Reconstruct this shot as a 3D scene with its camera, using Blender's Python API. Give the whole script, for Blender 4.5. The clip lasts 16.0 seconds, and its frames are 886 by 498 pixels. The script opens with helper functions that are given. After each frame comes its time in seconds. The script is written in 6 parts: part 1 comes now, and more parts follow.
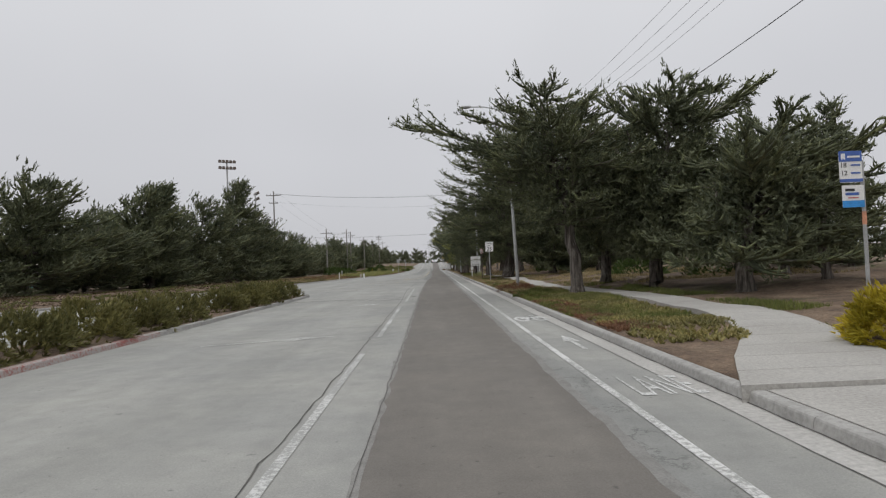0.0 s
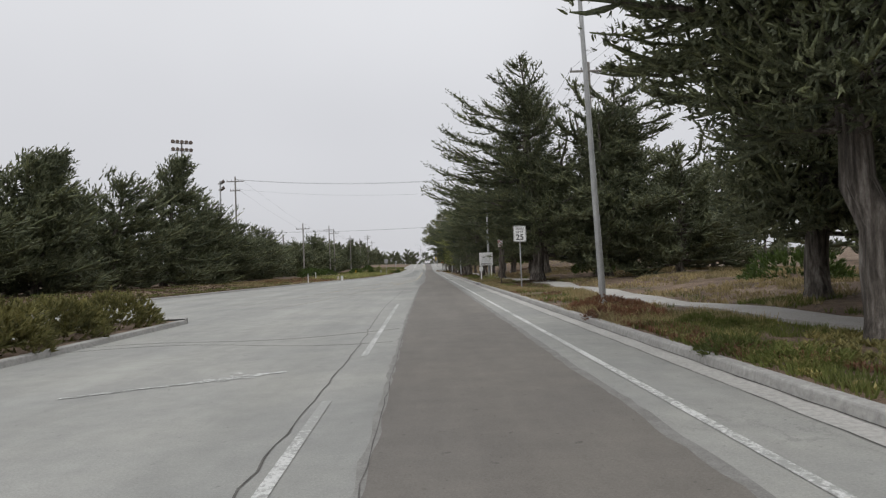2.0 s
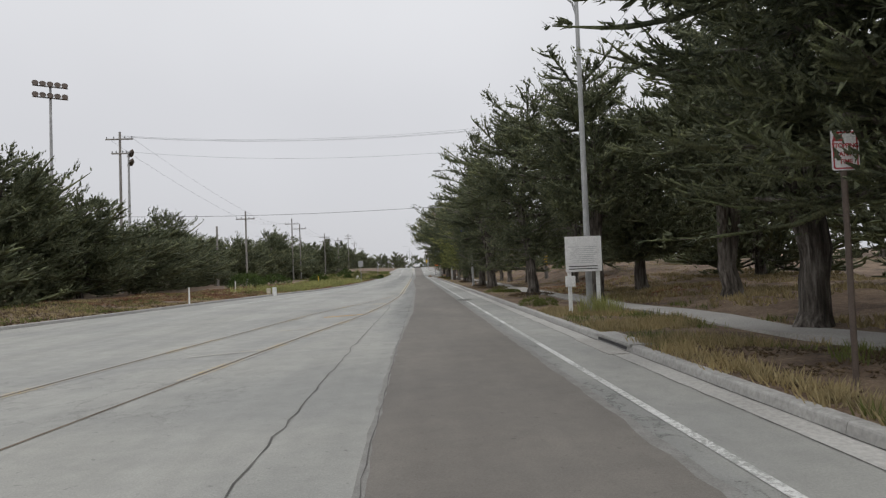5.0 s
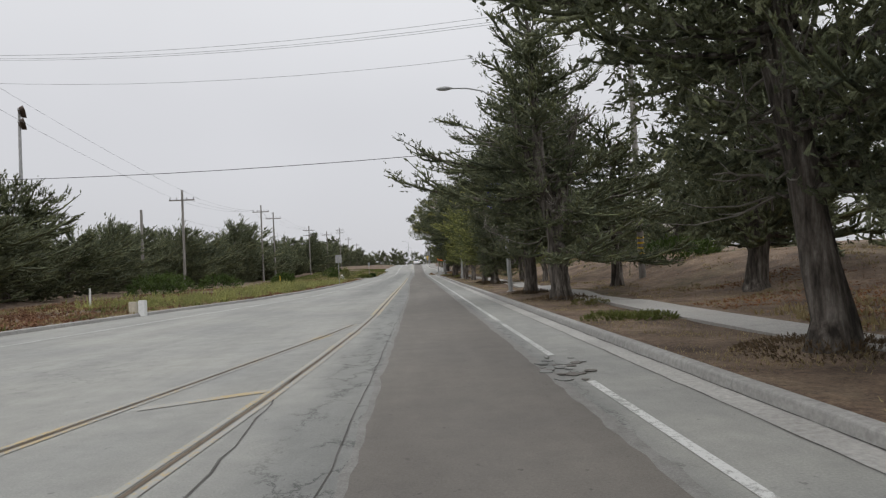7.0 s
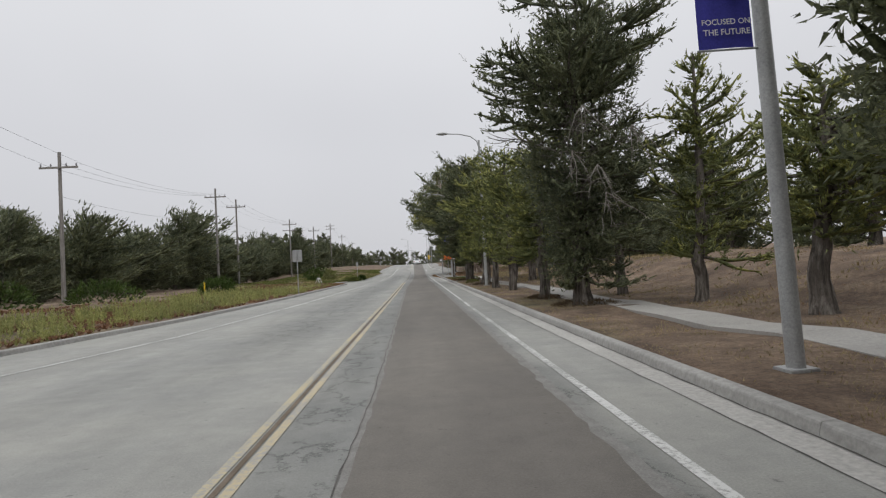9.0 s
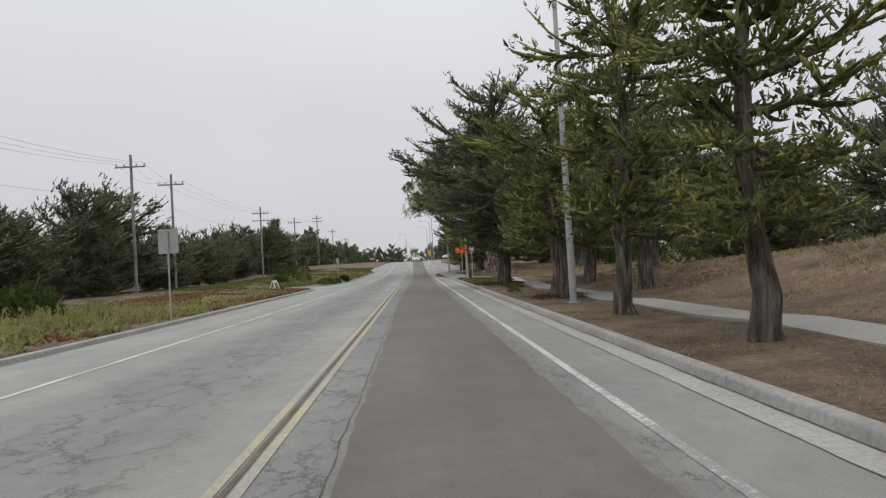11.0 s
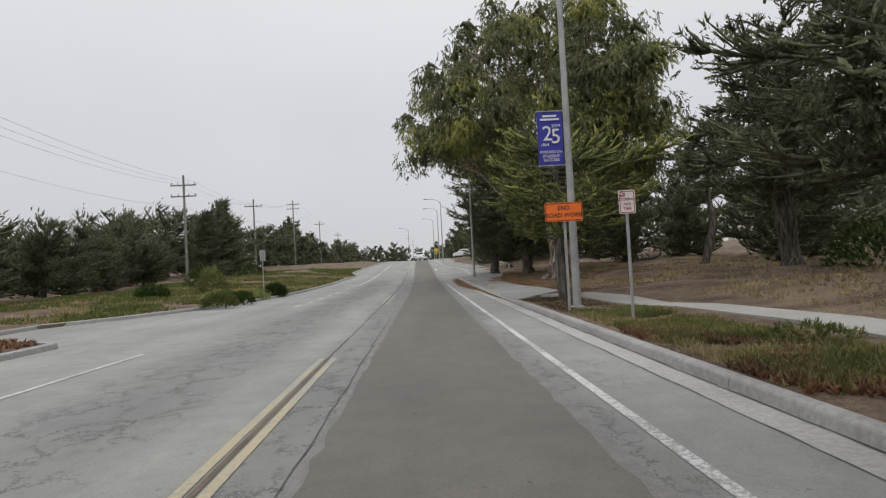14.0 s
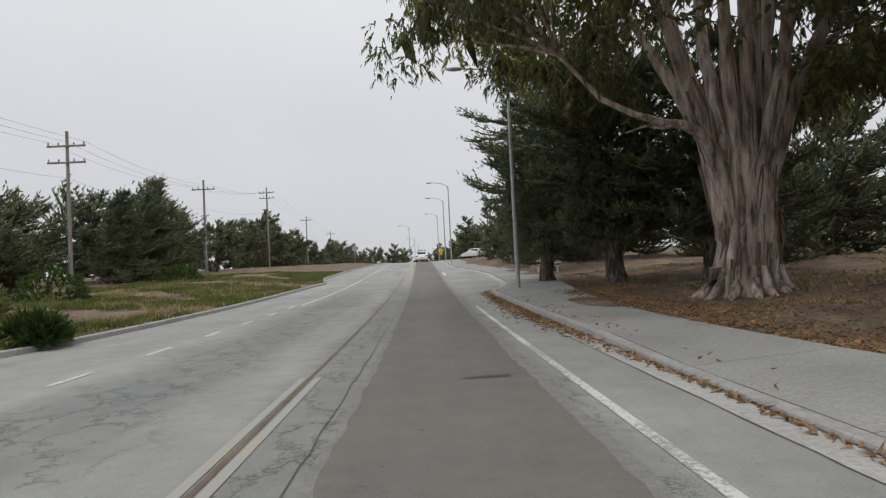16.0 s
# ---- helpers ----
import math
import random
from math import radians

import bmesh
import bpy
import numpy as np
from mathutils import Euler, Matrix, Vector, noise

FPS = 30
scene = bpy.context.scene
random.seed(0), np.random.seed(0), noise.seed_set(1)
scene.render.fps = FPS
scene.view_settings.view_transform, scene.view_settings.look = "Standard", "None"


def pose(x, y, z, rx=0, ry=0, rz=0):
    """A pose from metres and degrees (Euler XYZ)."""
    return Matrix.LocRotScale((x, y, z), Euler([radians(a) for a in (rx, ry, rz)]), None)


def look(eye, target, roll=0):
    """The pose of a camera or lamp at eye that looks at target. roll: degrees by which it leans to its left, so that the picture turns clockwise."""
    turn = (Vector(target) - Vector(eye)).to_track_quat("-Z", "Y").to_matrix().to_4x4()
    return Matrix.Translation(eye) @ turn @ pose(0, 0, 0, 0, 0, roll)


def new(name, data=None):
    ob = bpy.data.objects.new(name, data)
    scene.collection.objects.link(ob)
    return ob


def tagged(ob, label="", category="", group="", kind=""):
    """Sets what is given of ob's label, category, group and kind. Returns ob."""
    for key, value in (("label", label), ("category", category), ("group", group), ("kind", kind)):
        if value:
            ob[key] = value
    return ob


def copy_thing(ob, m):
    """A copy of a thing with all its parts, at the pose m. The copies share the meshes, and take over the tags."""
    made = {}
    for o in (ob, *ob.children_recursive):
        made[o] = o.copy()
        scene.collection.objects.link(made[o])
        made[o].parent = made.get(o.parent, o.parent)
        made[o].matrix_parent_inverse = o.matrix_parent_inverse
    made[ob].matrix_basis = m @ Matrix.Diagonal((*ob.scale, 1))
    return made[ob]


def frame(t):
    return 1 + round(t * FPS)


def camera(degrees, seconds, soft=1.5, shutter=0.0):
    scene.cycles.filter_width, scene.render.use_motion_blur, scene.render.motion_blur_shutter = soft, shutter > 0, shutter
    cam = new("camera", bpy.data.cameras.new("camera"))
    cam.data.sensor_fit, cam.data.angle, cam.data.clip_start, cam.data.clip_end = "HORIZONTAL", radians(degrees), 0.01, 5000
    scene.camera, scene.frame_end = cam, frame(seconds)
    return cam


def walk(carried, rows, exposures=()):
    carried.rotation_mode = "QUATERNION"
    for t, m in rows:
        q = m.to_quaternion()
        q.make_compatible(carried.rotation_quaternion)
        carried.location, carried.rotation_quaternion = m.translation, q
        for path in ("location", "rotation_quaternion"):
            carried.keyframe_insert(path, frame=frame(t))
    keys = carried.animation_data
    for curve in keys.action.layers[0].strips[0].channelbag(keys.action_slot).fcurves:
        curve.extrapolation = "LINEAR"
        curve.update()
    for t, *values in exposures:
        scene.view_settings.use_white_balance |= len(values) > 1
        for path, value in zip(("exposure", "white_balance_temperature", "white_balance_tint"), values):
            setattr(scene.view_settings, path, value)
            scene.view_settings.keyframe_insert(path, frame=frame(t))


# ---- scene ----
cam = camera(73.9, 16.0, soft=1.25)
PATH = [
    (0, (0.105, 3.005, 1.536), (0.139, 5.004, 1.588), -2.3),
    (0.5, (0.047, 6.748, 1.459), (0.084, 8.747, 1.513), -2.3),
    (1, (-0.02, 10.691, 1.421), (0.024, 12.69, 1.47), -2.3),
    (1.5, (-0.093, 14.91, 1.39), (-0.041, 16.909, 1.44), -2.3),
    (2, (-0.152, 19.354, 1.349), (-0.091, 21.352, 1.406), -2.2),
    (2.5, (-0.178, 23.87, 1.328), (-0.107, 25.867, 1.395), -2.1),
    (3, (-0.226, 28.512, 1.39), (-0.146, 30.51, 1.454), -2.0),
    (3.5, (-0.284, 33.274, 1.455), (-0.194, 35.271, 1.523), -1.9),
    (4, (-0.331, 38.179, 1.501), (-0.235, 40.176, 1.567), -1.8),
    (4.2, (-0.343, 40.154, 1.513), (-0.246, 42.151, 1.581), -1.8),
    (6.3, (0.184, 61.511, 1.37), (0.281, 63.508, 1.437), -2.8),
    (6.5, (0.197, 63.44, 1.363), (0.294, 65.437, 1.426), -2.8),
    (7, (0.212, 68.26, 1.364), (0.307, 70.257, 1.422), -2.8),
    (7.5, (0.233, 73.105, 1.333), (0.321, 75.102, 1.392), -2.7),
    (8, (0.251, 78.017, 1.351), (0.343, 80.014, 1.412), -2.7),
    (8.5, (0.297, 82.888, 1.387), (0.39, 84.885, 1.448), -2.8),
    (9, (0.35, 87.711, 1.416), (0.443, 89.708, 1.474), -3.0),
    (9.2, (0.37, 89.644, 1.426), (0.458, 91.641, 1.483), -3.1),
    (11.3, (0.321, 110.322, 1.37), (0.417, 112.319, 1.415), -3.4),
    (11.5, (0.335, 112.319, 1.367), (0.43, 114.317, 1.407), -3.3),
    (12, (0.388, 117.344, 1.351), (0.479, 119.341, 1.39), -3.3),
    (12.5, (0.448, 122.442, 1.32), (0.538, 124.439, 1.363), -3.2),
    (13, (0.491, 127.492, 1.279), (0.583, 129.49, 1.322), -3.0),
    (13.5, (0.509, 132.555, 1.277), (0.6, 134.552, 1.326), -3.0),
    (14, (0.502, 137.643, 1.291), (0.582, 139.641, 1.343), -3.1),
    (14.5, (0.482, 142.622, 1.304), (0.55, 144.62, 1.356), -3.0),
    (15, (0.486, 147.548, 1.274), (0.55, 149.546, 1.326), -2.9),
    (15.5, (0.515, 152.445, 1.27), (0.586, 154.442, 1.33), -3.0),
    (16, (0.581, 157.249, 1.25), (0.653, 159.247, 1.312), -2.9),
]
walk(cam, [(t, look(e, g, r)) for t, e, g, r in PATH], [(0, -0.06, 6400, 9), (0.7, 0.0, 6400, 9), (1.6, 0.07, 6400, 9), (16, 0.07, 6400, 9)])

# ---- sky and light: a closed overcast sky, brightest overhead, no cast shadows ----
world = bpy.data.worlds.new("overcast_sky")
scene.world = world
world.use_nodes = True
wn, wl = world.node_tree.nodes, world.node_tree.links
bg = wn["Background"]
sky = wn.new("ShaderNodeTexSky")
sky.sky_type, sky.sun_disc = "NISHITA", False
sky.sun_elevation, sky.sun_rotation = radians(55), radians(200)
sky.air_density, sky.dust_density = 1.0, 4.0
tc = wn.new("ShaderNodeTexCoord")
cloud = wn.new("ShaderNodeTexNoise")
cloud.inputs["Scale"].default_value, cloud.inputs["Detail"].default_value = 1.6, 3.0
wl.new(tc.outputs["Generated"], cloud.inputs["Vector"])
ramp = wn.new("ShaderNodeValToRGB")
ramp.color_ramp.elements[0].position, ramp.color_ramp.elements[0].color = 0.3, (0.94, 0.94, 0.945, 1)
ramp.color_ramp.elements[1].position, ramp.color_ramp.elements[1].color = 0.72, (1.04, 1.04, 1.045, 1)
wl.new(cloud.outputs["Fac"], ramp.inputs["Fac"])
# the cloud layer brightens smoothly towards the zenith
split = wn.new("ShaderNodeSeparateXYZ")
wl.new(tc.outputs["Generated"], split.inputs["Vector"])
height = wn.new("ShaderNodeValToRGB")
height.color_ramp.interpolation = "EASE"
stops = height.color_ramp.elements
stops[0].position, stops[0].color = 0.0, (6.0, 5.95, 6.15, 1)
stops[1].position, stops[1].color = 1.0, (13.0, 13.0, 13.2, 1)
for at_, c_ in ((0.2, (6.6, 6.55, 6.75, 1)), (0.45, (7.4, 7.35, 7.5, 1))):
    e_ = stops.new(at_)
    e_.color = c_
wl.new(split.outputs["Z"], height.inputs["Fac"])
layer = wn.new("ShaderNodeMixRGB")
layer.blend_type = "MULTIPLY"
layer.inputs["Fac"].default_value = 1.0
wl.new(height.outputs["Color"], layer.inputs["Color1"])
wl.new(ramp.outputs["Color"], layer.inputs["Color2"])
mixw = wn.new("ShaderNodeMixRGB")
mixw.inputs["Fac"].default_value = 0.96
wl.new(sky.outputs["Color"], mixw.inputs["Color1"])
wl.new(layer.outputs["Color"], mixw.inputs["Color2"])
wl.new(mixw.outputs["Color"], bg.inputs["Color"])
bg.inputs["Strength"].default_value = 0.1
sun = new("sun", bpy.data.lights.new("sun", "SUN"))
sun.data.energy, sun.data.angle, sun.data.color = 0.6, radians(40), (1.0, 0.97, 0.93)
sun.matrix_basis = look((0, 0, 50), (12, 30, 0))


# ---- materials ----
def shader(name, rough=0.8, metal=0.0):
    m = bpy.data.materials.new(name)
    m.use_nodes = True
    b = m.node_tree.nodes["Principled BSDF"]
    b.inputs["Roughness"].default_value, b.inputs["Metallic"].default_value = rough, metal
    return m, m.node_tree.nodes, m.node_tree.links, b


def noise_node(n, l, vec, scale, detail=4.0, rough=0.55):
    t = n.new("ShaderNodeTexNoise")
    t.inputs["Scale"].default_value, t.inputs["Detail"].default_value = scale, detail
    t.inputs["Roughness"].default_value = rough
    l.new(vec, t.inputs["Vector"])
    return t.outputs["Fac"]


def ramp_node(n, l, fac, stops):
    r = n.new("ShaderNodeValToRGB")
    e = r.color_ramp.elements
    while len(e) < len(stops):
        e.new(0.5)
    for k, (p, c) in enumerate(stops):
        e[k].position, e[k].color = p, (*c, 1)
    l.new(fac, r.inputs["Fac"])
    return r.outputs["Color"]


def mixed(n, l, kind, fac, a, b):
    m = n.new("ShaderNodeMixRGB")
    m.blend_type = kind
    for k, v in (("Fac", fac), ("Color1", a), ("Color2", b)):
        if isinstance(v, (int, float)):
            m.inputs[k].default_value = v
        elif isinstance(v, tuple):
            m.inputs[k].default_value = (*v, 1)
        else:
            l.new(v, m.inputs[k])
    return m.outputs["Color"]


def bumped(n, l, b, fac, strength, dist=0.02):
    u = n.new("ShaderNodeBump")
    u.inputs["Strength"].default_value, u.inputs["Distance"].default_value = strength, dist
    l.new(fac, u.inputs["Height"])
    l.new(u.outputs["Normal"], b.inputs["Normal"])


def position(n):
    return n.new("ShaderNodeNewGeometry").outputs["Position"]


def stretched(n, l, vec, sx, sy, sz):
    m = n.new("ShaderNodeMapping")
    m.inputs["Scale"].default_value = (sx, sy, sz)
    l.new(vec, m.inputs["Vector"])
    return m.outputs["Vector"]


def surface(name, dark, light, scale=1.2, fine=35.0, rough=0.85, bump=0.25, streak=None, metal=0.0):
    """Two scales of mottling: broad stains and fine grain."""
    m, n, l, b = shader(name, rough, metal)
    p = position(n)
    big = noise_node(n, l, stretched(n, l, p, *streak) if streak else p, scale)
    small = noise_node(n, l, p, fine, 6.0, 0.7)
    c = ramp_node(n, l, big, [(0.32, dark), (0.68, light)])
    g = ramp_node(n, l, small, [(0.3, (0.62, 0.62, 0.62)), (0.7, (1.25, 1.25, 1.25))])
    l.new(mixed(n, l, "MULTIPLY", 0.75, c, g), b.inputs["Base Color"])
    if bump:
        bumped(n, l, b, small, bump, 0.01)
    return m


def leaf_material(name, dark, light, rough=0.6, through_light=0.34, relief=0.0):
    m, n, l, b = shader(name, rough)
    b.inputs["Specular IOR Level"].default_value = 0.25
    rnd = n.new("ShaderNodeNewGeometry").outputs["Random Per Island"]
    p = position(n)
    broad = noise_node(n, l, p, 0.8, 3.0)
    plume = noise_node(n, l, p, 4.0, 2.0)
    c1 = ramp_node(n, l, mixed(n, l, "MIX", 0.55, rnd, plume), [(0.15, dark), (0.85, light)])
    c2 = ramp_node(n, l, broad, [(0.3, (0.68, 0.7, 0.68)), (0.7, (1.3, 1.25, 1.1))])
    col = mixed(n, l, "MULTIPLY", 1.0, c1, c2)
    if relief:
        scales = noise_node(n, l, p, 30.0, 3.0, 0.7)
        col = mixed(n, l, "MULTIPLY", 0.9, col, ramp_node(n, l, scales, [(0.36, (0.55, 0.56, 0.58)), (0.62, (1.3, 1.28, 1.2))]))
        bumped(n, l, b, scales, relief, 0.05)
    l.new(col, b.inputs["Base Color"])
    tr = n.new("ShaderNodeBsdfTranslucent")
    l.new(col, tr.inputs["Color"])
    mx = n.new("ShaderNodeMixShader")
    mx.inputs["Fac"].default_value = through_light
    l.new(b.outputs["BSDF"], mx.inputs[1])
    l.new(tr.outputs["BSDF"], mx.inputs[2])
    l.new(mx.outputs["Shader"], n["Material Output"].inputs["Surface"])
    return m


def worn_paint(name, paint, under, wear=0.5):
    m, n, l, b = shader(name, 0.75)
    p = position(n)
    w = noise_node(n, l, p, 17.0, 9.0, 0.8)
    big = noise_node(n, l, p, 0.7, 2.0)
    s = mixed(n, l, "ADD", 0.45, w, big)
    f = ramp_node(n, l, s, [(wear - 0.04, (0, 0, 0)), (wear + 0.06, (1, 1, 1))])
    l.new(mixed(n, l, "MIX", f, under, paint), b.inputs["Base Color"])
    bumped(n, l, b, noise_node(n, l, p, 60.0, 4.0), 0.2, 0.01)
    return m


def plain(name, col, rough=0.5, metal=0.0, vary=0.12, scale=6.0):
    d = tuple(c * (1 - vary) for c in col)
    e = tuple(min(1, c * (1 + vary)) for c in col)
    return surface(name, d, e, scale, 50.0, rough, 0.05, metal=metal)


def smooth_step(n, l, v, a, b):
    r = n.new("ShaderNodeMapRange")
    r.interpolation_type = "SMOOTHSTEP"
    for k, w in (("From Min", a), ("From Max", b)):
        r.inputs[k].default_value = w
    l.new(v, r.inputs["Value"])
    return r.outputs["Result"]


def times(n, l, *vs):
    out = vs[0]
    for v in vs[1:]:
        m = n.new("ShaderNodeMath")
        m.operation = "MULTIPLY"
        l.new(out, m.inputs[0])
        l.new(v, m.inputs[1])
        out = m.outputs[0]
    return out


def worn_bands(n, l, p, bands):
    """Soft-edged worn tracks (x0, x1, y0, y1, softness) with wandering borders."""
    warp = n.new("ShaderNodeTexNoise")
    warp.inputs["Scale"].default_value, warp.inputs["Detail"].default_value = 0.45, 5.0
    l.new(p, warp.inputs["Vector"])
    shift = mixed(n, l, "ADD", 1.0, p, mixed(n, l, "SUBTRACT", 1.0, warp.outputs["Color"], (0.5, 0.5, 0.5)))
    s = n.new("ShaderNodeSeparateXYZ")
    l.new(shift, s.inputs[0])
    total = None
    for x0, x1, y0, y1, w in bands:
        f = times(n, l, smooth_step(n, l, s.outputs[0], x0 - w, x0 + w), smooth_step(n, l, s.outputs[0], x1 + w, x1 - w), smooth_step(n, l, s.outputs[1], y0 - 8, y0 + 8), smooth_step(n, l, s.outputs[1], y1 + 8, y1 - 8))
        if total is None:
            total = f
        else:
            m = n.new("ShaderNodeMath")
            m.operation = "MAXIMUM"
            l.new(total, m.inputs[0])
            l.new(f, m.inputs[1])
            total = m.outputs[0]
    return total


def asphalt_material(name, dark, light, tint_stain, crack=0.0, bands=()):
    m, n, l, b = shader(name, 0.88)
    p = position(n)
    lane = noise_node(n, l, stretched(n, l, p, 1.0, 0.09, 1.0), 0.9, 5.0, 0.6)
    patch = noise_node(n, l, p, 0.35, 4.0, 0.6)
    grit = noise_node(n, l, p, 55.0, 6.0, 0.8)
    c = ramp_node(n, l, lane, [(0.3, dark), (0.7, light)])
    s = ramp_node(n, l, patch, [(0.35, tint_stain), (0.65, (1.08, 1.07, 1.04))])
    c = mixed(n, l, "MULTIPLY", 0.8, c, s)
    g = ramp_node(n, l, grit, [(0.28, (0.55, 0.55, 0.55)), (0.72, (1.35, 1.35, 1.33))])
    c = mixed(n, l, "MULTIPLY", 0.6, c, g)
    blot = noise_node(n, l, p, 2.6, 5.0, 0.7)
    c = mixed(n, l, "MULTIPLY", 0.8, c, ramp_node(n, l, blot, [(0.32, (0.86, 0.86, 0.86)), (0.68, (1.1, 1.1, 1.09))]))
    chip = noise_node(n, l, p, 9.0, 3.0, 0.6)
    c = mixed(n, l, "MULTIPLY", 1.0, c, ramp_node(n, l, chip, [(0.27, (0.62, 0.62, 0.63)), (0.34, (1, 1, 1))]))
    if crack:
        v = n.new("ShaderNodeTexVoronoi")
        v.feature = "DISTANCE_TO_EDGE"
        v.inputs["Scale"].default_value = 2.1
        warp = n.new("ShaderNodeTexNoise")
        warp.inputs["Scale"].default_value = 2.2
        warp.inputs["Detail"].default_value = 8
        warp.inputs["Roughness"].default_value = 0.75
        l.new(p, warp.inputs["Vector"])
        l.new(stretched(n, l, mixed(n, l, "ADD", 0.9, p, warp.outputs["Color"]), 1.0, 0.55, 1.0), v.inputs["Vector"])
        line = ramp_node(n, l, v.outputs["Distance"], [(0.0, (0.2, 0.2, 0.2)), (0.04, (1, 1, 1))])
        broken = ramp_node(n, l, noise_node(n, l, p, 1.1, 4.0, 0.7), [(0.42, (0, 0, 0)), (0.5, (1, 1, 1))])
        some = ramp_node(n, l, noise_node(n, l, p, 0.12, 2.0), [(0.58, (0, 0, 0)), (0.66, (0.5, 0.5, 0.5))])
        if bands:
            worn = worn_bands(n, l, p, bands)
            c = mixed(n, l, "MIX", worn, c, mixed(n, l, "MULTIPLY", 1.0, c, (0.78, 0.79, 0.8)))
            some = mixed(n, l, "LIGHTEN", 1.0, some, worn)
        some = mixed(n, l, "MULTIPLY", 1.0, some, broken)
        c = mixed(n, l, "MIX", some, c, mixed(n, l, "MULTIPLY", crack, c, line))
    l.new(c, b.inputs["Base Color"])
    bumped(n, l, b, grit, 0.35, 0.008)
    return m


M = {}
M["road"] = asphalt_material("weathered_asphalt", (0.272, 0.271, 0.256), (0.345, 0.344, 0.327), (0.84, 0.845, 0.85), 0.8, ((-3.6, -1.8, 100, 190, 0.55), (-0.95, 0.2, 62, 190, 0.22), (1.55, 2.0, 48, 186, 0.18), (1.5, 2.0, 4, 14, 0.16)))
M["patch"] = asphalt_material("newer_asphalt", (0.146, 0.134, 0.121), (0.188, 0.174, 0.157), (0.88, 0.88, 0.88))
M["blend"] = surface("asphalt_transition", (0.19, 0.183, 0.17), (0.25, 0.245, 0.23), 5.0, 60.0, 0.9, 0.3)
M["concrete"] = surface("kerb_concrete", (0.3, 0.292, 0.275), (0.385, 0.376, 0.355), 0.8, 14.0, 0.9, 0.1)
M["gutter"] = surface("gutter_concrete", (0.37, 0.358, 0.335), (0.47, 0.458, 0.43), 0.6, 16.0, 0.9, 0.1)
M["walkway"] = surface("pavement_concrete", (0.33, 0.315, 0.29), (0.43, 0.415, 0.385), 0.5, 25.0, 0.9, 0.2)
M["paving"] = surface("weathered_grey_paving", (0.25, 0.248, 0.23), (0.335, 0.33, 0.305), 0.5, 25.0, 0.9, 0.2)
M["red_kerb"] = worn_paint("worn_red_kerb_paint", (0.3, 0.1, 0.085), (0.36, 0.33, 0.31), 0.72)
M["white_line"] = worn_paint("worn_white_road_paint", (0.62, 0.62, 0.6), (0.31, 0.31, 0.293), 0.69)
M["faint_line"] = worn_paint("faded_white_road_paint", (0.56, 0.56, 0.54), (0.305, 0.305, 0.289), 0.745)
M["broken_line"] = worn_paint("broken_white_road_paint", (0.6, 0.6, 0.58), (0.3, 0.3, 0.284), 0.735)
M["yellow_line"] = worn_paint("worn_yellow_road_paint", (0.47, 0.4, 0.26), (0.33, 0.32, 0.29), 0.71)
M["faint_yellow"] = worn_paint("faded_yellow_road_paint", (0.45, 0.34, 0.17), (0.34, 0.335, 0.31), 0.78)
M["hatch"] = worn_paint("yellow_road_paint", (0.6, 0.33, 0.06), (0.33, 0.31, 0.26), 0.6)
M["crack"] = surface("dark_asphalt_crack", (0.06, 0.057, 0.052), (0.13, 0.122, 0.11), 3.0, 40.0, 0.8, 0.2)
M["seam"] = surface("brown_joint_between_lines", (0.11, 0.085, 0.06), (0.19, 0.15, 0.11), 2.0, 40.0, 0.9, 0.2)
M["cypress"] = leaf_material("cypress_foliage", (0.092, 0.108, 0.079), (0.22, 0.242, 0.155), 0.65, 0.28, 0.45)
M["cypress_light"] = leaf_material("young_cypress_foliage", (0.09, 0.112, 0.052), (0.27, 0.295, 0.125), 0.6, 0.25, 0.5)
M["cypress_tip"] = leaf_material("cypress_new_growth", (0.1, 0.122, 0.08), (0.27, 0.295, 0.165), 0.6, 0.28, 0.45)
M["cypress_light_tip"] = leaf_material("young_cypress_new_growth", (0.2, 0.22, 0.075), (0.48, 0.49, 0.17), 0.6, 0.25, 0.5)
M["euc_leaf"] = leaf_material("eucalyptus_foliage", (0.075, 0.095, 0.055), (0.3, 0.31, 0.165), 0.5, 0.42)
# brighter copy of the leaf colour, with the light on some clumps painted in
M["euc_lit"] = leaf_material("lit_eucalyptus_foliage", (0.17, 0.19, 0.06), (0.52, 0.51, 0.19), 0.5, 0.45)
M["dead"] = surface("bleached_dead_branches", (0.16, 0.14, 0.12), (0.3, 0.28, 0.25), 3.0, 30.0, 0.9, 0.2)


def bark_material(name, dark, light, tint, scale=11.0, along=0.11):
    """Furrowed bark: long vertical ridges broken by fine grain."""
    m, n, l, b = shader(name, 0.95)
    p = position(n)
    ridge = noise_node(n, l, stretched(n, l, p, 1.0, 1.0, along), scale, 5.0, 0.6)
    patch = noise_node(n, l, p, 1.3, 3.0)
    fine = noise_node(n, l, stretched(n, l, p, 1.0, 1.0, 0.35), 45.0, 5.0, 0.7)
    c = ramp_node(n, l, ridge, [(0.36, dark), (0.52, tint), (0.68, light)])
    c = mixed(n, l, "MULTIPLY", 0.8, c, ramp_node(n, l, patch, [(0.3, (0.7, 0.68, 0.66)), (0.7, (1.2, 1.2, 1.2))]))
    c = mixed(n, l, "MULTIPLY", 0.7, c, ramp_node(n, l, fine, [(0.3, (0.6, 0.6, 0.6)), (0.7, (1.3, 1.3, 1.3))]))
    l.new(c, b.inputs["Base Color"])
    bumped(n, l, b, mixed(n, l, "ADD", 0.35, ridge, fine), 1.0, 0.07)
    return m


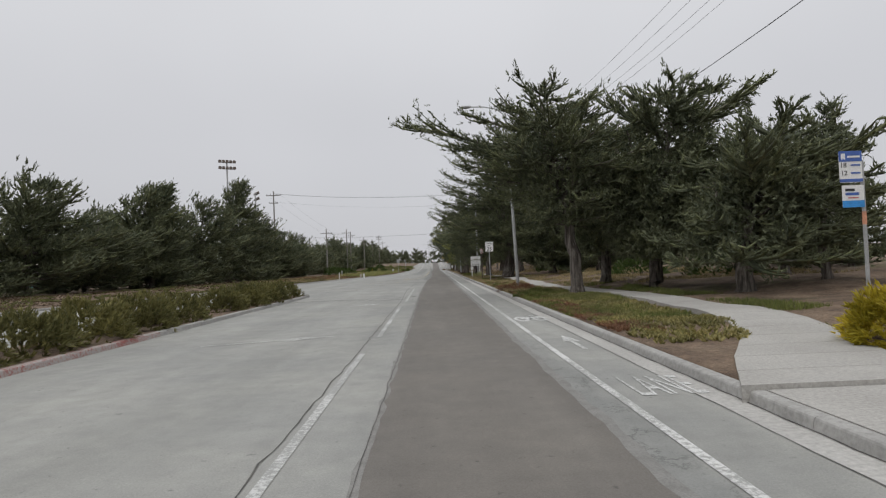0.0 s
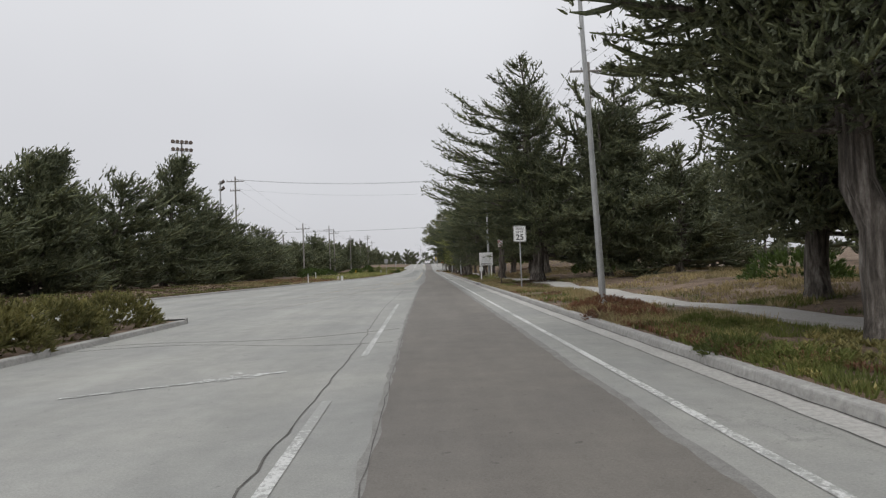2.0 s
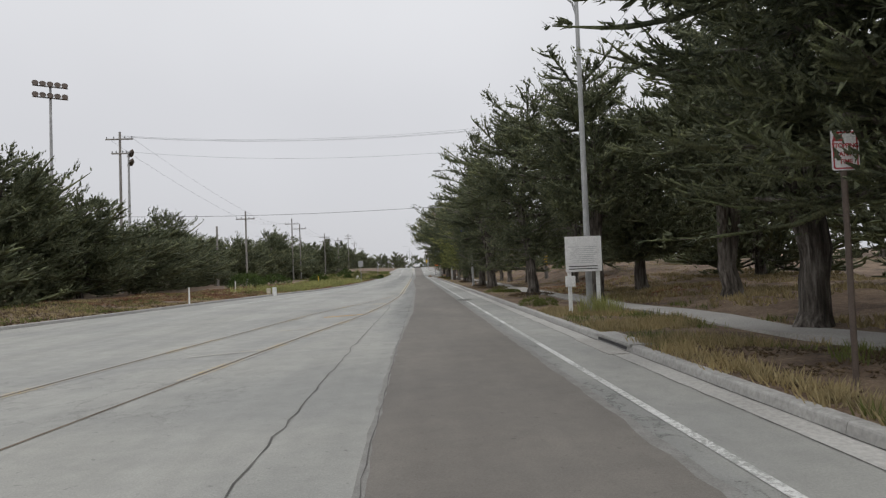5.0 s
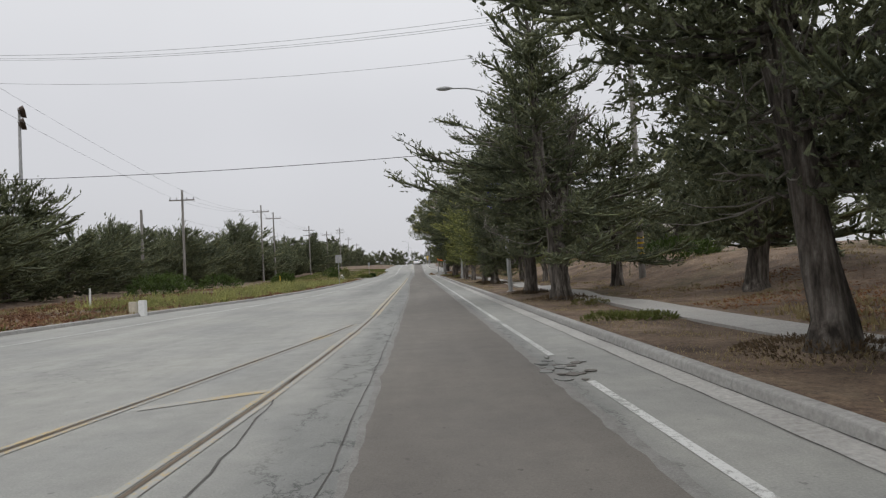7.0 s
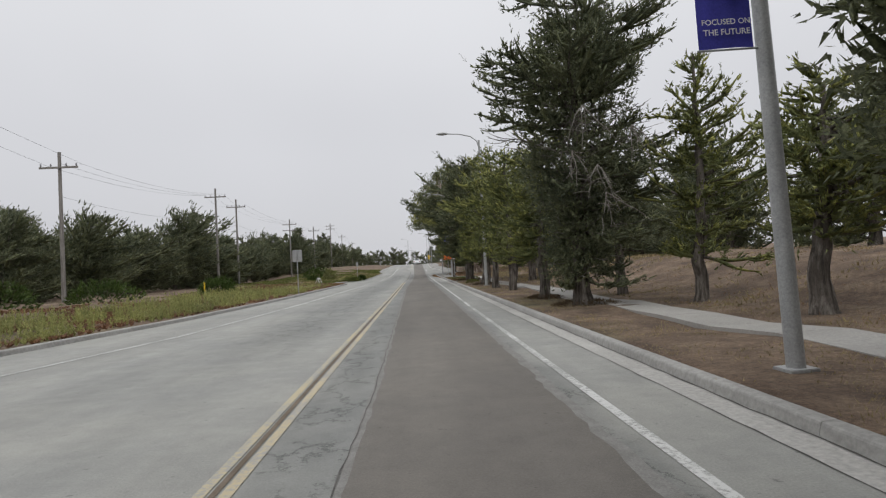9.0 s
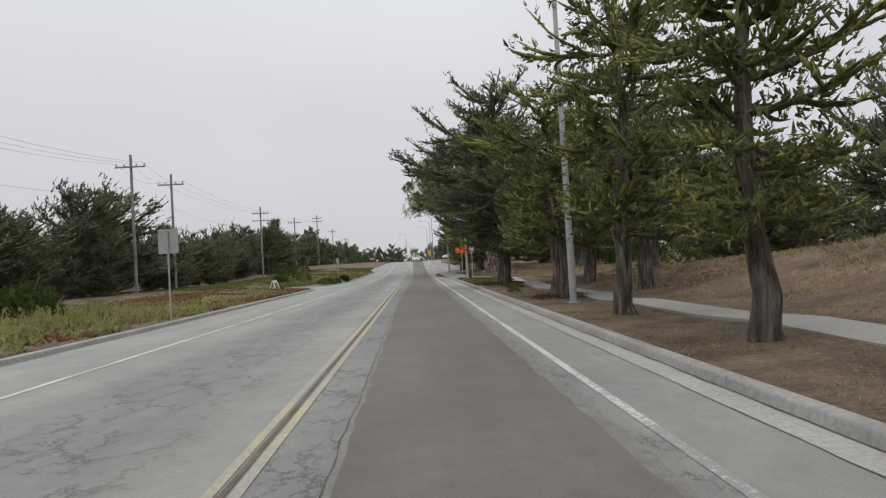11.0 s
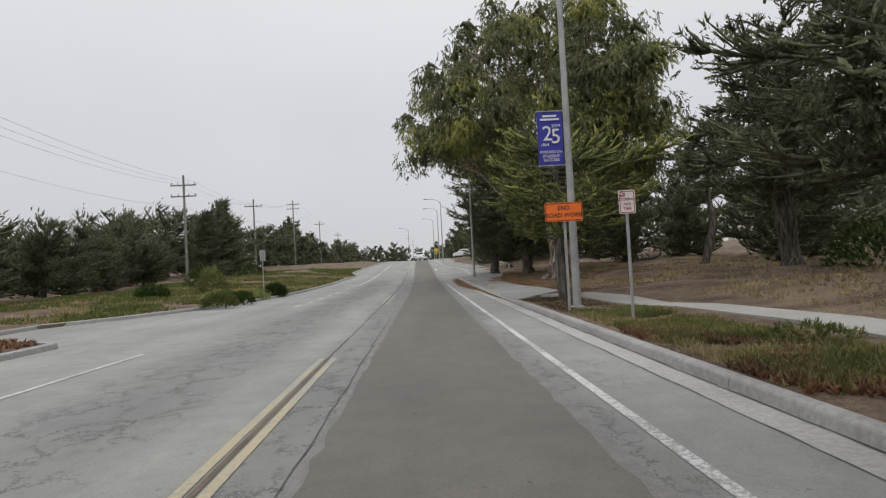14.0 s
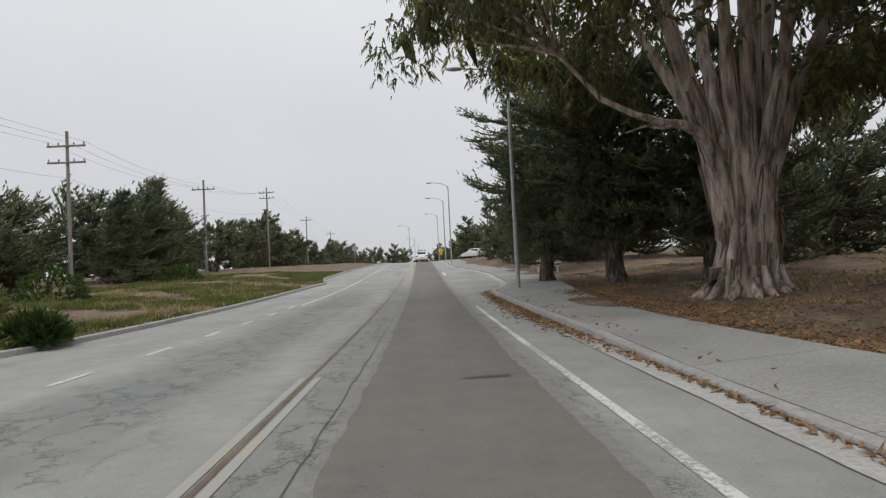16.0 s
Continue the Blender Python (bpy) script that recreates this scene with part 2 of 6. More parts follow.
M["bark"] = bark_material("grey_cypress_bark", (0.042, 0.036, 0.03), (0.3, 0.272, 0.245), (0.145, 0.126, 0.108))
M["euc_bark"] = bark_material("peeling_eucalyptus_bark", (0.17, 0.115, 0.09), (0.74, 0.68, 0.61), (0.52, 0.42, 0.355), 6.0, 0.09)
M["bark_strip"] = surface("loose_bark_strips", (0.09, 0.055, 0.04), (0.3, 0.22, 0.17), 3.0, 20.0, 0.9, 0.3, (3.0, 3.0, 0.4))
M["wood_pole"] = surface("weathered_wood_pole", (0.19, 0.175, 0.16), (0.34, 0.32, 0.295), 4.0, 30.0, 0.9, 0.3, (4.0, 4.0, 0.3))
M["steel"] = surface("galvanised_steel", (0.33, 0.335, 0.335), (0.45, 0.455, 0.45), 2.0, 40.0, 0.5, 0.05, metal=0.2)
M["dark_steel"] = plain("rusty_brown_steel", (0.1, 0.075, 0.06), 0.7)
M["wire"] = plain("weathered_grey_cable", (0.1, 0.1, 0.105), 0.6)
M["insulator"] = plain("grey_porcelain", (0.25, 0.25, 0.26), 0.3)
M["white"] = plain("white_sign_sheeting", (0.8, 0.8, 0.79), 0.45, vary=0.05)
M["black"] = plain("black_sign_ink", (0.025, 0.025, 0.027), 0.5)
M["red"] = plain("red_sign_ink", (0.45, 0.035, 0.04), 0.5)
M["orange"] = plain("fluorescent_orange_sheeting", (0.95, 0.2, 0.03), 0.45, vary=0.04)
M["faded_orange"] = plain("faded_orange_tape", (0.6, 0.28, 0.17), 0.6)
M["blue"] = plain("blue_sign_ink", (0.06, 0.13, 0.42), 0.5)
M["sky_blue"] = plain("light_blue_sign_ink", (0.04, 0.28, 0.68), 0.5)
M["banner"] = plain("royal_blue_fabric", (0.045, 0.045, 0.33), 0.75, vary=0.15, scale=3.0)
M["grey_print"] = plain("grey_print", (0.4, 0.41, 0.43), 0.6)
M["yellow"] = plain("yellow_sign_sheeting", (0.75, 0.5, 0.03), 0.45)
M["car_white"] = plain("white_car_paint", (0.75, 0.76, 0.77), 0.25, vary=0.03)
M["glass"] = plain("dark_tinted_glass", (0.02, 0.025, 0.03), 0.08, vary=0.05)
M["rubber"] = plain("black_rubber", (0.02, 0.02, 0.02), 0.8)
M["tail"] = plain("red_lamp_lens", (0.35, 0.02, 0.02), 0.2)
M["cream"] = plain("cream_bench_paint", (0.6, 0.55, 0.45), 0.6)
M["stucco"] = plain("pale_stucco", (0.55, 0.52, 0.47), 0.9)
M["roof"] = plain("faded_red_roofing", (0.3, 0.14, 0.1), 0.85)
M["teal"] = plain("teal_windscreen_mesh", (0.12, 0.27, 0.26), 0.8)
M["grass_dry"] = leaf_material("dry_grass", (0.24, 0.19, 0.1), (0.46, 0.39, 0.24), 0.8, 0.3)
M["grass_green"] = leaf_material("rough_green_grass", (0.08, 0.105, 0.03), (0.22, 0.24, 0.085), 0.7, 0.3)
M["weeds"] = leaf_material("yellow_green_weeds", (0.22, 0.25, 0.085), (0.47, 0.47, 0.22), 0.7, 0.35)
M["iceplant"] = leaf_material("ice_plant", (0.1, 0.115, 0.04), (0.4, 0.34, 0.15), 0.5, 0.2)
M["iceplant_red"] = leaf_material("red_ice_plant", (0.13, 0.062, 0.045), (0.3, 0.17, 0.1), 0.5, 0.2)
M["hedge"] = leaf_material("hedge_leaves", (0.06, 0.066, 0.028), (0.27, 0.25, 0.1), 0.6, 0.25)
M["yellow_bush"] = leaf_material("golden_shrub_leaves", (0.3, 0.23, 0.02), (0.72, 0.6, 0.07), 0.55, 0.3)
M["bush"] = leaf_material("pale_green_bush_leaves", (0.1, 0.115, 0.045), (0.34, 0.36, 0.15), 0.6, 0.3)
M["shrub"] = leaf_material("dark_green_shrub_leaves", (0.03, 0.06, 0.015), (0.12, 0.17, 0.05), 0.6, 0.25)
M["litter"] = leaf_material("fallen_eucalyptus_leaves", (0.13, 0.075, 0.045), (0.42, 0.28, 0.17), 0.8, 0.1)
M["rust"] = leaf_material("rust_needles", (0.16, 0.07, 0.035), (0.34, 0.17, 0.085), 0.9, 0.1)
M["mulch"] = leaf_material("dark_needle_litter", (0.06, 0.043, 0.03), (0.19, 0.14, 0.09), 0.9, 0.1)


def ground_material():
    m, n, l, b = shader("dry_verge_earth", 0.95)
    p = position(n)
    big = noise_node(n, l, p, 0.13, 5.0, 0.6)
    mid = noise_node(n, l, p, 0.9, 5.0, 0.65)
    fine = noise_node(n, l, p, 28.0, 6.0, 0.75)
    c1 = ramp_node(n, l, mid, [(0.3, (0.13, 0.092, 0.064)), (0.52, (0.23, 0.165, 0.115)), (0.75, (0.31, 0.245, 0.175))])
    green = ramp_node(n, l, mid, [(0.3, (0.075, 0.085, 0.03)), (0.7, (0.2, 0.19, 0.085))])
    f = ramp_node(n, l, big, [(0.56, (0, 0, 0)), (0.72, (1, 1, 1))])
    c = mixed(n, l, "MIX", f, c1, green)
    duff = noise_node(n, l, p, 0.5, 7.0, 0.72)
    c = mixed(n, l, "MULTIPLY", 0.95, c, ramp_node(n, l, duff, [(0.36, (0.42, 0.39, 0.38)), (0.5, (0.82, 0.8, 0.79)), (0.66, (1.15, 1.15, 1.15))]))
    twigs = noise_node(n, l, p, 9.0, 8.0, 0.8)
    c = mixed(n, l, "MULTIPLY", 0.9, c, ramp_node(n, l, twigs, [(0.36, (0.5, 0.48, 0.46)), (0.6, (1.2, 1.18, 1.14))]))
    g = ramp_node(n, l, fine, [(0.3, (0.5, 0.5, 0.5)), (0.7, (1.35, 1.35, 1.35))])
    l.new(mixed(n, l, "MULTIPLY", 0.85, c, g), b.inputs["Base Color"])
    bumped(n, l, b, fine, 0.7, 0.04)
    return m


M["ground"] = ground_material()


# ---- mesh helpers ----
def mesh_of(name, verts, faces, mat, smooth=False):
    """A mesh from numpy arrays; faces all have the same number of corners."""
    verts, faces = np.asarray(verts, float), np.asarray(faces, int)
    me = bpy.data.meshes.new(name)
    k = faces.shape[1]
    me.vertices.add(len(verts))
    me.vertices.foreach_set("co", verts.ravel())
    me.loops.add(faces.size)
    me.loops.foreach_set("vertex_index", faces.ravel())
    me.polygons.add(len(faces))
    me.polygons.foreach_set("loop_start", np.arange(0, faces.size, k))
    me.polygons.foreach_set("loop_total", np.full(len(faces), k))
    if smooth:
        me.polygons.foreach_set("use_smooth", np.ones(len(faces), bool))
    me.update(calc_edges=True)
    me.materials.append(mat)
    return me


def bm_mesh(name, bm, mat, smooth=False):
    bmesh.ops.recalc_face_normals(bm, faces=bm.faces[:])
    me = bpy.data.meshes.new(name)
    bm.to_mesh(me)
    bm.free()
    if smooth:
        for f in me.polygons:
            f.use_smooth = True
    me.materials.append(mat)
    return me


def part(name, data, parent, label="", m=None):
    ob = new(name, data)
    ob.parent = parent
    if m is not None:
        ob.matrix_basis = m
    return tagged(ob, label)


def thing(name, m, label, category, group="", kind=""):
    ob = new(name)
    ob.empty_display_size = 0.2
    ob.matrix_basis = m
    return tagged(ob, label, category, group, kind)


def single(name, data, label, category, group="", kind="", m=None):
    ob = new(name, data)
    if m is not None:
        ob.matrix_basis = m
    return tagged(ob, label, category, group, kind)


def box(bm, cx, cy, cz, sx, sy, sz, bevel=0.0, m=None):
    r = bmesh.ops.create_cube(bm, size=1)
    mat = Matrix.Translation((cx, cy, cz)) @ Matrix.Diagonal((sx, sy, sz, 1))
    if m is not None:
        mat = m @ mat
    bmesh.ops.transform(bm, matrix=mat, verts=r["verts"])
    if bevel:
        es = {e for v in r["verts"] for e in v.link_edges}
        bmesh.ops.bevel(bm, geom=list(es), offset=bevel, segments=2, affect="EDGES", clamp_overlap=True)


def box_mesh(name, mat, *args, **kw):
    bm = bmesh.new()
    box(bm, *args, **kw)
    return bm_mesh(name, bm, mat)


def tube_arrays(pts, rad, sides=8):
    """Rings swept along a line of points."""
    pts, rad = np.asarray(pts, float), np.asarray(rad, float)
    tan = np.gradient(pts, axis=0)
    tan /= np.linalg.norm(tan, axis=1)[:, None] + 1e-9
    ref = np.where(np.abs(tan[:, 2:3]) > 0.9, np.array([[1.0, 0, 0]]), np.array([[0, 0, 1.0]]))
    u = np.cross(tan, ref)
    u /= np.linalg.norm(u, axis=1)[:, None] + 1e-9
    w = np.cross(tan, u)
    a = np.linspace(0, 2 * np.pi, sides, endpoint=False)
    v = pts[:, None] + rad[:, None, None] * (np.cos(a)[None, :, None] * u[:, None] + np.sin(a)[None, :, None] * w[:, None])
    n = len(pts)
    i, j = np.meshgrid(np.arange(n - 1), np.arange(sides), indexing="ij")
    k = (j + 1) % sides
    f = np.stack([i * sides + j, i * sides + k, (i + 1) * sides + k, (i + 1) * sides + j], -1).reshape(-1, 4)
    return v.reshape(-1, 3), f


class Pile:
    """Gathers vertex and face arrays into one mesh."""

    def __init__(self):
        self.v, self.f, self.n = [], [], 0

    def add(self, v, f):
        self.v.append(np.asarray(v, float))
        self.f.append(np.asarray(f, int) + self.n)
        self.n += len(v)

    def mesh(self, name, mat, smooth=False):
        return mesh_of(name, np.concatenate(self.v), np.concatenate(self.f), mat, smooth)


def tube_mesh(name, mat, pts, rad, sides=10):
    v, f = tube_arrays(pts, rad if np.ndim(rad) else np.full(len(pts), rad), sides)
    return mesh_of(name, v, f, mat, True)


def lettering(name, text, size, mat, parent, x, z, y=-0.004, align="CENTER", bold=0.0, space=1.0):
    """Raised letters on a sign that faces the oncoming driver (towards -y)."""
    cu = bpy.data.curves.new(name, "FONT")
    cu.body, cu.size, cu.align_x, cu.align_y = text, size, align, "CENTER"
    cu.extrude, cu.offset, cu.space_character = 0.0008, bold, space
    cu.resolution_u = 3
    tmp = bpy.data.objects.new(name, cu)
    scene.collection.objects.link(tmp)
    bpy.context.view_layer.update()
    me = bpy.data.meshes.new_from_object(tmp.evaluated_get(bpy.context.evaluated_depsgraph_get()))
    bpy.data.objects.remove(tmp)
    me.materials.clear()
    me.materials.append(mat)
    return part(name, me, parent, "", pose(x, y, z, 90, 0, 0))


def rounded_panel(name, mat, w, h, r=0.03, thick=0.004, y=0.0, hole=None):
    """A flat plate with round corners in the xz plane, centred on the origin."""
    pts = []
    for cx, cz, a0 in ((w / 2 - r, h / 2 - r, 0), (-w / 2 + r, h / 2 - r, 90), (-w / 2 + r, -h / 2 + r, 180), (w / 2 - r, -h / 2 + r, 270)):
        for k in range(5):
            a = radians(a0 + k * 22.5)
            pts.append((cx + r * math.cos(a), cz + r * math.sin(a)))
    bm = bmesh.new()
    if hole:
        s = [((w - 2 * hole) / w), ((h - 2 * hole) / h)]
        inner = [(x * s[0], z * s[1]) for x, z in pts]
        vo = [bm.verts.new((x, y, z)) for x, z in pts]
        vi = [bm.verts.new((x, y, z)) for x, z in inner]
        for k in range(len(pts)):
            q = (k + 1) % len(pts)
            bm.faces.new((vo[k], vo[q], vi[q], vi[k]))
    else:
        bm.faces.new([bm.verts.new((x, y, z)) for x, z in pts])
    g = bmesh.ops.extrude_face_region(bm, geom=bm.faces[:])
    bmesh.ops.translate(bm, verts=[v for v in g["geom"] if isinstance(v, bmesh.types.BMVert)], vec=(0, thick, 0))
    return bm_mesh(name, bm, mat)


# ---- the lie of the land ----
def smooth01(a, b, v):
    t = np.clip((np.asarray(v, float) - a) / (b - a), 0, 1)
    return t * t * (3 - 2 * t)


RISE_Y = np.concatenate([[-2000], np.arange(150, 460, 2.0), [3000]])


def slope_along(y):
    t1 = np.clip((y - 162) / 38, 0, 1)
    t2 = np.clip((y - 226) / 40, 0, 1)
    t3 = np.clip((y - 272) / 40, 0, 1)
    s1, s2, s3 = (t * t * (3 - 2 * t) for t in (t1, t2, t3))
    return 0.0365 * s1 * (1 - s2) - 0.018 * s3 * (y < 380)


RISE_Z = np.concatenate([[0], np.cumsum(np.concatenate([[0], slope_along(RISE_Y[1:-2]) * 2.0]))])
RISE_Z = np.concatenate([RISE_Z, RISE_Z[-1:]])


def grade(y):
    """Road level along its length: flat, then a climb to a crest and a gentle fall beyond it."""
    return np.interp(np.asarray(y, float), RISE_Y, RISE_Z)


def bend(y):
    """Sideways drift of the road far ahead."""
    t = np.clip(np.asarray(y, float) - 260, 0, None)
    return -0.00004 * t * t * np.where(t < 200, 1, 200 / np.maximum(t, 1))


LEFT_Y = [-60, 0, 30, 50, 60, 70, 82, 93, 100, 108, 116, 123, 150, 153, 156, 158, 162, 170, 190, 196.5, 199, 203, 215, 235, 256, 300, 700]
LEFT_X = [-23, -21.5, -20.2, -16.6, -15.0, -13.6, -12.0, -10.2, -8.5, -7.6, -7.2, -7.05, -6.95, -11.0, -11.0, -9.6, -7.9, -6.9, -6.3, -5.8, -6.3, -6.9, -6.9, -5.9, -4.9, -5.2, -5.2]


def left_kerb(y):
    return np.interp(y, LEFT_Y, LEFT_X) + bend(y)


KERB = 3.27


def right_kerb(y):
    return KERB + bend(y) + np.interp(y, [181.5, 184, 188, 198, 206, 214, 222, 262], [0, 1.0, 1.7, 2.1, 1.6, 0.5, 0.3, 0.2])


def kerb_drop(y):
    """How far the right kerb is lowered for the driveway."""
    return np.interp(y, [154, 158, 163.5, 167], [0, 0.085, 0.085, 0])


def verge(x, y):
    """Height of the ground beside the road above road level."""
    x, y = np.asarray(x, float), np.asarray(y, float)
    right = x - right_kerb(y)
    left = left_kerb(y) - x
    z = np.zeros(np.broadcast(x, y).shape)
    bank = 0.9 * smooth01(5.0, 10.5, right) * smooth01(72, 92, y) * (1 - smooth01(122, 140, y))
    low = 0.3 * smooth01(3, 9, right) + 0.0035 * np.clip(right - 9, 0, None)
    z = z + np.where(right > 0, bank + low, 0)
    z = z + np.where(left > 0, 0.25 * smooth01(1, 8, left) + 0.001 * np.clip(left - 8, 0, 200), 0)
    wob = np.array([noise.noise((a * 0.35, b * 0.35, 0.3)) for a, b in zip(np.broadcast_to(x, z.shape).ravel(), np.broadcast_to(y, z.shape).ravel())]).reshape(z.shape)
    z = z - np.where(right > 0, kerb_drop(y) * (1 - smooth01(0.6, 2.6, right)), 0)
    d = np.maximum(right, left)
    z = z + wob * 0.16 * smooth01(0.4, 2.5, d) + 0.11 * wob * smooth01(4, 9, right)
    return z


def ground_at(x, y):
    return float(0.11 + verge(np.array([x]), np.array([y]))[0] + grade(y))


def build_ground():
    ys = np.concatenate([[-1500, -500, -200, -80, -40], np.arange(-20, 215, 1.5), np.arange(215, 330, 6.0), [345, 370, 400, 450, 500, 560, 620, 700, 900, 1500, 3000]])
    ro = np.array([0.12, 0.125, 0.5, 1, 1.5, 2, 2.5, 3, 3.5, 4, 4.5, 5.2, 6, 7, 8, 9, 10, 11, 12, 14, 16, 19, 23, 28, 35, 45, 60, 90, 150, 300, 700, 2500])
    rows = []
    for y in ys:
        xl, xr = float(left_kerb(y)), float(right_kerb(y))
        xs = np.concatenate([xl - ro[::-1], [xl + 0.3, (xl + xr) / 2, xr - 0.3], xr + ro])
        z = grade(y) + np.where((xs < xl - 0.122) | (xs > xr + 0.122), 0.106 + verge(xs, np.full_like(xs, y)), -0.25)
        rows.append(np.stack([xs, np.full_like(xs, y), z], 1))
    k = len(rows[0])
    v = np.concatenate(rows)
    i, j = np.meshgrid(np.arange(len(ys) - 1), np.arange(k - 1), indexing="ij")
    f = np.stack([i * k + j, i * k + j + 1, (i + 1) * k + j + 1, (i + 1) * k + j], -1).reshape(-1, 4)
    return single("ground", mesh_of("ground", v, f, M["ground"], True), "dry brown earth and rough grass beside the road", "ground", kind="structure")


build_ground()


def sheet(ys, xa, xb, lift, nx=2):
    """A strip of road surface between two edges."""
    ys, xa, xb = np.asarray(ys, float), np.asarray(xa, float), np.asarray(xb, float)
    s = np.linspace(0, 1, nx)
    x = xa[:, None] * (1 - s) + xb[:, None] * s
    v = np.stack([x, np.repeat(ys[:, None], nx, 1), np.repeat((grade(ys) + lift)[:, None], nx, 1)], -1).reshape(-1, 3)
    i, j = np.meshgrid(np.arange(len(ys) - 1), np.arange(nx - 1), indexing="ij")
    f = np.stack([i * nx + j, i * nx + j + 1, (i + 1) * nx + j + 1, (i + 1) * nx + j], -1).reshape(-1, 4)
    return v, f


def strip(name, mat, ys, xs, width, lift, label="", jitter=0.0, parent=None, seed=0):
    """A painted line or seam that follows points (x, y)."""
    rng = np.random.default_rng(seed)
    n = max(2, int((ys[-1] - ys[0]) / (0.3 if jitter else 2.0)))
    yy = np.linspace(ys[0], ys[-1], n)
    xx = np.interp(yy, ys, xs) + bend(yy)
    if jitter:
        xx = xx + np.cumsum(rng.normal(0, jitter * 0.4, n)) * 0.25 + rng.normal(0, jitter, n)
    ww = width * (1 + (rng.uniform(-0.45, 0.45, n) if jitter else 0)) * np.ones(n)
    v, f = sheet(yy, xx - ww / 2, xx + ww / 2, lift)
    me = mesh_of(name, v, f, mat)
    return part(name, me, parent, label) if parent else single(name, me, label, "road marking", kind="structure")


def flat_shape(name, mat, pts, lift, parent, label=""):
    v = [(x, y, lift) for x, y in pts]
    bm = bmesh.new()
    bm.faces.new([bm.verts.new(p) for p in v])
    return part(name, bm_mesh(name, bm, mat), parent, label)


def build_road():
    ys = np.concatenate([[-60, -30], np.arange(-16, 215, 2.0), np.arange(216, 330, 8.0), np.arange(330, 700, 20.0), [700]])
    v, f = sheet(ys, left_kerb(ys) + 0.0, right_kerb(ys) - 0.33, 0.0, 4)
    road = single("road", mesh_of("road", v, f, M["road"]), "weathered light grey asphalt road with cracks", "road", kind="structure")
    rng = np.random.default_rng(5)
    yy = np.concatenate([np.arange(-16, 190, 0.25), np.arange(190, 420, 1.0)])
    xl = np.interp(yy, [-16, 0, 15, 36, 60, 70, 95, 130, 150, 165, 190, 420], [-0.4, -0.45, -0.55, -0.7, -0.6, -0.32, -0.2, -0.43, -0.25, -0.1, -0.1, -0.6])
    xl = xl + bend(yy) + np.array([noise.noise((0, b * 0.6, 4)) for b in yy]) * 0.018 + rng.normal(0, 0.008, len(yy))
    xr = np.interp(yy, [-16, 0, 70, 95, 128, 150, 180, 420], [1.62, 1.65, 1.78, 1.8, 1.78, 1.74, 1.86, 1.9])
    xr = xr + bend(yy) + np.array([noise.noise((3, b * 0.3, 9)) for b in yy]) * 0.025 + rng.normal(0, 0.009, len(yy))
    v, f = sheet(yy, xl, xr, 0.003, 3)
    part("resurfaced_lane", mesh_of("resurfaced_lane", v, f, M["patch"]), road, "darker newer asphalt strip with ragged edges")
    for x0, w in ((xl, 0.07), (xr, 0.12)):
        v, f = sheet(yy, x0 - w * 0.6 + rng.normal(0, 0.012, len(yy)), x0 + w * 0.4 + rng.normal(0, 0.012, len(yy)), 0.0045, 3)
        part("worn_edge", mesh_of("worn_edge", v, f, M["blend"]), road, "worn transition between two asphalts")
    # gutter
    gy = np.concatenate([np.arange(-16, 180, 4.0), np.arange(180, 262, 1.0)])
    v, f = sheet(gy, right_kerb(gy) - 0.33, right_kerb(gy), 0.0, 3)
    single("gutter", mesh_of("gutter", v, f, M["gutter"]), "pale concrete gutter strip beside the kerb", "gutter", kind="structure")
    return road


road = build_road()
lines = thing("road_marking", pose(0, 0, 0), "worn white and yellow painted lines on the asphalt", "road marking", kind="structure")
strip("bike_lane_line", M["white_line"], [-16, 74.8], [2.09, 2.1], 0.1, 0.0065, parent=lines)
strip("bike_lane_line", M["broken_line"], [76.7, 112], [2.1, 2.11], 0.1, 0.0065, parent=lines)
strip("bike_lane_line", M["white_line"], [112, 175], [2.11, 2.13], 0.1, 0.0065, parent=lines)
strip("bike_lane_line", M["white_line"], [200, 206], [2.2, 2.2], 0.16, 0.0065, parent=lines)
for y0, y1 in ((-14, -5), (0, 13.5), (16, 25.5), (28.5, 41)):
    strip("lane_dash", M["faint_line"], [y0, y1], [-1.15, -1.22], 0.1, 0.0065, parent=lines)
strip("seam_crack", M["crack"], [-16, 15, 30, 40, 62, 72, 77], [-1.3, -1.32, -1.38, -1.66, -1.45, -1.3, -1.5], 0.017, 0.005, jitter=0.016, parent=lines, seed=3)
strip("patch_crack", M["crack"], [-16, 15, 36, 60, 95, 130, 187], [-0.44, -0.55, -0.69, -0.6, -0.24, -0.46, -0.14], 0.01, 0.0072, jitter=0.008, parent=lines, seed=4)
strip("gutter_joint", M["crack"], [-16, 181], [2.94, 2.94], 0.014, 0.005, jitter=0.006, parent=lines, seed=5)
strip("kerb_joint", M["crack"], [-16, 181], [3.255, 3.255], 0.022, 0.005, jitter=0.008, parent=lines, seed=6)
YA = ([41, 44.4, 57, 62, 69, 76, 82, 85.9], [-5.75, -5.05, -3.6, -2.95, -1.95, -1.42, -1.15, -1.06])
YB = ([44, 48.5, 55, 62, 70, 76, 80.5, 83.2], [-7.85, -6.9, -5.9, -5.0, -4.0, -2.75, -1.85, -1.42])
strip("median_seam", M["seam"], *YA, 0.045, 0.005, parent=lines)
strip("median_seam", M["seam"], *YB, 0.045, 0.005, parent=lines)
for ys_, xs_ in (YA, YB):
    k = [i for i, y in enumerate(ys_) if y >= 55]
    for o in (-0.075, 0.075):
        strip("median_line", M["faint_yellow"], [ys_[i] for i in k], [xs_[i] + o for i in k], 0.07, 0.0065, parent=lines)
